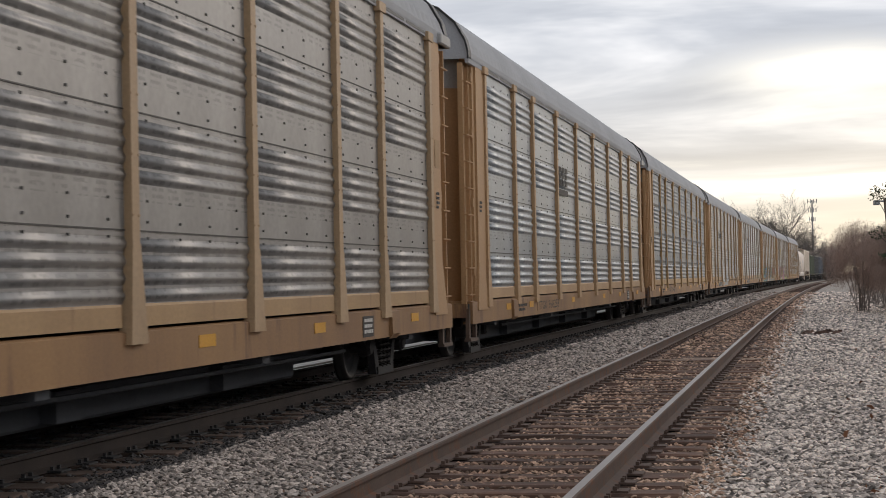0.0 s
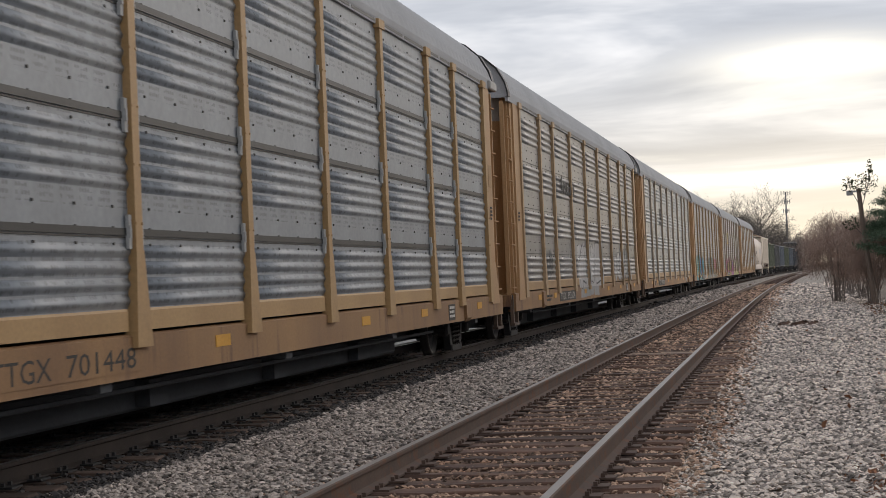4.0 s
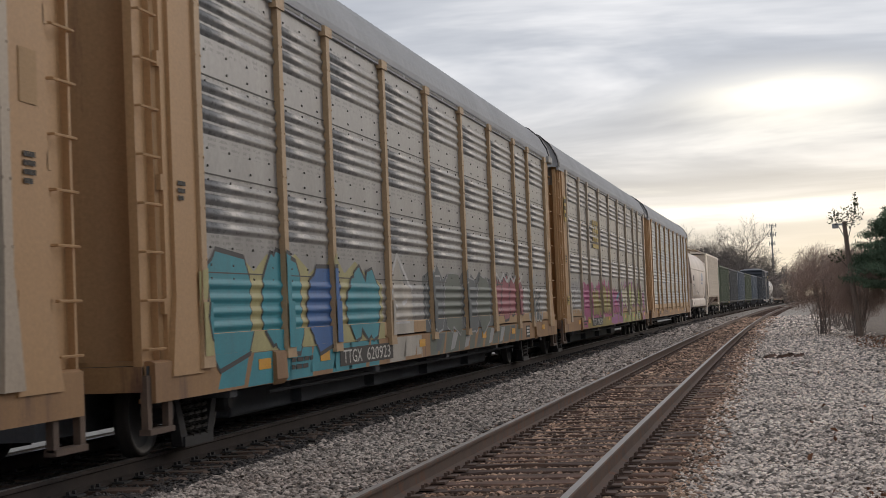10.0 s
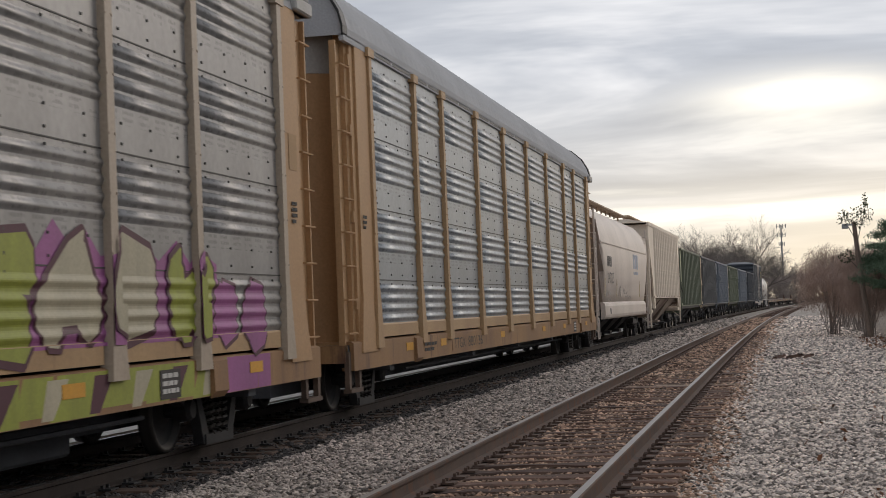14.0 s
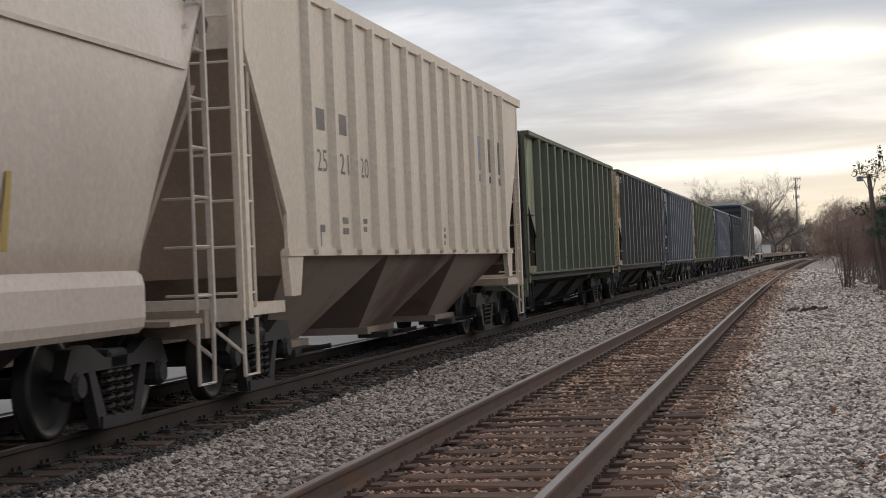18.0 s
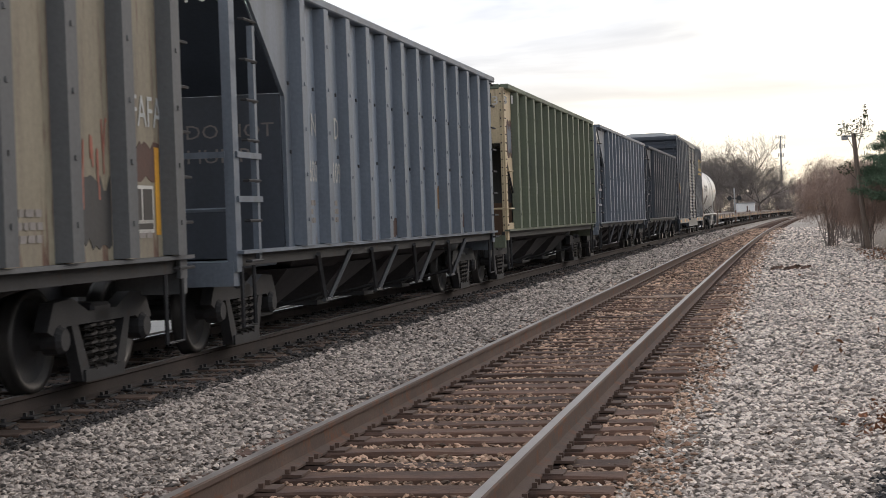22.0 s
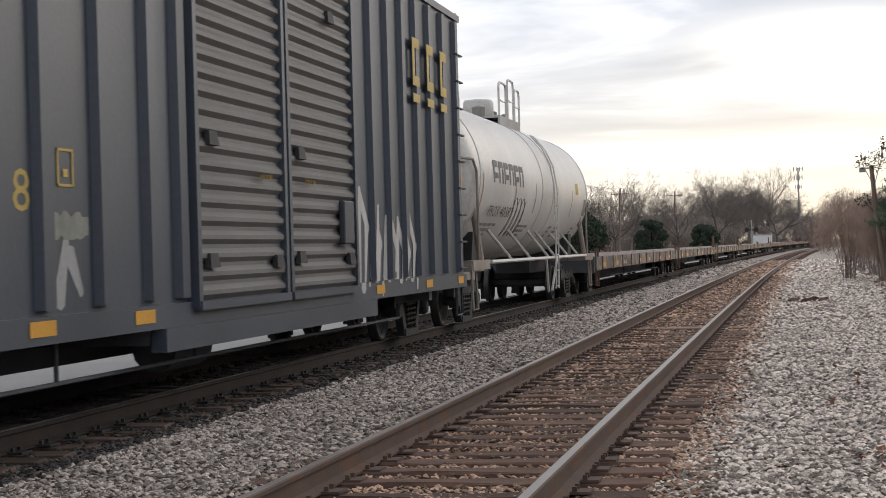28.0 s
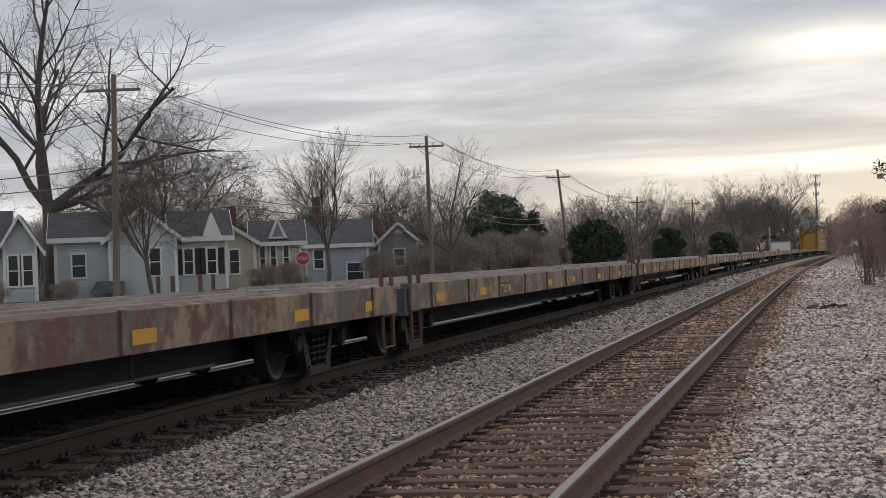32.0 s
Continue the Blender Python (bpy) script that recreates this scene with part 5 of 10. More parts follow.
def blotch(car, x, y0, y1, z0, z1, mat, seed, name="paint_patch"):
    """A ragged field of overpaint or rust, with runs down its lower edge."""
    rnd = random.Random(seed)
    bm = B()
    n, ring = 12, []
    top = [z1 - (z1 - z0) * rnd.choice((0.02, 0.05, 0.12, 0.22)) for _ in range(n + 1)]
    low = [z0 + (z1 - z0) * rnd.choice((0.0, 0.0, 0.06, 0.16)) for _ in range(n + 1)]
    for k in range(n + 1):
        ring.append((y0 + (y1 - y0) * k / n, low[k]))
    for k in range(n, -1, -1):
        ring.append((y0 + (y1 - y0) * (k + rnd.uniform(-0.3, 0.3) * (0 < k < n)) / n, top[k]))
    prism(bm, ring, x, x + 0.003, axis="x")
    return part(name, bm, mat, car)


def end_rails(car, y, s, mat, z0=0.95, z1=4.3, x=1.42):
    """Corner posts and rungs on a hopper's end platform."""
    for q in (-1, 1):
        bm = B()
        box(bm, q * x - 0.025, q * x + 0.025, y - 0.025, y + 0.025, z0, z1)
        z = z0 + 0.25
        while z < z1 - 0.2:
            tube(bm, [(q * x, y, z), (q * x, y - s * 0.42, z)], 0.014, 5)
            tube(bm, [(q * x, y, z), (q * (x - 0.45), y, z)], 0.014, 5)
            z += 0.45
        tube(bm, [(q * x, y - s * 0.42, z0 + 0.1), (q * x, y - s * 0.42, z1 - 0.5)], 0.018, 5)
        part("end_ladder", bm, mat, car)
    for q in (-1, 1):
        bm = B()
        tube(bm, [(q * x, y, z0), (q * x, y - s * 0.02, 0.45), (q * x, y - s * 0.42, 0.45), (q * x, y - s * 0.42, z0)], 0.022, 5)
        tube(bm, [(q * (x - 0.4), y, z0), (q * x, y, 0.66)], 0.02, 5)
        part("sill_step", bm, mat, car)


def roof_walk(car, half, z, mat, w=0.42):
    bm = B()
    for s in (-1, 1):
        box(bm, s * 0.55 - w / 2, s * 0.55 + w / 2, -half, half, z, z + 0.04)
        y = -half
        while y <= half:
            box(bm, s * 0.55 - 0.03, s * 0.55 + 0.03, y - 0.02, y + 0.02, z - 0.16, z)
            y += 1.4
    part("roof_walk", bm, mat, car)


def curved_hopper():
    """Smooth-sided covered hopper with a bulging side and a rolled sill skirt."""
    car = new("covered_hopper_car")
    prof = [(1.41, 1.46), (1.46, 1.75), (1.52, 2.3), (1.53, 2.9), (1.47, 3.45), (1.30, 3.95), (1.0, 4.3), (0.6, 4.5), (0.0, 4.58)]
    prof = prof + [(-x, z) for x, z in prof[-2::-1]]
    n = len(prof)
    cuts = [(-8.5, 3.9), (-7.95, 3.2), (-7.3, 2.4), (-7.0, 1.46), (6.85, 1.46), (7.2, 2.4), (7.9, 3.2), (8.5, 3.9)]
    verts, faces = [], []
    for y, zlow in cuts:
        for x, z in prof:
            if z < zlow:
                f = 1 - 0.04 * (zlow - z)
                verts.append((x * f, y, zlow))
            else:
                verts.append((x, y, z))
    for j in range(len(cuts) - 1):
        for i in range(n - 1):
            faces.append((j * n + i, (j + 1) * n + i, (j + 1) * n + i + 1, j * n + i + 1))
        faces.append((j * n + n - 1, (j + 1) * n + n - 1, (j + 1) * n, j * n))
    faces.append(tuple(range(n)))
    faces.append(tuple(range(7 * n + n - 1, 7 * n - 1, -1)))
    me = raw("body", verts, faces, smooth=True)
    me.materials.append(M["white"]), me.materials.append(M["grime"])
    for p in me.polygons:  # the recessed ends are grimy
        if abs(p.normal.y) > 0.3 and abs(p.normal.x) < 0.6:
            p.material_index = 1
    place("body", me, None, car)
    bm = B()
    for s in (-1, 1):
        prism(bm, [(s * 1.36, 1.50), (s * 1.43, 1.50), (s * 1.48, 1.46), (s * 1.50, 1.38), (s * 1.50, 1.12), (s * 1.48, 1.04), (s * 1.43, 0.99), (s * 1.36, 0.99)], -7.15, 6.75)
    part("sill_skirt", bm, M["white"], car)
    bm = B()
    for s in (-1, 1):
        box(bm, s * 1.475 - 0.03, s * 1.475 + 0.045, -7.85, 7.85, 3.25, 3.29)
    part("side_seam", bm, M["white"], car)
    for s in (-1, 1):  # end slope sheets, end sill and platform
        bm = B()
        hexa(bm, [(-1.0, s * 7.3, 1.1), (1.0, s * 7.3, 1.1), (1.0, s * 7.4, 1.1), (-1.0, s * 7.4, 1.1), (-1.3, s * 8.6, 3.2), (1.3, s * 8.6, 3.2), (1.3, s * 8.7, 3.2), (-1.3, s * 8.7, 3.2)] if s > 0 else [(-1.0, s * 7.4, 1.1), (1.0, s * 7.4, 1.1), (1.0, s * 7.3, 1.1), (-1.0, s * 7.3, 1.1), (-1.3, s * 8.7, 3.2), (1.3, s * 8.7, 3.2), (1.3, s * 8.6, 3.2), (-1.3, s * 8.6, 3.2)])
        part("slope_sheet", bm, M["grime"], car)
        bm = B()
        box(bm, -1.4, 1.4, s * 8.55 - 0.12, s * 8.55 + 0.12, 0.86, 1.12)
        part("end_sill", bm, M["grime"], car)
        bm = B()
        box(bm, -0.35, 0.35, min(s * 6, s * 8.6), max(s * 6, s * 8.6), 0.75, 1.05)
        part("draft_sill", bm, M["grime"], car)
        bm = B()
        box(bm, -1.38, 1.38, min(s * 7.6, s * 8.5), max(s * 7.6, s * 8.5), 1.0, 1.05)
        part("end_platform", bm, M["grime"], car)
    for k in range(4):  # outlet gates
        bm = B()
        y = -4.8 + k * 3.2
        hexa(bm, [(-0.5, y - 0.5, 0.50), (0.5, y - 0.5, 0.50), (0.5, y + 0.5, 0.50), (-0.5, y + 0.5, 0.50), (-1.2, y - 1.3, 1.23), (1.2, y - 1.3, 1.23), (1.2, y + 1.3, 1.23), (-1.2, y + 1.3, 1.23)])
        box(bm, -0.7, 0.7, y - 0.35, y + 0.35, 0.42, 0.52)
        part("outlet_gate", bm, M["iron"], car)
    for s in (-1, 1):
        end_rails(car, s * 8.6, s, M["white"], z0=1.0, z1=4.2)
    roof_walk(car, 8.3, 4.72, M["walk"])
    bm = B()
    for k in range(6):
        lathe(bm, [(4.5, 0.28), (4.68, 0.28), (4.7, 0.02)], 14, axis="z", centre=(0, -6.5 + k * 2.6, 0))
    part("hatch", bm, M["white"], car)
    lettering(car, "247025", 0.47, 1.533, -6.45, 2.07, M["stencil_dim"], "car_number", width=1.76)
    for k in range(4):
        patch(car, 1.533, -6.38 + k * 0.32, -6.14 + k * 0.32, 2.57, 2.88, M["stencil_dim"], "reporting_mark")
    for k, (a, b) in enumerate((("LD LMT", "198400"), ("LT WT", "64600"))):
        lettering(car, a, 0.14, 1.50, -6.75, 1.72 - 0.2 * k, M["stencil_dim"], "weight_stencil", width=0.55)
        lettering(car, b, 0.14, 1.50, -5.95, 1.72 - 0.2 * k, M["stencil_dim"], "weight_stencil", width=0.5)
    for a, b in ((0, 0.16), (0.03, 0.12)):
        bm = B()
        prism(bm, [(-2.57, 1.60 + a), (-2.57 + 0.16 - a, 1.8), (-2.57, 2.0 - a), (-2.57 - 0.16 + a, 1.8)], 1.515 + a * 0.1, 1.519 + a * 0.1, axis="x")
        part("placard", bm, M["stencil_dim"] if not a else M["white"], car)
    scrawl(car, 1.515, -1.75, 1.72, 1.5, 0.3, M["stencil_grey"], 5, 6, 0.008)
    scrawl(car, 1.505, -1.4, 1.6, 2.2, 0.12, M["stencil_grey"], 6, 8, 0.007)
    for k in range(3):
        patch(car, 1.528, 2.0 + k * 0.62, 2.5 + k * 0.62, 2.62, 3.12, M["faded_blue"], "emblem")
        patch(car, 1.528, 2.0 + k * 0.62, 2.5 + k * 0.62, 2.42, 2.52, M["faded_blue"], "emblem_bar")
    for y in (-7.2, -3.8, 4.2):
        bm = B()
        hexa(bm, [(1.50, y, 1.65), (1.504, y, 1.65), (1.504, y + 0.1, 1.65), (1.50, y + 0.1, 1.65), (1.52, y + 0.1, 2.2), (1.524, y + 0.1, 2.2), (1.524, y + 0.18, 2.2), (1.52, y + 0.18, 2.2)])
        part("rust_mark", bm, M["yellow_paint"], car)
    patch(car, 1.502, -5.78, -5.5, 1.13, 1.3, M["stencil_dim"], "data_plate")
    running_gear(car, 9.15, 1.9)
    return car


M["grime"] = material("brown_grimed_paint", (0.42, 0.34, 0.275), (0.27, 0.205, 0.16), rough=0.8, scale=0.8, streak=True, grain=25)
M["walk"] = material("rust_tinted_grating", (0.45, 0.35, 0.25), (0.33, 0.24, 0.17), rough=0.8, scale=1.0)
M["faded_blue"] = material("faded_blue_paint", (0.42, 0.45, 0.52), (0.36, 0.38, 0.44), rough=0.7)
M["stencil_grey"] = material("faded_stencil_grey", (0.30, 0.27, 0.25), rough=0.7)
M["stencil_dim"] = material("weathered_dark_stencil", (0.13, 0.12, 0.115), (0.2, 0.18, 0.165), rough=0.7, scale=3)
M["slope"] = material("grime_streaked_slope_sheet", (0.30, 0.24, 0.195), (0.14, 0.085, 0.065), rough=0.8, scale=0.35, grain=25, stain=0.14)


def ribbed_hopper():
    """Covered hopper with straight, rib-stiffened cream sides over three sloping bays."""
    car = new("covered_hopper_car")
    bm = B()
    # side sheets with slanted ends
    for s in (-1, 1):
        prism(bm, [(-7.0, 1.66), (7.0, 1.66), (7.0, 2.05), (8.2, 3.65), (8.2, 4.5), (-8.2, 4.5), (-8.2, 3.65), (-7.0, 2.05)], s * 1.46 - 0.02, s * 1.46 + 0.02, axis="x")
    part("side_sheet", bm, M["cream"], car)
    me = None
    for s in (-1, 1):
        for k in range(14):
            y = -6.1 + k * 0.955
            if me is None:
                b = B()
                prism(b, [(-0.02, -0.13), (0.08, -0.07), (0.08, 0.07), (-0.02, 0.13)], 1.66, 4.46, axis="z")
                box(b, 0.0, 0.09, -0.06, 0.06, 1.62, 1.70)
                me = mesh_of("rib", b, M["cream"])
            ob = place("rib", me, None, car)
            ob.location, ob.rotation_euler = (s * 1.48, y, 0), (0, 0, 0 if s > 0 else math.pi)
    bm = B()
    for s in (-1, 1):
        box(bm, s * 1.47 - 0.05, s * 1.47 + 0.05, -8.6, 8.6, 4.44, 4.58)
        box(bm, s * 1.47 - 0.03, s * 1.47 + 0.05, -7.1, 7.1, 1.60, 1.68)
    prism(bm, [(-1.5, 4.56), (1.5, 4.56), (0.7, 4.72), (-0.7, 4.72)], -8.5, 8.5)
    part("roof", bm, M["cream"], car)
    # three bays tapering to their gates
    for k in range(3):
        y = -4.55 + k * 4.55
        bm = B()
        hexa(bm, [(-0.55, y - 0.75, 0.58), (0.55, y - 0.75, 0.58), (0.55, y + 0.75, 0.58), (-0.55, y + 0.75, 0.58), (-1.44, y - 2.27, 1.66), (1.44, y - 2.27, 1.66), (1.44, y + 2.27, 1.66), (-1.44, y + 2.27, 1.66)])
        box(bm, -0.7, 0.7, y - 0.8, y + 0.8, 0.50, 0.60)
        bay = part("hopper_bay", bm, M["slope"], car)
        bm = B()
        box(bm, 0.5, 0.95, y - 0.6, y + 0.6, 0.44, 0.52)
        tube(bm, [(0.95, y - 0.3, 0.5), (1.3, y - 0.3, 0.55)], 0.03, 6)
        part("outlet_gate", bm, M["iron"], bay)
    for s in (-1, 1):  # sloping end sheets under the overhang
        bm = B()
        hexa(bm, [(-1.44, s * 6.6, 1.4), (1.44, s * 6.6, 1.4), (1.44, s * 6.7, 1.4), (-1.44, s * 6.7, 1.4), (-1.44, s * 8.05, 3.66), (1.44, s * 8.05, 3.66), (1.44, s * 8.15, 3.66), (-1.44, s * 8.15, 3.66)] if s > 0 else [(-1.44, s * 6.7, 1.4), (1.44, s * 6.7, 1.4), (1.44, s * 6.6, 1.4), (-1.44, s * 6.6, 1.4), (-1.44, s * 8.15, 3.66), (1.44, s * 8.15, 3.66), (1.44, s * 8.05, 3.66), (-1.44, s * 8.05, 3.66)])
        part("end_sheet", bm, M["grime"], car)
    for s in (-1, 1):
        bm = B()
        box(bm, -1.42, 1.42, s * 8.35 - 0.12, s * 8.35 + 0.12, 0.98, 1.2)
        box(bm, -1.42, 1.42, min(s * 7.0, s * 8.3), max(s * 7.0, s * 8.3), 1.02, 1.14)
        box(bm, -0.35, 0.35, min(s * 5.5, s * 8.5), max(s * 5.5, s * 8.5), 0.75, 1.05)
        for q in (-1, 1):
            hexa(bm, [(q * 1.46 - 0.04, s * 7.0, 1.18), (q * 1.46 + 0.04, s * 7.0, 1.18), (q * 1.46 + 0.04, s * 7.02 - s * 0.35, 1.18), (q * 1.46 - 0.04, s * 7.02 - s * 0.35, 1.18), (q * 1.46 - 0.04, s * 7.1, 1.66), (q * 1.46 + 0.04, s * 7.1, 1.66), (q * 1.46 + 0.04, s * 6.5, 1.66), (q * 1.46 - 0.04, s * 6.5, 1.66)])
            box(bm, q * 1.42 - 0.06, q * 1.42 + 0.06, s * 8.3 - 0.06, s * 8.3 + 0.06, 1.0, 4.5)
        box(bm, -1.36, 1.36, s * 8.2 - 0.03, s * 8.2 + 0.03, 3.66, 4.5)
        bmesh.ops.recalc_face_normals(bm, faces=bm.faces[:])
        part("end_frame", bm, M["cream"], car)
    for s in (-1, 1):
        end_rails(car, s * 8.45, s, M["cream"], z0=1.0, z1=4.4, x=1.44)
    roof_walk(car, 8.4, 4.84, M["walk"])
    for k, two in enumerate(("25", "21", "20")):
        lettering(car, two, 0.36, 1.484, -5.80 + 0.955 * k, 2.56, M["stencil_grey"], "car_number", width=0.42)
    for k in range(2):
        patch(car, 1.483, -5.80 + 0.955 * k, -5.42 + 0.955 * k, 3.03, 3.27, M["stencil_grey"], "reporting_mark")
    end_text(car, "XT", 0.3, 0.62, -8.24, 4.12, M["stencil_dim"], width=0.34)
    end_text(car, "120", 0.3, 0.62, -8.241, 3.8, M["stencil_dim"], width=0.44)
    for k, m in enumerate(("faded_blue", "stencil_dim", "stencil_dim")):
        a, z0, z1 = 4.12 + k * 0.955, 3.02, 3.6
        bm = B()
        prism(bm, [(a, z0), (a + 0.42, z0), (a + 0.42, z0 + 0.15), (a + 0.15, z0 + 0.15), (a + 0.15, z1 - 0.15), (a + 0.42, z1 - 0.15), (a + 0.42, z1), (a, z1)], 1.483, 1.487, axis="x")
        part("emblem", bm, M[m], car)
        patch(car, 1.483, a, a + 0.42, 2.83, 2.95, M[m], "emblem_bar")
    for i, (y, z, w, h, r) in enumerate(((-4.98, 2.05, 0.45, 0.25, 2), (-4.03, 2.05, 0.4, 0.2, 2), (0.75, 2.0, 0.4, 0.3, 3), (3.6, 2.0, 0.3, 0.2, 2), (-5.95, 1.95, 0.4, 0.14, 1))):
        bars(car, 1.483, y, z, w, h, r, M["stencil_grey"], "weight_stencil", seed=33 + i)
    patch(car, 1.483, -5.95, -5.72, 1.7, 1.9, M["stencil_grey"], "data_plate")
    running_gear(car, 8.7, 1.95)
    return car


# ---- open coal hoppers ----
def open_hopper(paint, length, ribs, end_paint, number, marks, rib_w=0.15, braces=False, lip=0.13, light=None, seed=0, rib_paint=None):
    car = new("open_hopper_car")
    lead = 0.2  # the body stands this far ahead of the middle between its couplers
    L = length / 2 - 0.62 - lead
    rib_paint = rib_paint or paint
    r0, pitch, nr = ribs
    r0 += lead
    at = [r0 + pitch * k for k in range(nr)]
    edges = [-L] + at + [L]
    open_end = marks.get("open_end", False)

    def sheet(w):
        b = B()
        box(b, -0.02, 0.02, -w / 2, w / 2, 1.2, 3.98)
        return mesh_of("side_sheet", b, paint)
    b = B()
    prism(b, [(-0.02, -rib_w), (lip, -rib_w * 0.7), (lip, rib_w * 0.7), (-0.02, rib_w)], 1.22, 3.94, axis="z")
    for z in np.arange(1.5, 3.9, 0.5):
        box(b, lip, lip + 0.012, -0.02, 0.02, z - 0.02, z + 0.02)
    me = mesh_of("rib", b, rib_paint)
    for s in (-1, 1):
        for y in at:
            ob = place("rib", me, None, car)
            ob.location, ob.rotation_euler = (s * 1.44, y, 0), (0, 0, 0 if s > 0 else math.pi)
        for e0, e1 in zip(edges, edges[1:]):
            if e1 - e0 < 0.05:
                continue
            if e0 == -L and open_end:  # only a gusset over the open end platform
                bm = B()
                prism(bm, [(e1, 1.2), (e1, 3.98), (e0 + 0.3, 3.98), (e1 - 0.36, 2.85), (e1 - 0.36, 1.2)], s * 1.42 - 0.02, s * 1.42 + 0.02, axis="x")
                part("gusset_sheet", bm, rib_paint, car)
                continue
            if not open_end and (e0 == -L or e1 == L):  # the end bay is cut away under a diagonal edge
                out, inn = (e0, e1) if e0 == -L else (e1, e0)
                bm = B()
                prism(bm, [(out, 3.98), (out, 2.72), (inn, 1.86), (inn, 3.98)], s * 1.42 - 0.02, s * 1.42 + 0.02, axis="x")
                bmesh.ops.recalc_face_normals(bm, faces=bm.faces[:])
                key = marks.get("front", "soot") if e0 == -L else marks.get("back", "")
                part("end_bay_sheet", bm, M[key] if key else paint, car)
                bm = B()
                box(bm, s * 1.42 - 0.02, s * 1.42 + 0.02, e0, e1, 1.2, 1.34)
                part("end_bay_sill", bm, M[key] if key else paint, car)
                bm = B()
                tube(bm, [(s * 1.435, out, 2.70), (s * 1.435, inn, 1.83)], 0.022, 5)
                part("diagonal_brace", bm, M["iron"], car)
                continue
            w = round(e1 - e0, 2)
            ob = place("side_sheet", shared(("sheet", paint.name, w), lambda: sheet(w)), None, car)
            ob.location = (s * 1.42, (e0 + e1) / 2, 0)
    for s in (-1, 1):
        bm = B()
        box(bm, s * 1.47 - 0.09, s * 1.47 + 0.09, -L - 0.02, L + 0.02, 3.95, 4.05, 0.015)
        part("top_chord", bm, rib_paint, car)
        bm = B()
        box(bm, -1.38, 1.38, s * L - 0.06, s * L + 0.06, 3.95, 4.05, 0.015)
        part("top_chord", bm, rib_paint, car)
        bm = B()
        box(bm, s * 1.46 - 0.05, s * 1.46 + 0.06, -L - 0.1, L + 0.1, 1.175, 1.21)
        part("side_sill", bm, rib_paint, car)
        bm = B()
        box(bm, s * 1.38 - 0.03, s * 1.38 + 0.03, -L - 0.1, L + 0.1, 1.05, 1.174)
        part("sill_web", bm, M["iron"], car)
    # sloping floors inside and the ends
    for s in (-1, 1):
        if s < 0 and open_end:
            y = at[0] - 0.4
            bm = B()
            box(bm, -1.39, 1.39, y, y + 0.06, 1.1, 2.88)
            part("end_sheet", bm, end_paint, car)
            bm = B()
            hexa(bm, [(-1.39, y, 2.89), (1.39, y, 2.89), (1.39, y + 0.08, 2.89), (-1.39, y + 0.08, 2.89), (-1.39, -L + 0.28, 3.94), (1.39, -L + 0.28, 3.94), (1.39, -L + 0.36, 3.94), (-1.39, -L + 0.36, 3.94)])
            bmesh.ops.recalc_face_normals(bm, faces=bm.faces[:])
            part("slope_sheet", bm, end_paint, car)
            bm = B()
            box(bm, -1.3, 1.3, -L, y, 1.02, 1.08)
            part("end_platform", bm, rib_paint, car)
            for q in (-1, 1):
                bm = B()
                box(bm, q * 1.42 - 0.03, q * 1.42 + 0.03, -L + 0.62, -L + 0.7, 1.1, 3.5)
                part("end_post", bm, rib_paint, car)
                for z in (1.72, 2.16):
                    bm = B()
                    box(bm, q * 1.45 - 0.025, q * 1.45 + 0.025, -L - 0.06, -L + 0.72, z - 0.03, z + 0.03)
                    part("side_rail", bm, rib_paint, car)
            bm = B()
            box(bm, -1.36, 1.36, -L - 0.13, -L - 0.07, 2.13, 2.19)
            part("end_rail", bm, rib_paint, car)
            continue
        inn = at[0] - 0.1 if s < 0 else min(at[-1] + 0.1, L - 0.3)  # bulkhead over the truck, with the sloping floor behind it
        d = abs(s * L - inn)
        bm = B()
        hexa(bm, [(-1.4, s * (L - 2.4), 1.1), (1.4, s * (L - 2.4), 1.1), (1.4, s * (L - 2.3), 1.1), (-1.4, s * (L - 2.3), 1.1), (-1.4, s * (L - d - 0.04), 2.8), (1.4, s * (L - d - 0.04), 2.8), (1.4, s * (L - d), 2.8), (-1.4, s * (L - d), 2.8)])
        bmesh.ops.recalc_face_normals(bm, faces=bm.faces[:])
        part("slope_sheet", bm, M["under"], car)
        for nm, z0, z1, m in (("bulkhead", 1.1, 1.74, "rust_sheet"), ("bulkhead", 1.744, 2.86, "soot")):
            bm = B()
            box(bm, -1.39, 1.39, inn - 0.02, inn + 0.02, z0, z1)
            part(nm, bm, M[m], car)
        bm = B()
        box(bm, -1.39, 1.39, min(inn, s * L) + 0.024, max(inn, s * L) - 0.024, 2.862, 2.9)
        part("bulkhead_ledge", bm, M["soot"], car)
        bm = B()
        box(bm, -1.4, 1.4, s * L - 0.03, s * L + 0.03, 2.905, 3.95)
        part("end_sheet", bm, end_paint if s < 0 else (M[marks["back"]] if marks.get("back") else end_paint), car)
    bm = B()
    box(bm, -1.37, 1.37, -L + 2.42, L - 2.42, 1.08, 1.14)
    part("floor_sheet", bm, end_paint, car)
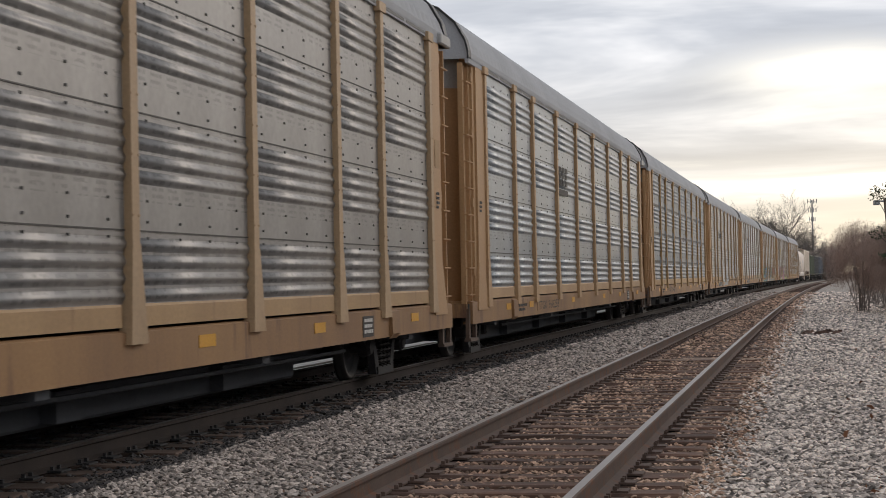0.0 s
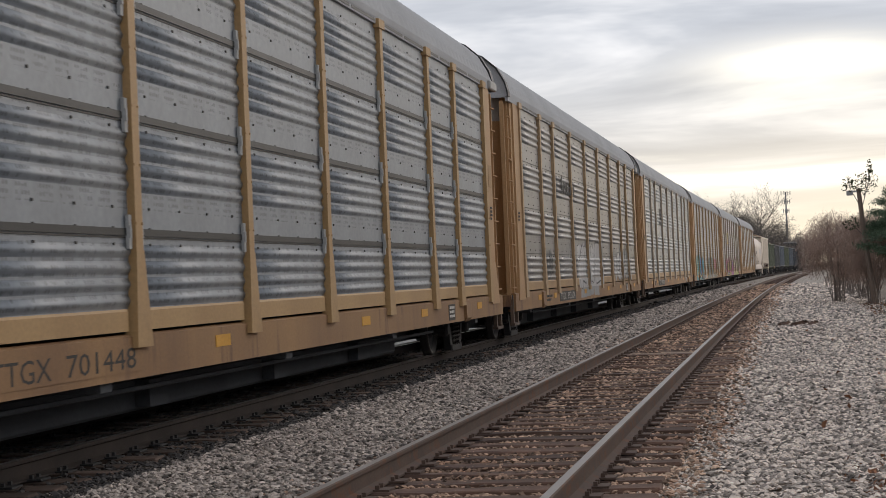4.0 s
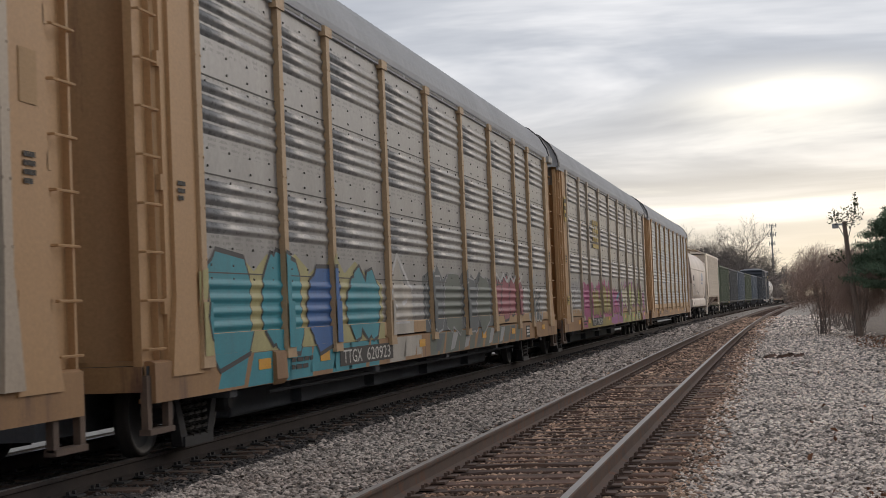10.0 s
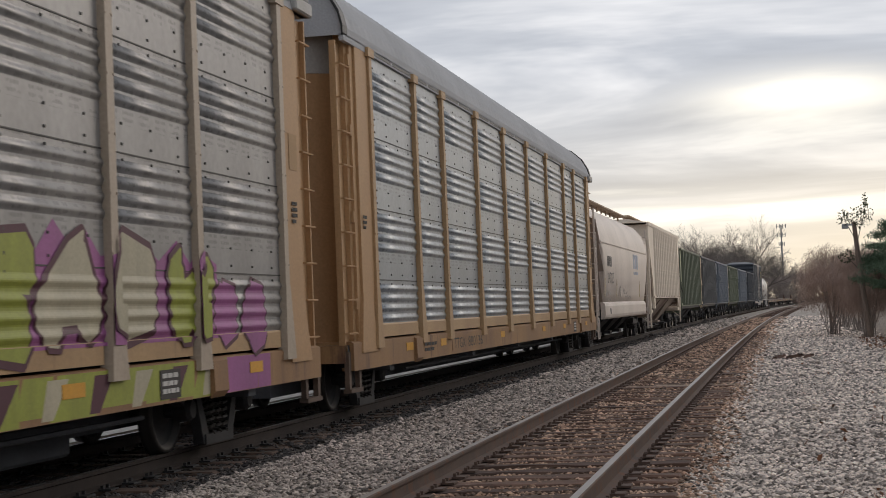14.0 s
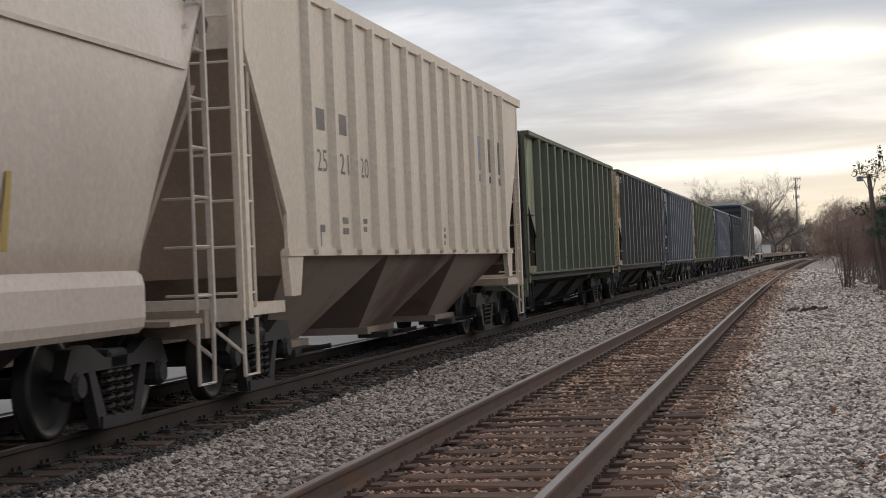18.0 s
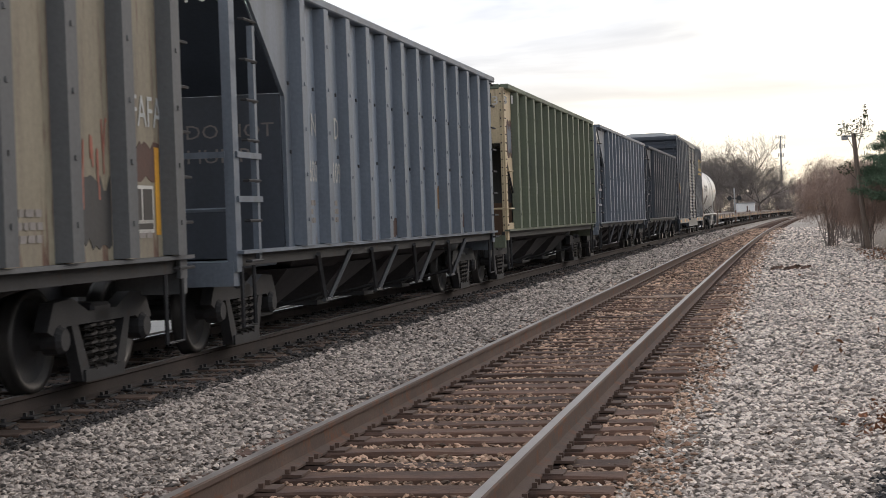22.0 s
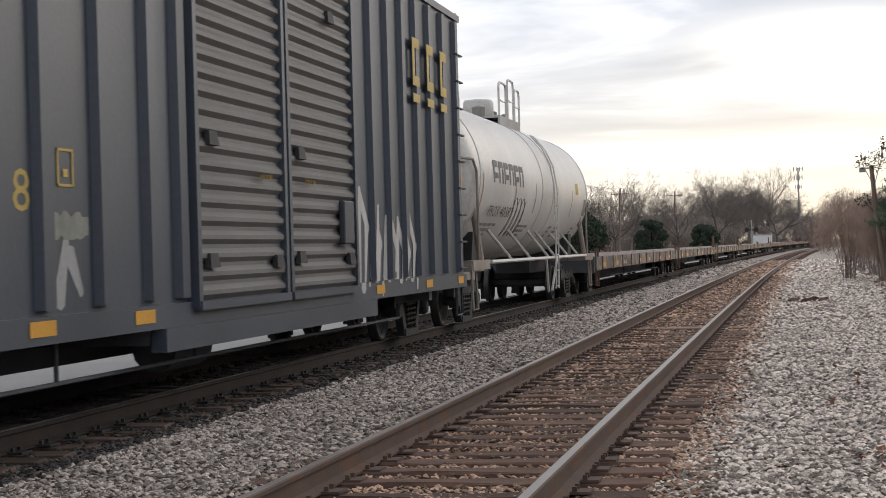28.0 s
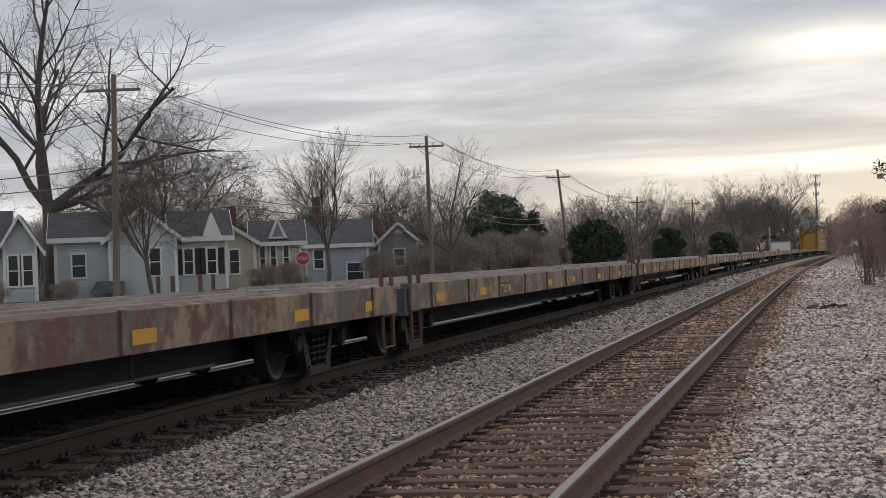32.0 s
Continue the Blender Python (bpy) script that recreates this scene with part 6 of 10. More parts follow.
    for s in (-1, 1):
        bright = light if s < 0 else (M[marks["back"]] if marks.get("back") else None)
        for q in (-1, 1):  # angle-section corner posts, riveted where they are clean
            bm = B()
            if s < 0 and open_end:
                box(bm, q * 1.4 - 0.05, q * 1.4 + 0.05, s * L - 0.12, s * L + 0.05, 1.0, 3.98)
            else:
                box(bm, q * 1.445 - 0.02, q * 1.445 + 0.02, min(s * (L + 0.05), s * (L - 0.13)), max(s * (L + 0.05), s * (L - 0.13)), 1.0, 3.98, 0.006)
                box(bm, min(q * 1.37, q * 1.424), max(q * 1.37, q * 1.424), min(s * (L + 0.01), s * (L + 0.05)), max(s * (L + 0.01), s * (L + 0.05)), 1.0, 3.98, 0.006)
            post = part("corner_post", bm, bright or rib_paint, car)
            if bright and q > 0:
                bm = B()
                for z in np.arange(1.3, 3.95, 0.16):
                    for w in (-0.09, 0.0):
                        box(bm, 1.464, 1.474, s * L + s * w - 0.012, s * L + s * w + 0.012, z - 0.012, z + 0.012)
                    box(bm, 1.385, 1.409, s * (L + 0.055) - 0.006, s * (L + 0.055) + 0.006, z - 0.012, z + 0.012)
                tagged(part("rivets", bm, M["iron"], post), kind="stuff")
        bm = B()
        box(bm, -1.42, 1.42, s * (L + 0.05) - 0.1, s * (L + 0.05) + 0.1, 0.86, 1.1)
        part("end_sill", bm, rib_paint, car)
        bm = B()
        tube(bm, [(-1.4, s * (L + 0.075), 1.62), (1.4, s * (L + 0.075), 1.62)], 0.02, 6)
        part("end_rail", bm, bright or rib_paint, car)
    for s in (-1, 1):
        for q in (-1, 1):
            # side rungs and the end ladder
            if q > 0 and s < 0 and not open_end:
                for z in (1.62, 2.36):
                    bm = B()
                    tube(bm, [(1.44, -L - 0.02, z), (1.51, -L, z), (1.51, -L + 0.52, z), (1.44, -L + 0.54, z)], 0.018, 5)
                    part("grab_iron", bm, light or M["iron"], car)
            elif q > 0:
                ladder(car, 1.50, s * (L - 0.4), s * (L - 0.02), 1.0, 3.9, M[marks["back"]] if s > 0 and marks.get("back") else M["iron"], stiles=False, step=0.40)
        far = s < 0 and open_end
        if s > 0 or not light:
            ladder(car, s * (L + 0.1), -1.38 if far else 0.95, -0.95 if far else 1.38, 0.95, 3.85, M["iron"], step=0.40, axis="x")
        for q in (-1, 1):
            bm = B()
            tube(bm, [(q * 1.44, s * (L - 0.05), 1.05), (q * 1.44, s * (L - 0.05), 0.45), (q * 1.44, s * (L - 0.45), 0.45), (q * 1.44, s * (L - 0.45), 1.05)], 0.022, 5)
            part("sill_step", bm, M["iron"], car)
    # the trough under the floor, and the chutes that open below it
    bm = B()
    hexa(bm, [(-0.95, -L + 3.3, 0.90), (0.95, -L + 3.3, 0.90), (0.95, L - 3.3, 0.90), (-0.95, L - 3.3, 0.90), (-1.3, -L + 2.4, 1.1), (1.3, -L + 2.4, 1.1), (1.3, L - 2.4, 1.1), (-1.3, L - 2.4, 1.1)])
    part("trough", bm, M["outlet"], car)
    n, top_l, low_l, low_x = (4, 0.85, 0.24, 0.5) if braces else (3, 1.1, 0.5, 0.6)
    for k in range(n):
        y = (-L + 3.6 + k * (2 * L - 7.2) / 3) if braces else (k - 1) * 3.35
        bm = B()
        hexa(bm, [(-low_x, y - low_l, 0.40), (low_x, y - low_l, 0.40), (low_x, y + low_l, 0.40), (-low_x, y + low_l, 0.40), (-1.1, y - top_l, 0.94), (1.1, y - top_l, 0.94), (1.1, y + top_l, 0.94), (-1.1, y + top_l, 0.94)])
        chute = part("outlet_chute", bm, M["outlet"], car)
        bm = B()
        box(bm, -low_x - 0.06, low_x + 0.06, y - low_l - 0.05, y + low_l + 0.05, 0.36, 0.42)
        tube(bm, [(low_x, y + 0.1, 0.42), (low_x + 0.3, y + 0.1, 0.5), (1.3, y + 0.16, 0.62)], 0.025, 5)
        part("gate", bm, M["iron"], chute)
    if braces:
        for k in range(4):
            bm = B()
            y = -L + 3.6 + k * (2 * L - 7.2) / 3
            for a in (-0.75, 0.75):
                tube(bm, [(1.45, y + a, 1.1), (1.34, y + a * 0.12, 0.55)], 0.032, 5)
            tube(bm, [(1.34, y - 0.16, 0.54), (1.34, y + 0.16, 0.54)], 0.03, 5)
            part("gate_brace", bm, M["brace"], car)
        bm = B()  # bolt heads beside each rib
        for y in at:
            for a, z in ((-rib_w - 0.09, 3.0), (rib_w + 0.09, 3.0), (-rib_w - 0.07, 2.2 + 0.05 * math.sin(9 * y)), (rib_w + 0.05, 1.62)):
                box(bm, 1.44, 1.452, y + a - 0.022, y + a + 0.022, z - 0.02, z + 0.02)
        tagged(part("bolts", bm, M["iron"], car), kind="stuff")
    bm = B()
    box(bm, -0.3, 0.3, -L - 0.3, L + 0.3, 0.72, 1.05)
    part("centre_sill", bm, M["under"], car)
    x = 1.443
    # lettering split over two bays, each on its own dark field
    i0 = marks["bay"]
    two = [(at[i0] + rib_w + 0.05, at[i0 + 1] - rib_w - 0.05), (at[i0 + 1] + rib_w + 0.05, at[i0 + 2] - rib_w - 0.05)]
    rnd = random.Random(seed)
    for k, (y0, y1) in enumerate(two):
        if marks.get("fields"):
            patch(car, x, y0 - 0.04, y1 + 0.04, 2.34, 2.90, M["field_blue"], "mark_field")
            patch(car, x, y0 - 0.04, y1 + 0.04, 1.82, 2.27, M["field_black"], "number_field")
        if marks["mark"]:
            lettering(car, marks["mark"][k], 0.38, x + 0.008, y0 + 0.16 if marks.get("fields") else y1 - (y1 - y0) * 0.32, 2.46, M["stencil_white"], "reporting_mark", width=(y1 - y0) * (0.62 if marks.get("fields") else 0.3))
        lettering(car, number[:3] if k == 0 else number[3:], 0.36, x + 0.008, y0 + 0.12 if marks.get("fields") else y1 - (y1 - y0) * 0.52, 1.93, M["stencil_white"], "car_number", width=(y1 - y0) * (0.84 if marks.get("fields") else 0.5))
        bars(car, x + 0.004, y0 + 0.05, 1.72, (y1 - y0) * 0.75, 0.3, 3, M["stencil_grey"], "weight_stencil", seed=50 + k + seed)
    for i, q in enumerate((nr - 4, nr - 2, nr - 6)):
        bars(car, x, at[q] + 0.28, 1.62, 0.5, 0.28, 3, M["stencil_grey"], "weight_stencil", seed=60 + i + seed)
    for i in marks.get("stencils", ()):
        bars(car, x + 0.001, at[i] + rib_w + 0.1, 2.62, pitch * 0.5, 0.5, 5, M["stencil_white"], "weight_stencil", seed=80 + i)
    q = at[marks.get("plate", nr - 4)] + rib_w + 0.12
    patch(car, x, q, q + 0.5, 1.42, 1.82, M["stencil_white"], "data_plate")
    patch(car, x + 0.0035, q + 0.03, q + 0.22, 1.53, 1.79, M["stencil_black"], "data_panel")
    patch(car, x + 0.0035, q + 0.26, q + 0.47, 1.53, 1.79, M["stencil_black"], "data_panel")
    patch(car, x + 0.0035, q + 0.03, q + 0.47, 1.45, 1.50, M["stencil_black"], "data_panel")
    for i in marks.get("far_tabs", ()):
        patch(car, x, at[i + 1] - rib_w - 0.14, at[i + 1] - rib_w - 0.04, 1.4, 2.15, M["yellow"], "reflector")
    for i in marks.get("tabs", ()):
        patch(car, x, at[i] + rib_w + 0.1, at[i] + rib_w + 0.2, 1.4, 2.05, M["yellow"], "reflector")
    for i in marks.get("low_tabs", ()):
        patch(car, x, at[i] + rib_w + 0.1, at[i] + rib_w + 0.45, 1.26, 1.42, M["yellow"], "reflector")
    for i, z0, z1, key in marks.get("patches", ()):
        y0, y1 = at[i] + rib_w, at[i + 1] - rib_w
        blotch(car, x - 0.0015 * (i % 2), y0 + 0.02, y1 - 0.02, z0, z1, M[key], seed * 7 + i)
    for i, z0, h, n in marks.get("scrawls", ()):
        scrawl(car, x + 0.002, at[i] + rib_w + 0.05, z0, pitch * 0.66, h, M[marks.get("ink", "spray_white")], seed * 11 + i, n)
    for i, z0, h, n in marks.get("red_scrawls", ()):
        scrawl(car, x + 0.003, at[i] + rib_w + 0.2, z0, pitch * 0.52, h, M["spray_red"], seed * 13 + i, n)
    if marks.get("tag"):
        i, z0, word = marks["tag"]
        lettering(car, word, 0.38, x + 0.004, at[i] + rib_w + 0.17, z0, M["spray_white"], "graffiti_tag", width=pitch * 0.62)
    if marks.get("end_text"):
        for k, line in enumerate(marks["end_text"]):
            end_text(car, line, 0.22, 0.3, at[0] - 0.404 if open_end else -L - 0.15, 2.42 - 0.27 * k, M["stencil_dim"], width=1.0 if k == 0 else 0.72)
    if light:  # number board and stencils on the clean end sheet
        bm = B()
        box(bm, 0.2, 1.22, -L - 0.036, -L - 0.03, 3.6, 3.88)
        part("number_field", bm, M["field_black"], car)
        end_text(car, number, 0.24, 0.71, -L - 0.041, 3.65, M["stencil_white"], width=0.92)
        for k in range(5):
            bm = B()
            box(bm, 0.3, 0.3 + 0.75 - 0.11 * (k * 3 % 4), -L - 0.034, -L - 0.03, 3.44 - 0.11 * k, 3.49 - 0.11 * k)
            part("stencil_bar", bm, M["faded_stencil"], car)
        rnd2 = random.Random(seed + 90)
        edge = [(-1.2 + 0.2 * k, 2.97 + rnd2.uniform(0.0, 0.1) + 0.12 * (k % 5 == 3)) for k in range(13)]  # soot and rust over the lower edge
        for nm, low, depth, m in (("rust_stain", 0.0, 0.033, "patch_rust"), ("soot_stain", -0.05, 0.036, "soot")):
            bm = B()
            prism(bm, [(-1.2, 2.908)] + [(1.2, 2.908)] + [(u, max(2.915, w + low)) for u, w in edge[::-1]], -L - depth, -L - 0.03)
            bmesh.ops.recalc_face_normals(bm, faces=bm.faces[:])
            part(nm, bm, M[m], car)
        for k in range(7):
            u, w = rnd2.uniform(-0.9, 1.2), rnd2.uniform(2.98, 3.55)
            r = rnd2.uniform(0.02, 0.06)
            bm = B()
            prism(bm, [(u + r * rnd2.uniform(0.6, 1.1) * math.cos(a * 0.785), w + r * (1.5 if a > 4 else 0.8) * rnd2.uniform(0.7, 1.2) * math.sin(a * 0.785)) for a in range(8)], -L - 0.0335, -L - 0.03)
            bmesh.ops.recalc_face_normals(bm, faces=bm.faces[:])
            part("rust_spot", bm, M["patch_rust"], car)
        wide = at[0] - rib_w + L
        blotch(car, x - 0.002, -L + 0.34 * wide, -L + 0.97 * wide, 2.62, 3.4, M["patch_rust"] if seed == 4 else M["patch_ochre"], 500 + seed, "rust_stain")
        if seed == 4:
            blotch(car, x + 0.002, -L + 0.42 * wide, -L + 0.9 * wide, 2.72, 3.28, M["patch_blue"], 520)
    else:
        end_text(car, number[-3:], 0.24, 0.92, -L - 0.07 if open_end else -L - 0.036, 3.68, M["stencil_white"], width=0.42)
    if marks.get("shield"):
        c = at[8] + pitch / 2
        patch(car, x, c - 0.2, c + 0.22, 2.82, 3.36, M["faded_red"], "emblem_plate")
        for k in range(3):
            z = 2.84 + 0.15 * k
            bm = B()
            hexa(bm, [(1.446, c - 0.2, z), (1.451, c - 0.2, z), (1.451, c + 0.22, z + 0.16), (1.446, c + 0.22, z + 0.16), (1.446, c - 0.2, z + 0.05), (1.451, c - 0.2, z + 0.05), (1.451, c + 0.22, z + 0.21), (1.446, c + 0.22, z + 0.21)])
            part("emblem_band", bm, paint, car)
    for piece in car.children:
        piece.location.y -= lead
    running_gear(car, length / 2, 1.95)
    return car


M["faded_red"] = material("faded_red_paint", (0.26, 0.115, 0.08), (0.16, 0.10, 0.065), rough=0.75, scale=3, grain=30)
M["faded_stencil"] = material("faded_brown_stencil", (0.30, 0.21, 0.12), (0.40, 0.31, 0.19), rough=0.75, scale=4)
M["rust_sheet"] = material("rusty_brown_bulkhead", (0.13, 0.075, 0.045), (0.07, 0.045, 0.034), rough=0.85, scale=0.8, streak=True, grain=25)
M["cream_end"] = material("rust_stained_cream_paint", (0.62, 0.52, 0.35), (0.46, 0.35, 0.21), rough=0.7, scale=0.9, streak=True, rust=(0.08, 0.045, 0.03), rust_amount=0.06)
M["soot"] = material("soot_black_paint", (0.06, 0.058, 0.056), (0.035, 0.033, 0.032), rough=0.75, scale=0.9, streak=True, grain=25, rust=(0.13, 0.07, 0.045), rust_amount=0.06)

join_train(curved_hopper(), 18.3, "smooth-sided dirty white covered hopper car with faded markings", "hopper car")
join_train(ribbed_hopper(), 17.4, "cream covered hopper car with vertical ribs and brown slope sheets", "hopper car")
M["outlet"] = material("rust_tinged_black_chute", (0.088, 0.083, 0.085), (0.052, 0.05, 0.053), rough=0.95, scale=1.2, grain=25, rust=(0.07, 0.045, 0.035), rust_amount=-0.03)
M["outlet"].node_tree.nodes["Principled BSDF"].inputs["Specular IOR Level"].default_value = 0.12
M["field_black"] = material("sooty_black_field", (0.045, 0.046, 0.05), (0.03, 0.03, 0.032), rough=0.7, scale=2, grain=30)
M["brace"] = material("dusty_grey_brace", (0.09, 0.094, 0.1), (0.05, 0.05, 0.053), rough=0.75, scale=2, grain=30)
M["field_blue"] = material("dark_blue_grey_field", (0.06, 0.068, 0.08), (0.045, 0.05, 0.06), rough=0.7, scale=2, grain=30)
M["patch_blue"] = material("slate_blue_overpaint", (0.14, 0.165, 0.20), (0.10, 0.115, 0.14), rough=0.7, scale=2, grain=30)
M["patch_mint"] = material("mint_green_overpaint", (0.24, 0.4, 0.28), (0.18, 0.29, 0.205), rough=0.7, scale=2, grain=30)
M["patch_rust"] = material("brown_rust_bloom", (0.12, 0.062, 0.045), (0.07, 0.042, 0.034), rough=0.85, scale=2, grain=30)
M["patch_ochre"] = material("ochre_rust_bloom", (0.24, 0.14, 0.06), (0.17, 0.10, 0.05), rough=0.85, scale=2, grain=30)
M["patch_pale"] = material("pale_scuffed_paint", (0.30, 0.31, 0.27), (0.18, 0.19, 0.16), rough=0.8, scale=3, grain=30)
M["spray_white"] = material("white_spray_paint", (0.5, 0.51, 0.5), (0.35, 0.36, 0.35), rough=0.8, scale=3)
M["spray_red"] = material("faded_red_spray_paint", (0.36, 0.13, 0.09), (0.26, 0.10, 0.07), rough=0.8, scale=3)
M["green"] = material("faded_green_sheet", (0.31, 0.355, 0.21), (0.14, 0.152, 0.105), rough=0.7, scale=2.4, stain=0.42, streak=True, grain=25, per_object=0.28, rust=(0.105, 0.052, 0.036), rust_amount=0.10)
# ribs take a darker tone than the sheets between them
M["green_rib"] = material("dark_green_rib", (0.165, 0.19, 0.125), (0.085, 0.096, 0.075), rough=0.75, scale=2.4, streak=True, grain=25, rust=(0.09, 0.048, 0.035), rust_amount=0.03)
M["brown_green"] = material("rust_browned_sheet", (0.31, 0.275, 0.195), (0.135, 0.112, 0.085), rough=0.75, scale=2.4, stain=0.42, streak=True, grain=25, per_object=0.3, rust=(0.11, 0.056, 0.038), rust_amount=0.11)
M["brown_rib"] = material("dark_grey_rib", (0.14, 0.142, 0.142), (0.076, 0.08, 0.084), rough=0.75, scale=1.0, streak=True, grain=25)
M["olive"] = material("bright_olive_sheet", (0.33, 0.375, 0.19), (0.15, 0.162, 0.092), rough=0.7, scale=2.4, stain=0.42, streak=True, grain=25, per_object=0.25, rust=(0.105, 0.055, 0.038), rust_amount=0.085)
M["grey_sheet"] = material("faded_blue_grey_sheet", (0.248, 0.292, 0.347), (0.121, 0.143, 0.174), rough=0.6, scale=2.4, stain=0.42, streak=True, grain=25, per_object=0.15, rust=(0.15, 0.09, 0.06), rust_amount=0.03)
M["grey_rib"] = material("dark_blue_grey_rib", (0.165, 0.195, 0.235), (0.09, 0.107, 0.13), rough=0.6, scale=2.4, streak=True, grain=25)
M["soot_sheet"] = material("soot_streaked_sheet", (0.255, 0.205, 0.155), (0.1, 0.088, 0.078), rough=0.7, scale=2.4, stain=0.42, streak=True, grain=25, per_object=0.3, rust=(0.16, 0.09, 0.055), rust_amount=0.05)
M["soot_rib"] = material("soot_black_rib", (0.056, 0.067, 0.083), (0.036, 0.043, 0.053), rough=0.7, scale=0.9, streak=True, grain=25)
GREEN_RIBS, GREY_RIBS = (-6.5, 1.12, 13), (-5.58, 1.01, 13)
join_train(open_hopper(M["green"], 16.8, GREEN_RIBS, M["navy"], "922506", {"bay": 1, "front": "green", "back": "cream_end", "mark": ("FU", "RX"), "fields": True, "tabs": (10,), "shield": True, "patches": [(2, 1.25, 1.78, "patch_blue"), (3, 1.72, 2.1, "field_blue"), (3, 1.3, 1.7, "patch_pale"), (5, 1.25, 1.6, "field_blue"), (11, 1.3, 1.7, "patch_pale")], "scrawls": [(3, 1.35, 0.45, 3), (4, 1.6, 0.5, 2), (6, 1.5, 0.6, 2), (10, 1.4, 0.5, 2)]}, seed=1, rib_paint=M["green_rib"]), 16.8, "dirty green open hopper car with rust streaks and ribs", "hopper car")
join_train(open_hopper(M["brown_green"], 16.6, GREEN_RIBS, M["cream_end"], "922292", {"bay": 1, "front": "cream_end", "mark": ("FU", "RX"), "fields": True, "far_tabs": (11,), "plate": 11, "tag": (11, 2.32, "FAFA"), "red_scrawls": [(10, 1.5, 0.95, 4)], "patches": [(0, 1.25, 1.6, "soot"), (3, 2.42, 2.75, "patch_mint"), (3, 1.85, 2.18, "patch_mint"), (10, 1.3, 1.9, "soot"), (2, 1.24, 1.5, "soot"), (4, 1.23, 1.62, "patch_rust"), (5, 1.23, 1.9, "patch_rust"), (7, 1.23, 1.75, "patch_rust"), (8, 2.9, 3.2, "patch_rust"), (11, 1.85, 2.2, "patch_rust")], "scrawls": [(0, 1.3, 0.75, 3), (4, 1.5, 0.5, 3), (5, 1.5, 0.45, 2), (6, 1.3, 0.8, 2)]}, light=M["cream_end"], seed=2, rib_paint=M["brown_rib"]), 16.6, "brown-green open hopper car with a stained cream end", "hopper car")
join_train(open_hopper(M["grey_sheet"], 16.6, GREY_RIBS, M["navy"], "600109", {"bay": 0, "mark": ("N", "D"), "low_tabs": (5, 8, 10), "patches": [(7, 1.6, 2.0, "patch_ochre"), (4, 1.23, 1.5, "patch_rust"), (9, 1.3, 1.55, "patch_rust")], "open_end": True, "end_text": ("DO NOT", "HUMP")}, rib_w=0.14, braces=True, seed=3, rib_paint=M["grey_rib"]), 16.6, "blue-grey open hopper car with narrow ribs and braced gates", "hopper car")
join_train(open_hopper(M["olive"], 16.4, (-6.52, 1.12, 13), M["cream_end"], "922381", {"bay": 1, "front": "cream_end", "mark": ("FU", "RX"), "fields": True, "tabs": (0, 3, 7), "shield": True, "patches": [(3, 2.05, 2.5, "field_blue"), (3, 1.6, 1.8, "field_blue"), (3, 2.55, 3.0, "patch_mint"), (9, 1.24, 2.0, "patch_rust"), (5, 1.24, 1.7, "soot"), (6, 1.24, 2.1, "patch_rust"), (10, 1.24, 1.6, "patch_ochre"), (4, 1.24, 1.4, "soot")], "scrawls": [(6, 1.4, 0.4, 2), (7, 1.4, 0.5, 2)]}, light=M["cream_end"], seed=4, rib_paint=M["green_rib"]), 16.4, "olive green open hopper car with a stained cream end", "hopper car")
join_train(open_hopper(M["grey_sheet"], 17.0, GREY_RIBS, M["navy"], "600031", {"bay": 0, "mark": ("N", "D"), "low_tabs": (3, 8), "patches": [(5, 1.23, 1.5, "patch_rust"), (10, 1.5, 1.9, "patch_rust")], "open_end": True, "end_text": ("DO NOT", "HUMP")}, rib_w=0.14, braces=True, seed=5, rib_paint=M["grey_rib"]), 17.0, "dull grey open hopper car with narrow vertical ribs", "hopper car")
join_train(open_hopper(M["soot_sheet"], 16.9, (-5.5, 1.01, 13), M["navy"], "600256", {"bay": 0, "mark": ("N", "D"), "low_tabs": (1, 4, 7, 10), "stencils": (6, 9), "patches": [(8, 1.24, 1.7, "soot"), (10, 1.24, 1.6, "soot")], "open_end": True, "end_text": ("DO NOT", "HUMP")}, rib_w=0.17, braces=True, seed=6, rib_paint=M["soot_rib"]), 16.9, "soot-black open hopper car with rusty ribs and orange tabs", "hopper car")


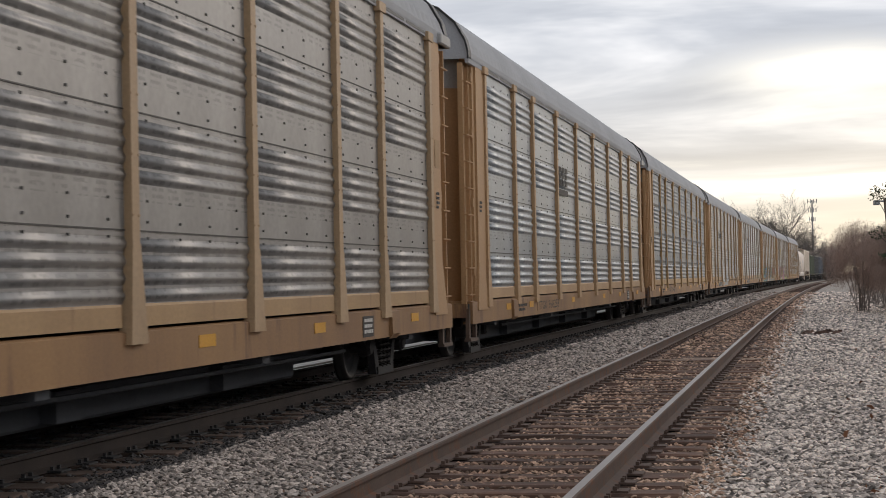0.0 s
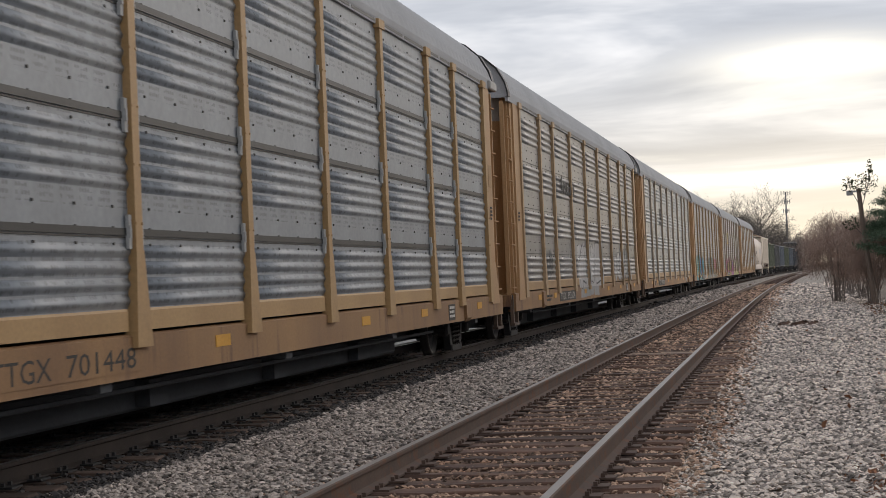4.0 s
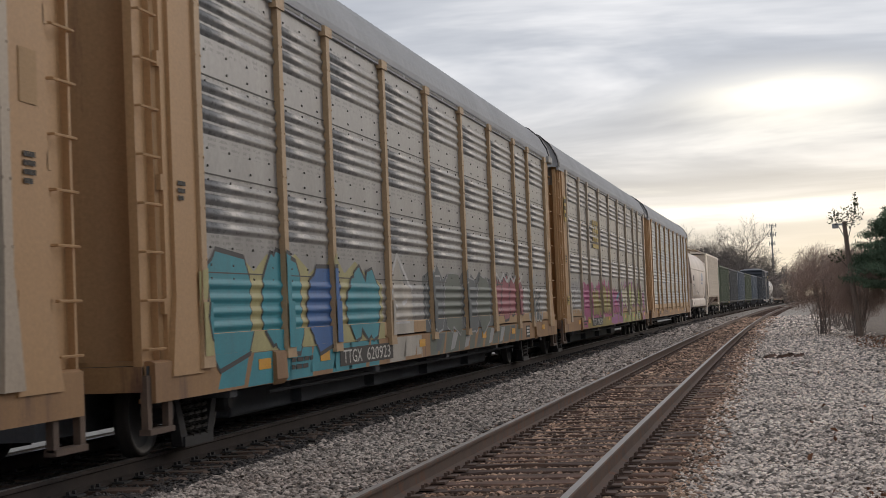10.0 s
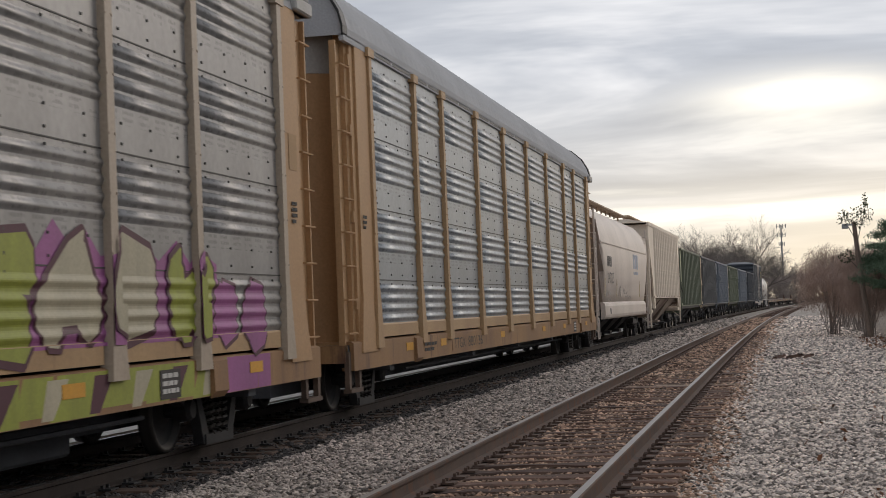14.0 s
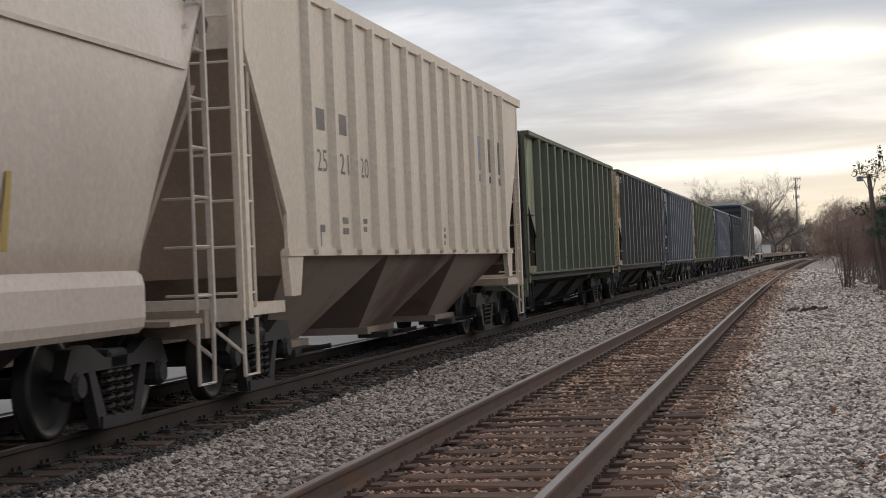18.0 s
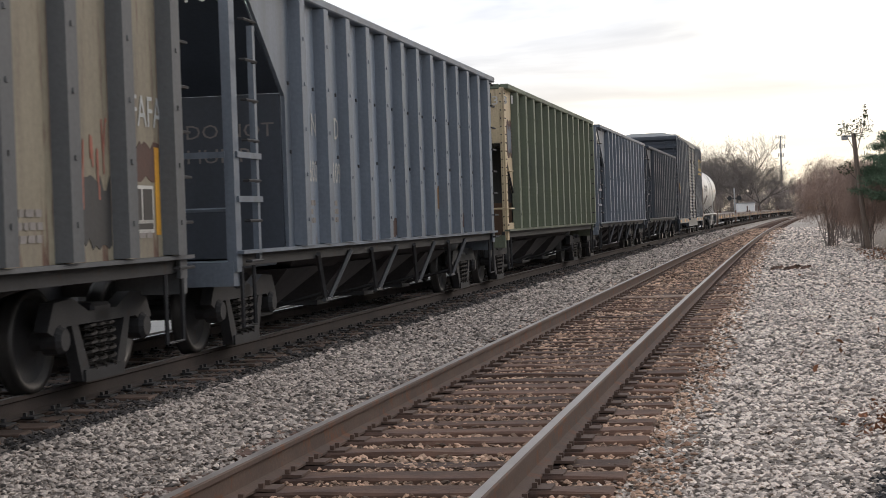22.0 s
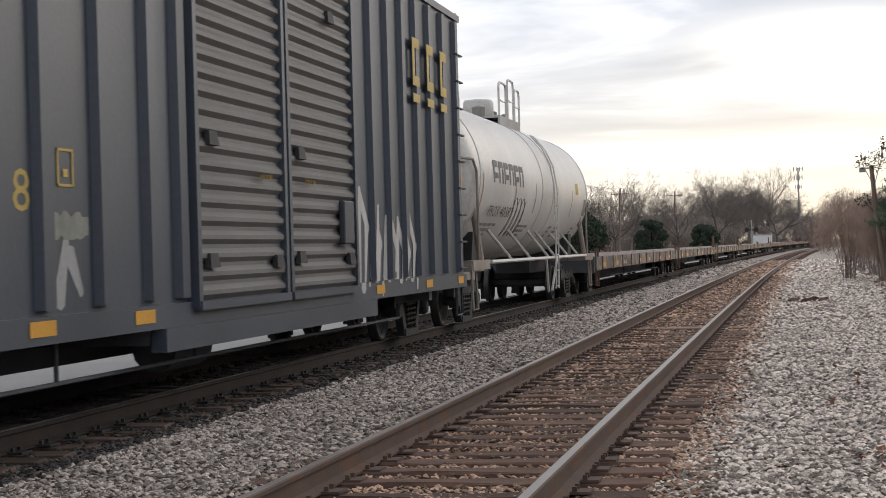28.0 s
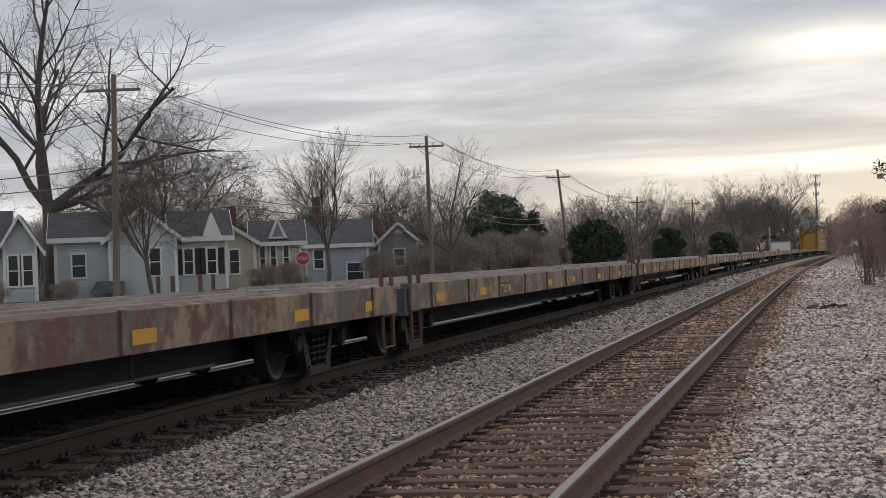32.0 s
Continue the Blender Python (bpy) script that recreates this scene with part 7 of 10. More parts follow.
# ---- boxcar ----
def boxcar():
    car = new("boxcar")
    L = 9.6
    M["box_side"] = material("faded_dark_blue_paint", (0.058, 0.073, 0.095), (0.038, 0.049, 0.065), rough=0.45, scale=0.8, streak=True, grain=25)
    M["box_door"] = material("faded_grey_door_paint", (0.15, 0.146, 0.142), (0.10, 0.098, 0.096), rough=0.55, scale=0.8, streak=True, grain=25)
    M["pale_roof"] = material("pale_metal_roof", (0.55, 0.56, 0.57), (0.4, 0.41, 0.42), rough=0.5, metal=0.3)
    bm = B()
    for s in (-1, 1):
        box(bm, s * 1.44 - 0.025, s * 1.44 + 0.025, -L, L, 1.02, 5.10)
    part("side_sheet", bm, M["box_side"], car)
    b = B()
    prism(b, [(-0.02, -0.13), (0.075, -0.09), (0.075, 0.09), (-0.02, 0.13)], 1.1, 5.02, axis="z")
    me = mesh_of("rib", b, M["box_side"])
    for s in (-1, 1):
        for y in [-9.07, -7.87, -6.82, -5.77, -4.74, -3.74, -3.05] + [3.75, 4.65, 5.5, 6.35, 7.25, 8.2, 9.2]:
            ob = place("rib", me, None, car)
            ob.location, ob.rotation_euler = (s * 1.46, s * y, 0), (0, 0, 0 if s > 0 else math.pi)
    bm = B()
    for s in (-1, 1):
        for nm, q in (("side_sill", (0.06, 0.06, -L, L, 0.86, 1.06)), ("door_sill", (0.05, 0.09, -3.6, 3.6, 0.66, 0.858)), ("top_chord", (0.05, 0.05, -L, L, 5.06, 5.16)), ("door_track", (0.05, 0.06, -3.0, 2.8, 4.96, 5.04))):
            bm = B()
            box(bm, s * 1.46 - q[0], s * 1.46 + q[1], *q[2:])
            part(nm, bm, M["box_side"], car)
    bm = B()
    prism(bm, [(-1.5, 5.16), (1.5, 5.16), (0.75, 5.32), (-0.75, 5.32)], -L, L)
    for k in range(14):
        y = -L + 0.6 + k * (2 * L - 1.2) / 13
        prism(bm, [(-1.48, 5.17), (1.48, 5.17), (0.74, 5.345), (-0.74, 5.345)], y - 0.05, y + 0.05)
    part("roof", bm, M["pale_roof"], car)
    # two sliding doors of horizontal corrugations
    for a, b_ in ((-2.85, -0.18), (-0.08, 2.65)):
        for s in (1, -1):
            z, prof = 1.05, []
            while z < 4.85:
                prof += [(0.07, z + 0.015), (0.115, z + 0.06), (0.115, z + 0.10), (0.07, z + 0.145)]
                z += 0.165
            prof.append((0.07, 4.88))
            prof = [(0.07, 1.05)] + prof + [(0.03, 4.88), (0.03, 1.05)]
            bm = B()
            prism(bm, [(1.44 + x, zz) for x, zz in prof], a + 0.06, b_ - 0.06)
            door = part("sliding_door", bm, M["box_door"], car)
            if s < 0:
                door.rotation_euler = (0, 0, math.pi)
            bm = B()
            for y in (a + 0.03, b_ - 0.03):
                box(bm, 1.46, 1.58, y - 0.045, y + 0.045, 1.0, 4.95)
            box(bm, 1.5, 1.6, a, b_, 4.86, 4.94)
            box(bm, 1.5, 1.6, a, b_, 0.98, 1.06)
            part("door_frame", bm, M["box_side"], door)
            for yy, zz in ((a + 0.25, 1.35), (b_ - 0.45, 1.32), (a + 0.3, 2.45), (b_ - 1.15, 4.05)):
                bm = B()
                hexa(bm, [(1.54, yy, zz), (1.60, yy, zz), (1.60, yy + 0.26, zz), (1.54, yy + 0.26, zz), (1.54, yy + 0.03, zz + 0.13), (1.585, yy + 0.03, zz + 0.13), (1.585, yy + 0.23, zz + 0.13), (1.54, yy + 0.23, zz + 0.13)])
                part("latch", bm, M["iron"], door)
            if a > -1:
                bm = B()
                box(bm, 1.55, 1.62, b_ - 0.75, b_ - 0.32, 1.55, 2.05, 0.015)
                part("lock_box", bm, M["navy"], door)
            bars(car, 1.587, a + 0.5 if a > -1 else b_ - 0.95, 2.24, 0.45, 0.07, 1, M["yellow_paint"], "door_stencil", seed=31)
    # corrugated ends
    for s in (-1, 1):
        z, prof = 1.1, [(L - 0.03, 1.0)]
        while z < 4.9:
            prof += [(L, z), (L + 0.10, z + 0.10), (L + 0.10, z + 0.20), (L, z + 0.30)]
            z += 0.42
        prof += [(L, 5.12), (L - 0.03, 5.12)]
        bm = B()
        prism(bm, [(s * y, zz) for y, zz in prof], -1.44, 1.44, axis="x")
        part("end_wall", bm, M["navy"], car)
        bm = B()
        box(bm, -1.46, 1.46, s * (L + 0.01) - 0.02, s * (L + 0.01) + 0.06, 4.96, 5.22)
        part("end_lip", bm, M["pale_roof"], car)
        ladder(car, s * (L + 0.16), 0.88, 1.32, 1.0, 4.9, M["navy"], step=0.42, axis="x")
        ladder(car, 1.50, s * (L - 0.5), s * (L - 0.08), 1.05, 4.9, M["navy"], stiles=False, step=0.42)
        bm = B()
        tube(bm, [(1.44, s * (L - 0.05), 0.9), (1.44, s * (L - 0.05), 0.42), (1.44, s * (L - 0.45), 0.42), (1.44, s * (L - 0.45), 0.9)], 0.022, 5)
        part("sill_step", bm, M["navy"], car)
        patch(car, 1.523, s * (L - 0.35) - 0.12, s * (L - 0.35) + 0.12, 2.35, 2.85, M["yellow"], "reflector")
    bm = B()
    box(bm, -0.35, 0.35, -L - 0.4, L + 0.4, 0.53, 1.0)
    for y in (-7.4, -3.5, 0, 3.5, 7.4):
        box(bm, -1.4, 1.4, y - 0.1, y + 0.1, 0.72, 0.98)
    tube(bm, [(1.2, -6.2, 0.52), (1.2, 6.2, 0.52)], 0.02, 5)
    for y in (-5, -2, 1, 4):
        tube(bm, [(1.2, y, 0.52), (1.2, y, 0.9)], 0.02, 5)
    lathe(bm, [(-0.5, 0.22), (0.5, 0.22)], 14, axis="y", centre=(0.8, -1.5, 0.6))
    part("underframe", bm, M["under"], car)
    for k, digit in enumerate("748"):
        lettering(car, digit, 0.43, 1.468, -8.18 + 0.985 * k, 1.80, M["yellow_paint"], "car_number", width=0.26)
        if k < 2:
            patch(car, 1.467, -8.15 + 0.985 * k, -7.99 + 0.985 * k, 2.42, 2.66, M["yellow_paint"], "reporting_mark")
    for k in range(3):
        a, z0, z1 = 6.02 + k * 0.93, 3.75, 4.42
        bm = B()
        prism(bm, [(a, z0), (a + 0.42, z0), (a + 0.42, z0 + 0.14), (a + 0.14, z0 + 0.14), (a + 0.14, z1 - 0.14), (a + 0.42, z1 - 0.14), (a + 0.42, z1), (a, z1)], 1.537, 1.541, axis="x")
        part("emblem", bm, M["yellow_paint"], car)
        patch(car, 1.537, a, a + 0.42, 3.52, 3.64, M["yellow_paint"], "emblem_bar")
    bm = B()  # plate outline
    for q in ((-5.48, -5.2, 2.25, 2.27), (-5.48, -5.2, 1.99, 2.01), (-5.48, -5.455, 1.99, 2.27), (-5.225, -5.2, 1.99, 2.27), (-5.38, -5.3, 2.06, 2.12)):
        box(bm, 1.47, 1.474, *q)
    part("data_plate", bm, M["yellow_paint"], car)
    for a in (-9.3, -6.1, -4.2, 3.7, 6.6, 8.9):
        patch(car, 1.523, a, a + 0.42, 0.92, 1.03, M["yellow"], "reflector")
    patch(car, 1.545, 0.3, 0.7, 0.72, 0.84, M["yellow"], "reflector")
    blotch(car, 1.468, -5.6, -4.95, 1.6, 1.82, M["patch_pale"], 3)
    ribs = [-9.07, -7.87, -6.82, -5.77, -4.74, -3.74, -3.05, 3.75, 4.65, 5.5, 6.35, 7.25, 8.2, 9.2]

    def depth(cy, cz, z):
        if cz < 1.08:
            return 1.522
        return 1.536 if min(abs(cy - y) for y in ribs) < 0.1 else 1.467
    flat = (sorted(y + q for y in ribs for q in (-0.1, 0.1)), [1.08], depth)
    for k in range(5):  # tall dripping white strokes
        a = 3.05 + 0.66 * k
        rnd = random.Random(70 + k)
        top = 2.15 - 0.06 * k + rnd.uniform(-0.15, 0.1)
        spray(car, [stroke((a, 1.0 + rnd.uniform(-0.1, 0.25)), (a + 0.12, top), 0.11, 0.06), stroke((a + 0.12, top - 0.1), (a + 0.5, top - 0.5), 0.10, 0.07), stroke((a + 0.42, top - 0.45), (a + 0.3, 1.0 + rnd.uniform(-0.1, 0.2)), 0.09, 0.04)], INK["white"], 0.002 + 0.001 * k, flat)
    spray(car, [stroke((-5.5, 1.15), (-5.35, 1.6), 0.1, 0.05), stroke((-5.3, 1.5), (-5.1, 1.2), 0.09, 0.04)], INK["pale"], 0.002, flat)
    running_gear(car, 10.25, 2.6)
    return car


join_train(boxcar(), 20.5, "dark blue-grey boxcar with ribbed sides and corrugated sliding doors", "boxcar", shift=0.45)


# ---- tank car ----
def tank_car():
    car = new("tank_car")
    r, zc = 1.47, 2.72
    M["tank"] = material("dirty_white_tank_paint", (0.66, 0.645, 0.61), (0.52, 0.50, 0.465), rough=0.4, scale=0.4, streak=True, grain=15, bump=0.02, rust=(0.30, 0.24, 0.19), rust_amount=-0.08)
    bm = B()
    prof = [(-7.95, 0.02), (-7.92, 0.45), (-7.82, 0.85), (-7.62, 1.18), (-7.38, 1.38), (-7.05, r), (-0.02, r), (0.02, r), (7.35, r), (7.65, 1.38), (7.87, 1.18), (8.05, 0.85), (8.14, 0.45), (8.16, 0.02)]
    lathe(bm, prof, 56, axis="y", centre=(0, 0, zc))
    part("tank_shell", bm, M["tank"], car, smooth=True)
    for y in (-7.0, -0.0, 1.55, 7.3):
        bm = B()
        lathe(bm, [(y - 0.025, r + 0.004), (y - 0.02, r + 0.016), (y + 0.02, r + 0.016), (y + 0.025, r + 0.004)], 56, axis="y", centre=(0, 0, zc))
        part("weld_band", bm, M["tank"], car, smooth=True)
    # dome, platform and rails
    bm = B()
    lathe(bm, [(zc + r - 0.1, 0.33), (zc + r + 0.40, 0.33), (zc + r + 0.46, 0.30), (zc + r + 0.48, 0.02)], 24, axis="z", centre=(0, 0.75, 0))
    part("dome", bm, M["tank"], car, smooth=True)
    for x0, y0, rr, hh in ((0.1, 1.55, 0.16, 0.26), (0.35, 1.95, 0.1, 0.2), (0.2, -0.3, 0.14, 0.22)):
        bm = B()
        lathe(bm, [(zc + r - 0.12, rr), (zc + r + hh, rr), (zc + r + hh + 0.04, 0.02)], 14, axis="z", centre=(x0, y0, 0))
        part("valve", bm, M["stencil_grey"], car)
    for s in (-1, 1):
        bm = B()
        prism(bm, [(s * 0.36, zc + r - 0.03), (s * 0.66, zc + r - 0.03), (s * 0.66, zc + r - 0.2), (s * 0.70, zc + r - 0.2), (s * 0.70, zc + r + 0.02), (s * 0.36, zc + r + 0.02)], -0.6, 2.0)
        part("platform", bm, M["tank_grey"], car)
        zt = zc + r
        for ya, yb in ((-0.55, 0.3), (0.5, 1.25), (1.35, 2.0)):
            bm = B()
            h = 0.72 if ya != 0.5 else 0.86
            tube(bm, [(s * 0.68, ya, zt - 0.05), (s * 0.68, ya, zt + h - 0.12), (s * 0.68, ya + 0.05, zt + h - 0.03), (s * 0.68, ya + 0.16, zt + h), (s * 0.68, yb - 0.16, zt + h), (s * 0.68, yb - 0.05, zt + h - 0.03), (s * 0.68, yb, zt + h - 0.12), (s * 0.68, yb, zt - 0.05)], 0.026, 6)
            tube(bm, [(s * 0.68, ya, zt + h * 0.5), (s * 0.68, (ya + yb) / 2, zt + h * 0.46), (s * 0.68, yb, zt + h * 0.5)], 0.016, 5)
            part("platform_rail", bm, M["tank"], car)
    # side ladder down from the platform
    for s in (1, -1):
        for y in (1.02, 1.40):
            bm = B()
            pts = [(s * (r + 0.10) * math.sin(a), y, zc + (r + 0.10) * math.cos(a)) for a in (0.75, 1.0, 1.25, 1.5708)] + [(s * (r + 0.10), y, 1.75), (s * (r + 0.08), y, 0.55)]
            tube(bm, pts, 0.018, 5)
            part("ladder_stile", bm, M["tank"], car)
        for z in np.arange(0.6, 2.7, 0.34):
            bm = B()
            x = r + (0.1 if z > 1.75 else 0.08 + 0.02 * (z - 0.55) / 1.2)
            tube(bm, [(s * x, 1.01, z), (s * x, 1.41, z)], 0.012, 5)
            part("ladder_rung", bm, M["tank"], car)
        for a in (0.75, 1.0, 1.25):
            bm = B()
            tube(bm, [(s * (r + 0.1) * math.sin(a), 1.01, zc + (r + 0.1) * math.cos(a)), (s * (r + 0.1) * math.sin(a), 1.41, zc + (r + 0.1) * math.cos(a))], 0.012, 5)
            part("ladder_rung", bm, M["tank"], car)
        bm = B()
        tube(bm, [(s * 1.5, -6.4, 1.22), (s * 1.5, 6.6, 1.22)], 0.035, 6)
        for y in (-4.2, -2.0, 0.4, 1.4, 3.4, 5.2):
            tube(bm, [(s * 1.5, y, 1.22), (s * 1.12, y - 0.55, zc - 0.9)], 0.03, 5)
        for y in (0.0, 1.6):
            tube(bm, [(s * 1.5, y, 1.22), (s * 1.45, 0.8 + (y - 0.8) * 0.3, 0.5)], 0.028, 5)
        part("handrail", bm, M["tank"], car)
    # stub sills, saddles and end platforms
    for s in (-1, 1):
        bm = B()
        box(bm, -0.4, 0.4, min(s * 4.6, s * 8.1), max(s * 4.6, s * 8.1), 0.85, 1.25)
        hexa(bm, [(-1.15, s * 6.1 - 0.3, 1.2), (1.15, s * 6.1 - 0.3, 1.2), (1.15, s * 6.1 + 0.3, 1.2), (-1.15, s * 6.1 + 0.3, 1.2), (-1.18, s * 6.1 - 0.25, 1.75), (1.18, s * 6.1 - 0.25, 1.75), (1.18, s * 6.1 + 0.25, 1.75), (-1.18, s * 6.1 + 0.25, 1.75)])
        part("saddle", bm, M["iron"], car)
    for s in (-1, 1):
        bm = B()
        box(bm, -1.48, 1.48, s * 7.75 - 0.3, s * 7.75 + 0.3, 1.08, 1.2)
        box(bm, 1.30, 1.50, min(s * 6.5, s * 8.0), max(s * 6.5, s * 8.0), 1.10, 1.26)
        box(bm, -1.50, -1.30, min(s * 6.5, s * 8.0), max(s * 6.5, s * 8.0), 1.10, 1.26)
        for q in (-1, 1):
            tube(bm, [(q * 1.44, s * 7.9, 1.1), (q * 1.46, s * 7.9, 0.45), (q * 1.46, s * 7.5, 0.45), (q * 1.44, s * 7.5, 1.1)], 0.024, 5)
            tube(bm, [(q * 1.42, s * 6.9, 1.2), (q * 1.30, s * 6.9, 2.2)], 0.06, 8)
        part("end_platform", bm, M["tank_steel"], car)
    for s in (-1, 1):
        bm = B()
        for q in (-1, 1):
            tube(bm, [(q * 1.45, s * 7.25, 1.2), (q * 1.45, s * 7.25, 2.75), (q * 1.42, s * 7.4, 2.95), (q * 1.2, s * 8.0, 2.98), (0, s * 8.05, 2.98)], 0.025, 6)
        lathe(bm, [(s * 7.75, 0.14), (s * 8.0, 0.14)], 12, axis="y", centre=(0.5, 0, 1.45))
        tube(bm, [(0.5, s * 7.9, 1.45), (-0.9, s * 7.9, 1.42)], 0.03, 6)
        part("end_rail", bm, M["tank_steel"], car)
    # markings follow the shell
    def wrap(name, y0, y1, z0, z1, mat, slots=1, skip=()):
        for k in range(slots):
            if k in skip:
                continue
            a = y0 + (y1 - y0) * k / slots
            b_ = a + (y1 - y0) / slots * (0.84 if slots > 1 else 1)
            verts, faces = [], []
            for j in range(5):
                z = z0 + (z1 - z0) * j / 4
                x = math.sqrt((r + 0.006) ** 2 - (z - zc) ** 2)
                verts += [(x, a, z), (x, b_, z)]
            for j in range(4):
                faces.append((2 * j, 2 * j + 1, 2 * j + 3, 2 * j + 2))
            place(name, raw(name, verts, faces), mat, car)
    for k in range(6):  # a brand name as plain block shapes
        a = -5.75 + k * 0.56
        wrap("emblem", a, a + 0.13, 2.62, 3.02, M["tank_letter"])
        wrap("emblem", a + 0.14, a + 0.46, 2.90, 3.02, M["tank_letter"])
        if k % 2 == 0:
            wrap("emblem", a + 0.14, a + 0.46, 2.70, 2.80, M["tank_letter"])
        else:
            wrap("emblem", a + 0.33, a + 0.46, 2.62, 2.89, M["tank_letter"])
    lettering(car, "40387", 0.30, r - 0.12, -4.75, 2.02, M["stencil_black"], "car_number", width=1.3).rotation_euler = (radians(90 + 22), 0, radians(90))
    lettering(car, "PROX", 0.30, r - 0.12, -5.95, 2.02, M["stencil_black"], "reporting_mark", width=1.05).rotation_euler = (radians(90 + 22), 0, radians(90))
    for i, (a, w) in enumerate(((-6.0, 1.9), (-1.9, 1.4), (2.3, 0.5), (3.2, 0.7), (5.9, 0.5))):
        for k in range(3):
            wrap("weight_stencil", a, a + w * (0.9 - 0.15 * k), 1.86 - 0.09 * k, 1.91 - 0.09 * k, M["stencil_grey"], 4)
    wrap("hazard_panel", 6.75, 7.25, 2.2, 2.6, M["stencil_grey"])
    bm = B()  # the diamond placard at the end
    hexa(bm, [(1.40, 7.62, 1.36), (1.415, 7.62, 1.36), (1.415, 7.75, 1.56), (1.40, 7.75, 1.56), (1.40, 7.49, 1.56), (1.415, 7.49, 1.56), (1.415, 7.62, 1.76), (1.40, 7.62, 1.76)])
    part("hazard_placard", bm, M["faded_red"], car)
    wrap("warning_label", 5.2, 5.7, 2.68, 2.95, M["yellow_paint"])
    for a in (-6.75, -3.35, -0.9, 2.2, 4.6):
        wrap("stripe", a, a + 0.07, 2.15, 2.75, M["orange_stripe"])
    # looping spray-paint line
    bm = B()
    pts = []
    for i in range(60):
        t = i / 59
        y = -3.4 + 1.6 * t + 0.2 * math.sin(t * 24)
        z = 2.05 + 0.36 * math.cos(t * 24 + 0.6)
        pts.append((math.sqrt((r + 0.004) ** 2 - (z - zc) ** 2), y, z))
    tube(bm, pts, 0.008, 4)
    part("spray_tag", bm, M["stencil_grey"], car)
    running_gear(car, 8.5, 2.1)
    return car


M["tank_steel"] = material("pale_rusty_steel", (0.36, 0.32, 0.28), (0.25, 0.2, 0.16), rough=0.7, metal=0.2, scale=1.5, rust=(0.2, 0.11, 0.07), rust_amount=0.05)
M["tank_grey"] = material("pale_grey_grating", (0.42, 0.41, 0.40), (0.30, 0.29, 0.28), rough=0.7, scale=1.5)
M["tank_letter"] = material("dark_grey_letter_paint", (0.10, 0.105, 0.115), rough=0.6)
M["orange_stripe"] = material("orange_stripe_paint", (0.42, 0.22, 0.10), rough=0.6)
join_train(tank_car(), 17.0, "dirty white tank car with a domed top and handrails", "tank car")


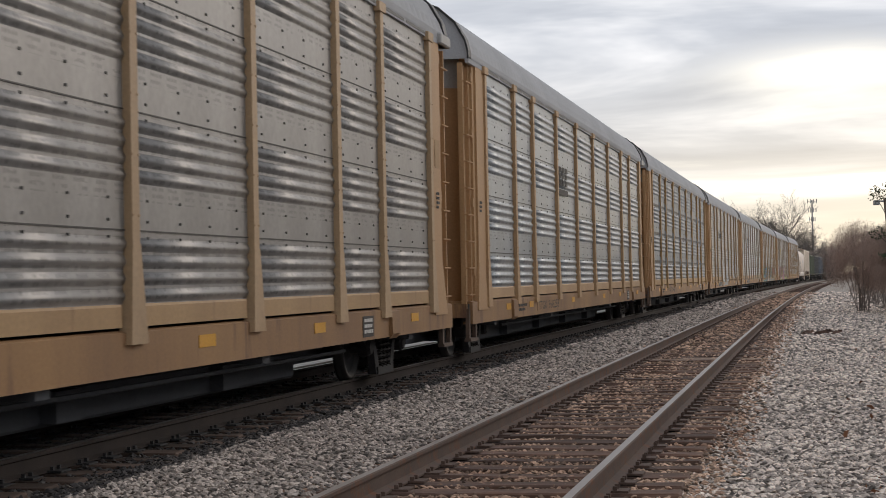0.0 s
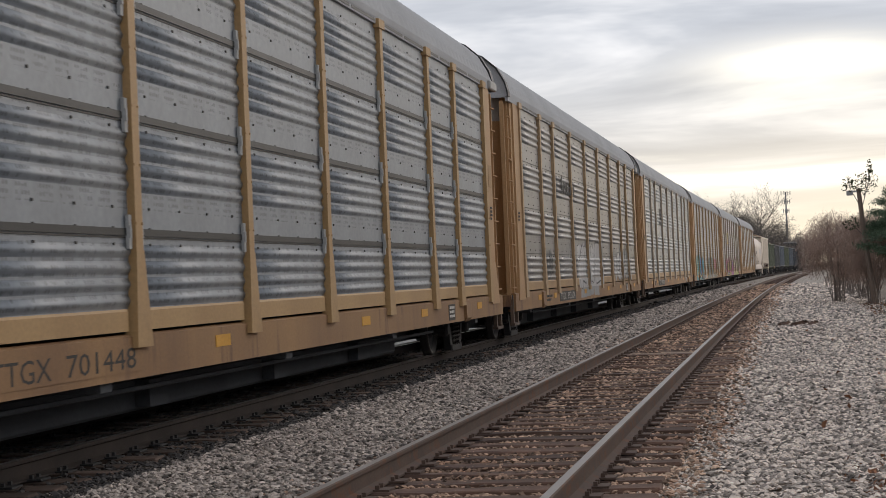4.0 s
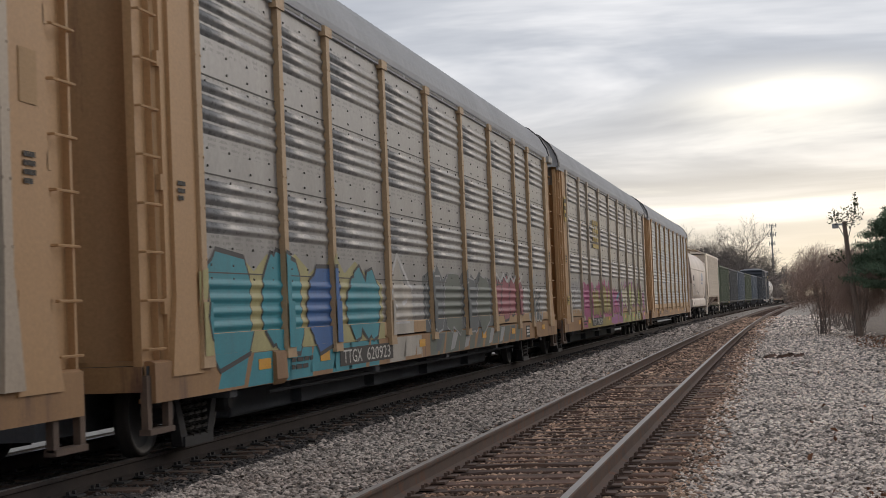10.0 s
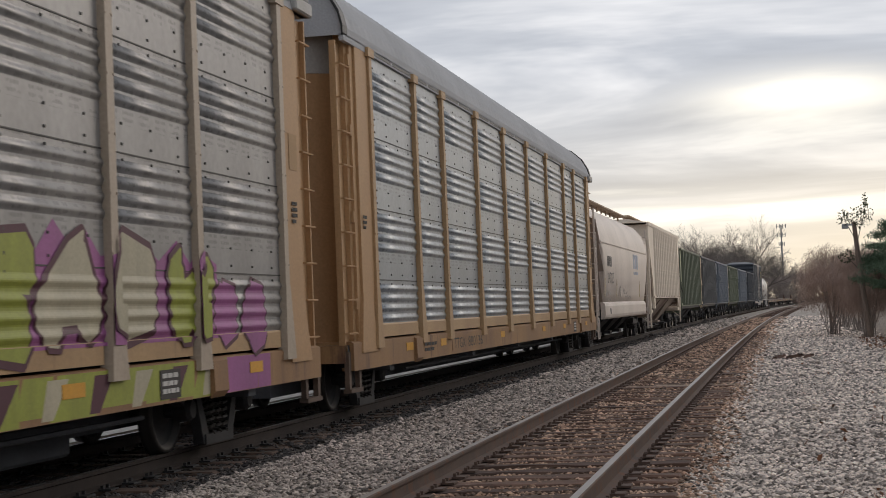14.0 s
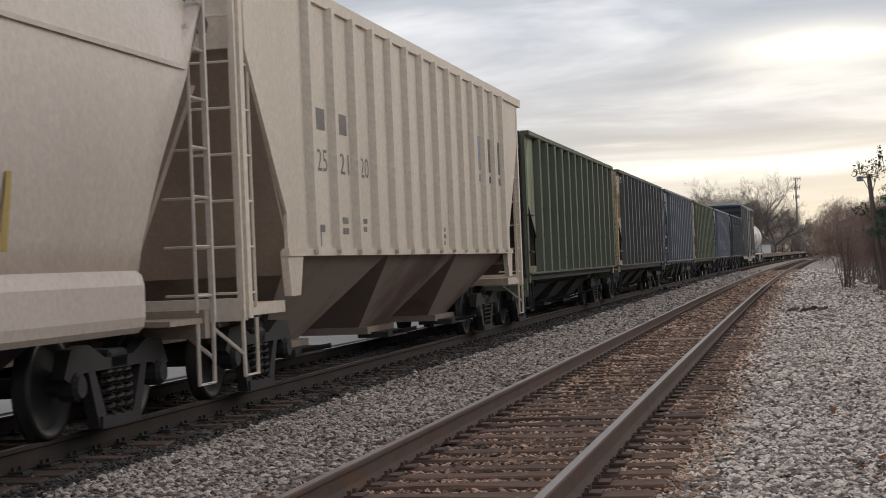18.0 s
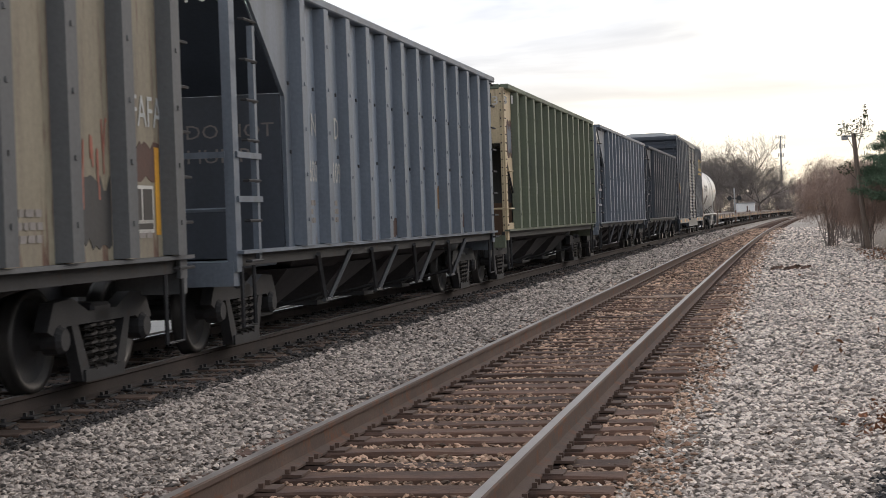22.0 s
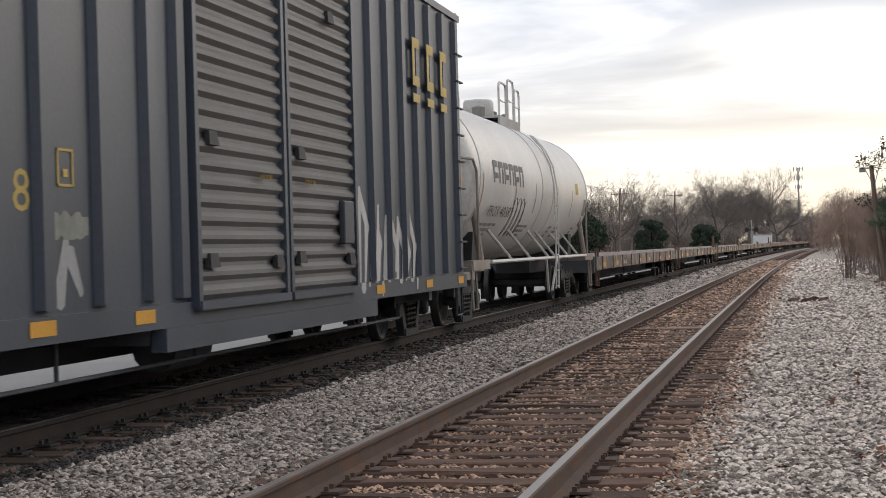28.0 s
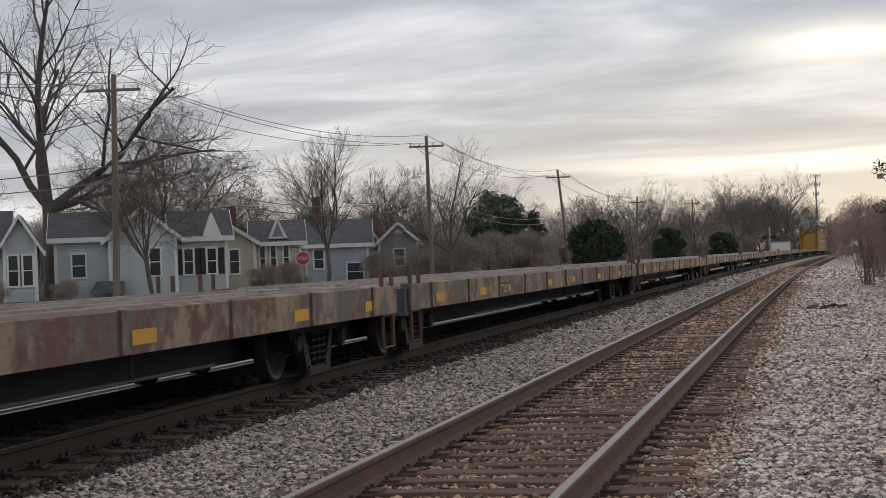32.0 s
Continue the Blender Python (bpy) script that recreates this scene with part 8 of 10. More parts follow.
# ---- flatcars ----
def flatcar(paint, variant=0):
    car = new("flatcar")
    L = 13.75
    n = 19

    def plate():
        b = B()
        box(b, -1.38, 1.38, -L / n + 0.015, L / n - 0.015, 1.10, 1.14)
        return mesh_of("deck_plate", b, M["deck"])
    for k in range(n):  # deck plates with open joints
        ob = place("deck_plate", shared("deck_plate", plate), None, car)
        ob.location = (0, -L + 2 * L * (k + 0.5) / n, 0.005 * (k % 3))
    for x in (-1.1, -0.4, 0.4, 1.1):
        bm = B()
        box(bm, x - 0.05, x + 0.05, -L + 0.4, L - 0.4, 1.14, 1.175)
        part("tie_down_rail", bm, M["deck"], car)
    bm = B()
    for s in (-1, 1):
        prism(bm, [(s * 1.50, 1.15), (s * 1.36, 1.17), (s * 1.36, 1.09), (s * 1.46, 1.07), (s * 1.46, 0.85), (s * 1.36, 0.83), (s * 1.36, 0.79), (s * 1.50, 0.81)], -L, L)
    sill = part("side_sill", bm, paint, car)

    def pocket():
        b = B()
        box(b, -0.02, 0.025, -0.05, 0.05, 0.82, 1.16)
        return mesh_of("stake_pocket", b, paint)
    for s in (-1, 1):
        for k in range(11):
            ob = place("stake_pocket", shared("stake_pocket", pocket), None, car)
            ob.location = (s * 1.50, -L + 1.2 + k * (2 * L - 2.4) / 10, 0)
    bm = B()
    box(bm, -0.45, 0.45, -L, L, 0.42, 1.05)
    for k in range(9):
        y = -L + 1 + k * (2 * L - 2) / 8
        box(bm, -1.4, 1.4, y - 0.08, y + 0.08, 0.8, 1.04)
    for s in (-1, 1):
        box(bm, -1.45, 1.45, s * L - 0.15, s * L + 0.1, 0.75, 1.1)
    tube(bm, [(1.15, -8, 0.55), (1.15, 8, 0.55)], 0.02, 5)
    for y in (-4, 2, 6):
        tube(bm, [(1.15, y, 0.55), (1.15, y, 0.8)], 0.02, 5)
    part("underframe", bm, M["under"], car)
    for s in (-1, 1):
        for q in (-1, 1):
            bm = B()
            tube(bm, [(q * 1.46, s * (L - 0.1), 1.38), (q * 1.46, s * (L - 0.1), 0.4), (q * 1.46, s * (L - 0.6), 0.4), (q * 1.46, s * (L - 0.6), 1.38)], 0.03, 5)
            tube(bm, [(q * 1.46, s * (L - 0.1), 0.8), (q * 1.46, s * (L - 0.6), 0.8)], 0.02, 5)
            part("grab_step", bm, M["rust_steel"], car)
    if variant % 3 == 1:
        bm = B()
        for y in (-L + 0.4, -L + 0.85):
            box(bm, 1.16, 1.26, y - 0.05, y + 0.05, 1.1, 1.8)
            hexa(bm, [(1.1, y - 0.14, 1.1), (1.32, y - 0.14, 1.1), (1.32, y + 0.14, 1.1), (1.1, y + 0.14, 1.1), (1.17, y - 0.04, 1.4), (1.25, y - 0.04, 1.4), (1.25, y + 0.04, 1.4), (1.17, y + 0.04, 1.4)])
        part("bulkhead_bracket", bm, M["rust_steel"], car)
    for a in (-12.3, -9.2, -7.0, -2.4, 0.8, 5.2, 9.4, 12.2):
        patch(car, 1.503, a, a + 0.5, 0.88, 1.0, M["yellow"], "reflector")
    patch(car, 1.503, -7.55, -6.7, 0.83, 1.04, M["stencil_black"], "mark_field")
    lettering(car, "TTXX", 0.22, 1.508, -7.5, 0.86, M["stencil_white"], "reporting_mark", width=0.72)
    lettering(car, "942028", 0.21, 1.504, -6.2, 0.86, M["rust_steel"], "car_number", width=1.45)
    running_gear(car, 14.15, 2.4)
    return car


M["rust_steel"] = material("brown_rusty_steel", (0.17, 0.095, 0.07), (0.10, 0.06, 0.045), rough=0.85, scale=2)
M["flat_sill"] = material("peeling_brown_and_grey_sill", (0.30, 0.235, 0.16), (0.115, 0.115, 0.105), rough=0.75, scale=1.3, grain=20, stain=0.10, rust=(0.135, 0.062, 0.044), rust_amount=0.16)
plain_flat, tall_flat = flatcar(M["flat_sill"], 0), flatcar(M["flat_sill"], 1)
for i in range(10):
    proto = tall_flat if i in (2, 3, 5, 8) else plain_flat
    car = proto if i in (0, 2) else copy_thing(proto, Matrix())
    if i not in (0, 2):
        for tr in car.children:
            if tr.name.startswith("truck"):
                for w in tr.children:
                    if w.name.startswith("wheelset"):
                        WHEELS.append((w, car, tr.location.y + w.location.y, w.location.y))
    join_train(car, 28.3, "empty flatcar with a grey deck and peeling brown sill", "flatcar")

# the yellow autoracks at the far end of the flatcars
M["rack_yellow"] = material("yellow_end_paint", (0.55, 0.33, 0.05), (0.45, 0.26, 0.05), rough=0.6, streak=True)
for i in range(3):
    car = copy_thing(base_rack, Matrix())
    repaint(car, {"end_door", "end_column", "ladder"}, M["rack_yellow"])
    join_train(car, 28.65, "autorack car with a bright yellow end behind the flatcars", "autorack car")


# ---- beyond the tracks: road, verge, houses, poles, trees ----
M["road"] = material("pale_worn_concrete", (0.46, 0.44, 0.41), (0.36, 0.34, 0.31), rough=0.9, scale=0.3, grain=30, bump=0.2)
M["grass"] = material("dead_winter_grass", (0.16, 0.13, 0.075), (0.09, 0.075, 0.045), rough=0.95, scale=0.4, grain=25, bump=0.8)
M["dirt"] = material("packed_brown_dirt", (0.235, 0.19, 0.15), (0.15, 0.118, 0.092), rough=0.95, scale=0.7, grain=30, bump=0.6)
speckle(M["dirt"], 20.0)
M["asphalt"] = material("dark_asphalt_patch", (0.03, 0.03, 0.031), (0.02, 0.02, 0.021), rough=1.0, scale=2, grain=60, bump=0.6)
M["asphalt"].node_tree.nodes["Principled BSDF"].inputs["Specular IOR Level"].default_value = 0.1
M["chip"] = material("black_asphalt_chips", (0.055, 0.053, 0.055), (0.03, 0.03, 0.031), rough=0.95, scale=2, grain=60, bump=0.3, per_island=0.5)
M["bark"] = material("grey_brown_bark", (0.16, 0.135, 0.12), (0.095, 0.08, 0.072), rough=0.95, scale=2, grain=20, bump=0.5)
M["twig"] = material("bare_twigs", (0.36, 0.305, 0.275), (0.25, 0.21, 0.188), rough=0.95, scale=1, grain=10, bump=0)
M["tree_twig"] = material("grey_brown_twigs", (0.20, 0.172, 0.155), (0.13, 0.11, 0.099), rough=0.95, scale=1, grain=10, bump=0)
M["bush_twig"] = material("reddish_bare_twigs", (0.52, 0.39, 0.325), (0.36, 0.265, 0.22), rough=0.95, scale=1, grain=10, bump=0)
M["needle"] = material("dark_evergreen_needles", (0.125, 0.19, 0.115), (0.07, 0.108, 0.065), rough=0.85, scale=1.5, grain=10, bump=0, per_island=0.4)
M["dull_needle"] = material("dull_evergreen_leaves", (0.052, 0.078, 0.05), (0.03, 0.045, 0.03), rough=0.9, scale=1.5, grain=10, bump=0, per_island=0.4)
M["leaf"] = material("dull_green_leaves", (0.075, 0.085, 0.035), (0.045, 0.05, 0.025), rough=0.7, scale=2, grain=10, bump=0, per_island=0.4)
M["dead_leaf"] = material("orange_dead_leaves", (0.30, 0.135, 0.065), (0.2, 0.09, 0.05), rough=0.9, scale=2, grain=10, bump=0, per_island=0.45)
M["pole_wood"] = material("weathered_pole_wood", (0.260, 0.202, 0.163), (0.169, 0.124, 0.098), rough=0.9, scale=2, streak=True, grain=20, bump=0.3)
M["wire"] = material("grey_cable", (0.12, 0.12, 0.12), rough=0.6)
M["trim"] = material("white_house_trim", (0.80, 0.79, 0.77), (0.68, 0.67, 0.65), rough=0.6)
M["shingle"] = material("dark_roof_shingles", (0.115, 0.118, 0.122), (0.078, 0.080, 0.084), rough=0.9, scale=1.5, grain=8, bump=0.4)
M["pane"] = material("dark_window_glass", (0.03, 0.035, 0.04), rough=0.08, bump=0, stain=0.2)
M["chimney"] = material("old_red_brick", (0.20, 0.10, 0.075), (0.13, 0.07, 0.055), rough=0.9, scale=3)
M["lamp_grey"] = material("grey_lamp_housing", (0.42, 0.42, 0.42), rough=0.5)


def strip(name, label, category, mat, x0, x1, y0, y1, z, n=40):
    ys = np.linspace(y0, y1, n)
    verts, faces = [], []
    for y in ys:
        verts += [(x0 + bend(y), y, z), (x1 + bend(y), y, z), (x0 + bend(y), y, z - 0.1), (x1 + bend(y), y, z - 0.1)]
    for j in range(n - 1):
        a, b = 4 * j, 4 * j + 4
        faces += [(a, a + 1, b + 1, b), (a + 1, a + 3, b + 3, b + 1), (a + 2, a, b, b + 2)]
    ob = place(name, raw(name, verts, faces), mat)
    return tagged(ob, label, category, kind="structure")


strip("road", "pale worn concrete road along the far track", "road", M["road"], -15.2, -8.85, -30, 330, -0.035)
strip("verge", "brown winter grass between road and houses", "grass", M["grass"], -400, -15.3, -30, 900, -0.03, 60)
strip("dirt_path", "packed brown dirt beside the gravel", "ground", M["dirt"], 1.75, 40, -20, 400, -0.085)


def siding(name, colour):
    """Overlapping painted boards."""
    m = material(name, colour, tuple(c * 0.8 for c in colour), rough=0.7, scale=0.6, grain=15, bump=0.0, streak=True)
    nt = m.node_tree
    tc = nt.nodes.new("ShaderNodeTexCoord")
    sp = nt.nodes.new("ShaderNodeSeparateXYZ")
    nt.links.new(tc.outputs["Object"], sp.inputs[0])
    mt = nt.nodes.new("ShaderNodeMath")
    mt.operation = "MULTIPLY"
    mt.inputs[1].default_value = 6.0
    nt.links.new(sp.outputs[2], mt.inputs[0])
    fr = nt.nodes.new("ShaderNodeMath")
    fr.operation = "FRACT"
    nt.links.new(mt.outputs[0], fr.inputs[0])
    bp = nt.nodes.new("ShaderNodeBump")
    bp.inputs["Strength"].default_value, bp.inputs["Distance"].default_value = 0.9, 0.05
    nt.links.new(fr.outputs[0], bp.inputs["Height"])
    nt.links.new(bp.outputs[0], nt.nodes["Principled BSDF"].inputs["Normal"])
    return m


def gable_block(house, x0, x1, y0, y1, z1, ridge, along, wall_mat):
    """A block of the house with a gabled roof whose ridge runs along x or y."""
    bm = B()
    if along == "x":
        ym = (y0 + y1) / 2
        prism(bm, [(y0, -0.1), (y1, -0.1), (y1, z1), (ym, ridge), (y0, z1)], x0, x1, axis="x")
    else:
        xm = (x0 + x1) / 2
        prism(bm, [(x0, -0.1), (x1, -0.1), (x1, z1), (xm, ridge), (x0, z1)], y0, y1, axis="y")
    part("wall", bm, wall_mat, house)
    o, t = 0.45, 0.16
    bm = B()
    if along == "x":
        sl = (ridge - z1) / (ym - y0)
        for s in (-1, 1):
            e = ym + s * (y1 - ym + o)
            zz = z1 - sl * o
            prism(bm, [(ym, ridge + t), (e, zz + t), (e, zz), (ym, ridge)], x0 - o, x1 + o, axis="x")
    else:
        sl = (ridge - z1) / (xm - x0)
        for s in (-1, 1):
            e = xm + s * (x1 - xm + o)
            zz = z1 - sl * o
            prism(bm, [(xm, ridge + t), (e, zz + t), (e, zz), (xm, ridge)], y0 - o, y1 + o, axis="y")
    part("roof", bm, M["shingle"], house)
    # barge and fascia boards
    bm = B()
    if along == "x":
        for xe in (x0 - o - 0.04, x1 + o):
            for s in (-1, 1):
                e, zz = ym + s * (y1 - ym + o), z1 - sl * o
                prism(bm, [(ym, ridge + t + 0.02), (e, zz + t + 0.02), (e, zz - 0.12), (ym, ridge - 0.12)], xe, xe + 0.04, axis="x")
        for s in (-1, 1):
            e, zz = ym + s * (y1 - ym + o), z1 - sl * o
            box(bm, x0 - o, x1 + o, e - 0.03, e + 0.03, zz - 0.14, zz + t)
    else:
        for ye in (y0 - o - 0.04, y1 + o):
            for s in (-1, 1):
                e, zz = xm + s * (x1 - xm + o), z1 - sl * o
                prism(bm, [(xm, ridge + t + 0.02), (e, zz + t + 0.02), (e, zz - 0.12), (xm, ridge - 0.12)], ye, ye + 0.04, axis="y")
        for s in (-1, 1):
            e, zz = xm + s * (x1 - xm + o), z1 - sl * o
            box(bm, e - 0.03, e + 0.03, y0 - o, y1 + o, zz - 0.14, zz + t)
    part("roof_trim", bm, M["trim"], house)
    for x in (x0, x1):
        for y in (y0, y1):
            bm = B()
            box(bm, x - 0.09, x + 0.09, y - 0.09, y + 0.09, -0.05, z1 - 0.05)
            part("corner_board", bm, M["trim"], house)


def window(house, face, u, v0, z0, w, h, shutters=False):
    """A sash window on a wall that faces -y (face 'y') or +x (face 'x'); u along the wall, v0 the wall's plane."""
    def bx(bm, a0, a1, d0, d1, b0, b1):
        if face == "y":
            box(bm, a0, a1, v0 - d1, v0 - d0, b0, b1)
        else:
            box(bm, v0 + d0, v0 + d1, a0, a1, b0, b1)
    bm = B()
    f = 0.12
    bx(bm, u - w / 2 - f, u - w / 2, 0, 0.07, z0 - f, z0 + h + f)
    bx(bm, u + w / 2, u + w / 2 + f, 0, 0.07, z0 - f, z0 + h + f)
    bx(bm, u - w / 2, u + w / 2, 0, 0.07, z0 + h, z0 + h + f)
    bx(bm, u - w / 2, u + w / 2, 0, 0.10, z0 - f, z0)
    bx(bm, u - w / 2, u + w / 2, 0.01, 0.05, z0 + h / 2 - 0.03, z0 + h / 2 + 0.03)
    win = part("window", bm, M["trim"], house)
    bm = B()
    bx(bm, u - w / 2, u + w / 2, 0.004, 0.02, z0, z0 + h)
    part("pane", bm, M["pane"], win)
    if shutters:
        for s in (-1, 1):
            bm = B()
            c = u + s * (w / 2 + f + 0.2)
            bx(bm, c - 0.19, c + 0.19, 0, 0.05, z0 - 0.05, z0 + h + 0.05)
            part("shutter", bm, M["black"], win)


def put(ob, x, y, z, turn=0.0, size=1.0):
    ob.matrix_basis = Matrix.Translation((x, y, z)) @ Matrix.Rotation(radians(turn), 4, "Z") @ Matrix.Scale(size, 4)
    return ob


def spot(az, dist):
    """A place on the ground, by the angle from the line and the distance."""
    return dist * math.sin(radians(az)), dist * math.cos(radians(az))


S_BLUE, S_CREAM, S_GREY, S_PALE = siding("pale_blue_grey_siding", (0.64, 0.69, 0.72)), siding("cream_siding", (0.74, 0.69, 0.55)), siding("slate_grey_siding", (0.36, 0.385, 0.40)), siding("lavender_grey_siding", (0.56, 0.60, 0.70))


def porch_awning(house, x0, x1, y, z):
    bm = B()
    hexa(bm, [(x0, y - 1.3, z), (x1, y - 1.3, z), (x1, y, z), (x0, y, z), (x0 + 0.5, y - 0.9, z + 0.7), (x1, y - 0.9, z + 0.7), (x1, y, z + 0.7), (x0 + 0.5, y, z + 0.7)])
    part("awning", bm, M["shingle"], house)


def house_white_gable():
    h = new("house")
    gable_block(h, -1.0, 0.75, 0, 6, 3.55, 4.95, "y", S_BLUE)
    gable_block(h, -9.0, -1.05, 1.2, 7.5, 3.5, 5.3, "x", S_BLUE)
    window(h, "y", -0.52, 0, 1.0, 0.5, 1.7, False)
    window(h, "y", 0.30, 0, 1.0, 0.5, 1.7, False)
    for u in (-0.93, -0.1, 0.66):
        bm = B()
        box(bm, u - 0.1, u + 0.1, -0.05, 0.0, 0.95, 2.75)
        part("shutter", bm, M["black"], h)
    return h


def house_blue():
    h = new("house")
    gable_block(h, 0.0, 3.6, 0, 6.5, 3.75, 5.2, "x", S_BLUE)
    gable_block(h, 3.2, 7.1, -0.8, 8.5, 3.7, 5.35, "y", S_BLUE)
    gable_block(h, 7.15, 10.2, 0.6, 7.5, 3.6, 5.1, "x", S_BLUE)
    window(h, "y", 1.35, 0, 1.35, 0.75, 1.35)
    window(h, "y", 5.85, -0.8, 1.3, 0.6, 1.6)
    window(h, "y", 7.9, 0.6, 1.3, 0.5, 1.5, True)
    window(h, "y", 9.3, 0.6, 1.3, 0.5, 1.5, True)
    porch_awning(h, 1.9, 4.0, -0.81, 0.35)
    bm = B()
    prism(bm, [(8.7, 3.4), (10.0, 3.4), (9.35, 5.0)], 0.1, 2.0)
    part("dormer", bm, M["trim"], h)
    return h


def house_cream():
    h = new("house")
    gable_block(h, -2.4, 2.4, 0, 7, 3.4, 4.95, "y", S_CREAM)
    gable_block(h, 2.45, 5.6, 0.8, 6.5, 3.35, 4.7, "x", S_CREAM)
    for u in (2.95, 3.7, 4.6):
        window(h, "y", u, 0.8, 1.3, 0.32, 1.75)
    window(h, "y", 1.0, 0, 1.2, 0.6, 1.6)
    bm = B()
    prism(bm, [(3.35, 3.5), (4.75, 3.5), (4.05, 5.0)], 0.5, 3.0)
    part("dormer", bm, M["trim"], h)
    bm = B()
    prism(bm, [(3.65, 3.65), (4.45, 3.65), (4.05, 4.6)], 0.46, 0.52)
    part("dormer_face", bm, S_GREY, h)
    bm = B()
    box(bm, 0.6, 1.2, 3, 3.6, 4.3, 5.9)
    part("chimney", bm, M["chimney"], h)
    return h


def house_lavender():
    h = new("house")
    gable_block(h, -2.4, 2.4, 0, 8, 3.2, 5.0, "x", S_PALE)
    window(h, "y", -1.4, 0, 1.3, 0.7, 1.4)
    window(h, "y", 1.4, 0, 0.3, 1.2, 1.3)
    bm = B()
    box(bm, -1.9, -1.2, 3.4, 4.1, 4.5, 7.0)
    part("chimney", bm, M["chimney"], h)
    return h


def house_slate():
    h = new("house")
    gable_block(h, -1.5, 1.6, 0, 9, 3.3, 4.7, "y", S_GREY)
    gable_block(h, -2.7, -1.55, 1.0, 7, 3.3, 4.2, "y", S_CREAM)
    window(h, "y", 0.1, 0, 1.3, 0.8, 1.3)
    bm = B()
    prism(bm, [(-0.35, 4.0), (0.05, 3.75), (0.45, 4.0), (0.05, 4.25)], -0.05, 0.0)
    part("gable_vent", bm, M["trim"], h)
    bm = B()
    box(bm, -2.2, -1.6, 3, 3.7, 4.0, 5.8)
    part("chimney", bm, M["chimney"], h)
    return h


HOUSES = ((house_white_gable, -26.2, 100, 24, "white-trimmed blue-grey house with a gable and dark shutters"), (house_blue, -25.14, 104, 23, "pale blue-grey clapboard house with white trim and dark roof"), (house_cream, -19.77, 118, 19, "cream clapboard house with a small white dormer gable"), (house_lavender, -15.85, 132, 15, "lavender-grey house half hidden by bare trees"), (house_slate, -13.78, 138, 13, "slate-grey house with a diamond vent in its gable"))
for maker, az, d, turn, label in HOUSES:
    x, y = spot(az, d)
    tagged(put(maker(), x, y, -0.1, turn), label, "house", "houses across the road")


def stop_sign():
    s = new("stop_sign")
    bm = B()
    box(bm, -0.03, 0.03, 0.02, 0.06, -0.1, 2.35)
    part("post", bm, M["lamp_grey"], s)
    for name, r, d, key in (("border", 0.40, 0.0, "trim"), ("plate", 0.365, -0.006, "sign_red")):
        bm = B()
        prism(bm, [(r * math.cos(math.pi * (k + 0.5) / 4), 1.95 + r * math.sin(math.pi * (k + 0.5) / 4)) for k in range(8)], d, d + 0.015)
        part(name, bm, M[key], s)
    ob = end_text(s, "STOP", 0.27, -0.27, -0.012, 1.86, M["trim"], "sign_lettering", width=0.54)
    return tagged(s, "red octagonal stop sign on a grey post by the road", "road sign")


M["sign_red"] = material("red_sign_paint", (0.42, 0.035, 0.035), (0.34, 0.03, 0.03), rough=0.5)
x, y = spot(-17.0, 92)
put(stop_sign(), x, y, -0.1, 14)

# ---- utility poles and wires ----
def utility_pole(height, lean=0.0, arms=1, lamp=False, transformer=False):
    p = new("utility_pole")
    bm = B()
    tube(bm, [(0, 0, -0.1), (lean * height * 0.5, 0, height * 0.5), (lean * height, 0, height)], 0.17, 10, 0.115)
    part("pole", bm, M["pole_wood"], p)
    for k in range(arms):
        z = height - 0.75 - 1.1 * k
        bm = B()
        box(bm, lean * z - 1.25, lean * z + 1.25, -0.20, -0.09, z - 0.06, z + 0.07)
        for s in (-1, 1):
            tube(bm, [(lean * z + s * 0.7, -0.15, z - 0.03), (lean * z, -0.12, z - 0.7)], 0.02, 4)
        part("crossarm", bm, M["pole_wood"], p)
        for u in (-1.15, -0.5, 0.5, 1.15):
            bm = B()
            lathe(bm, [(z + 0.06, 0.03), (z + 0.12, 0.05), (z + 0.2, 0.045), (z + 0.24, 0.01)], 8, axis="z", centre=(lean * z + u, -0.145, 0))
            part("insulator", bm, M["lamp_grey"], p)
    if lamp:
        bm = B()
        tube(bm, [(0, 0, height * 0.63), (1.2, -0.2, height * 0.70), (2.4, -0.3, height * 0.715)], 0.035, 6)
        part("lamp_arm", bm, M["lamp_grey"], p)
        bm = B()
        prism(bm, [(2.3, height * 0.704), (3.0, height * 0.707), (3.0, height * 0.722), (2.8, height * 0.73), (2.3, height * 0.724)], -0.45, -0.2)
        part("lamp_head", bm, M["lamp_grey"], p)
    return p


POLES = []
for az, top, d, lean, lamp in ((-23.2, 6.59, 79, 0.02, True), (-12.65, 4.24, 121, -0.008, False), (-8.0, 2.92, 176, -0.09, False), (-5.75, 1.9, 235, 0.04, False), (-3.9, 1.75, 290, 0.03, False), (-2.9, 1.6, 345, 0.0, False)):
    x, y = spot(az, d)
    hgt = d * math.tan(radians(top)) + EYE_Z
    ob = utility_pole(hgt, lean, 1, lamp)
    tagged(put(ob, x, y, -0.05, 10 if d < 100 else 4), "weathered wooden utility pole with a crossarm" + (" and a street lamp" if lamp else ""), "utility pole", "poles along the road")
    POLES.append((x, y, hgt, lean))


def wire(a, b, sag, r=0.02):
    bm = B()
    a, b = Vector(a), Vector(b)
    tube(bm, [a.lerp(b, i / 10) - Vector((0, 0, sag * 4 * (i / 10) * (1 - i / 10))) for i in range(11)], r, 4)
    ob = part("overhead_wire", bm, M["wire"])
    return tagged(ob, "thin overhead wire hung between the utility poles", "wire", "overhead wires")


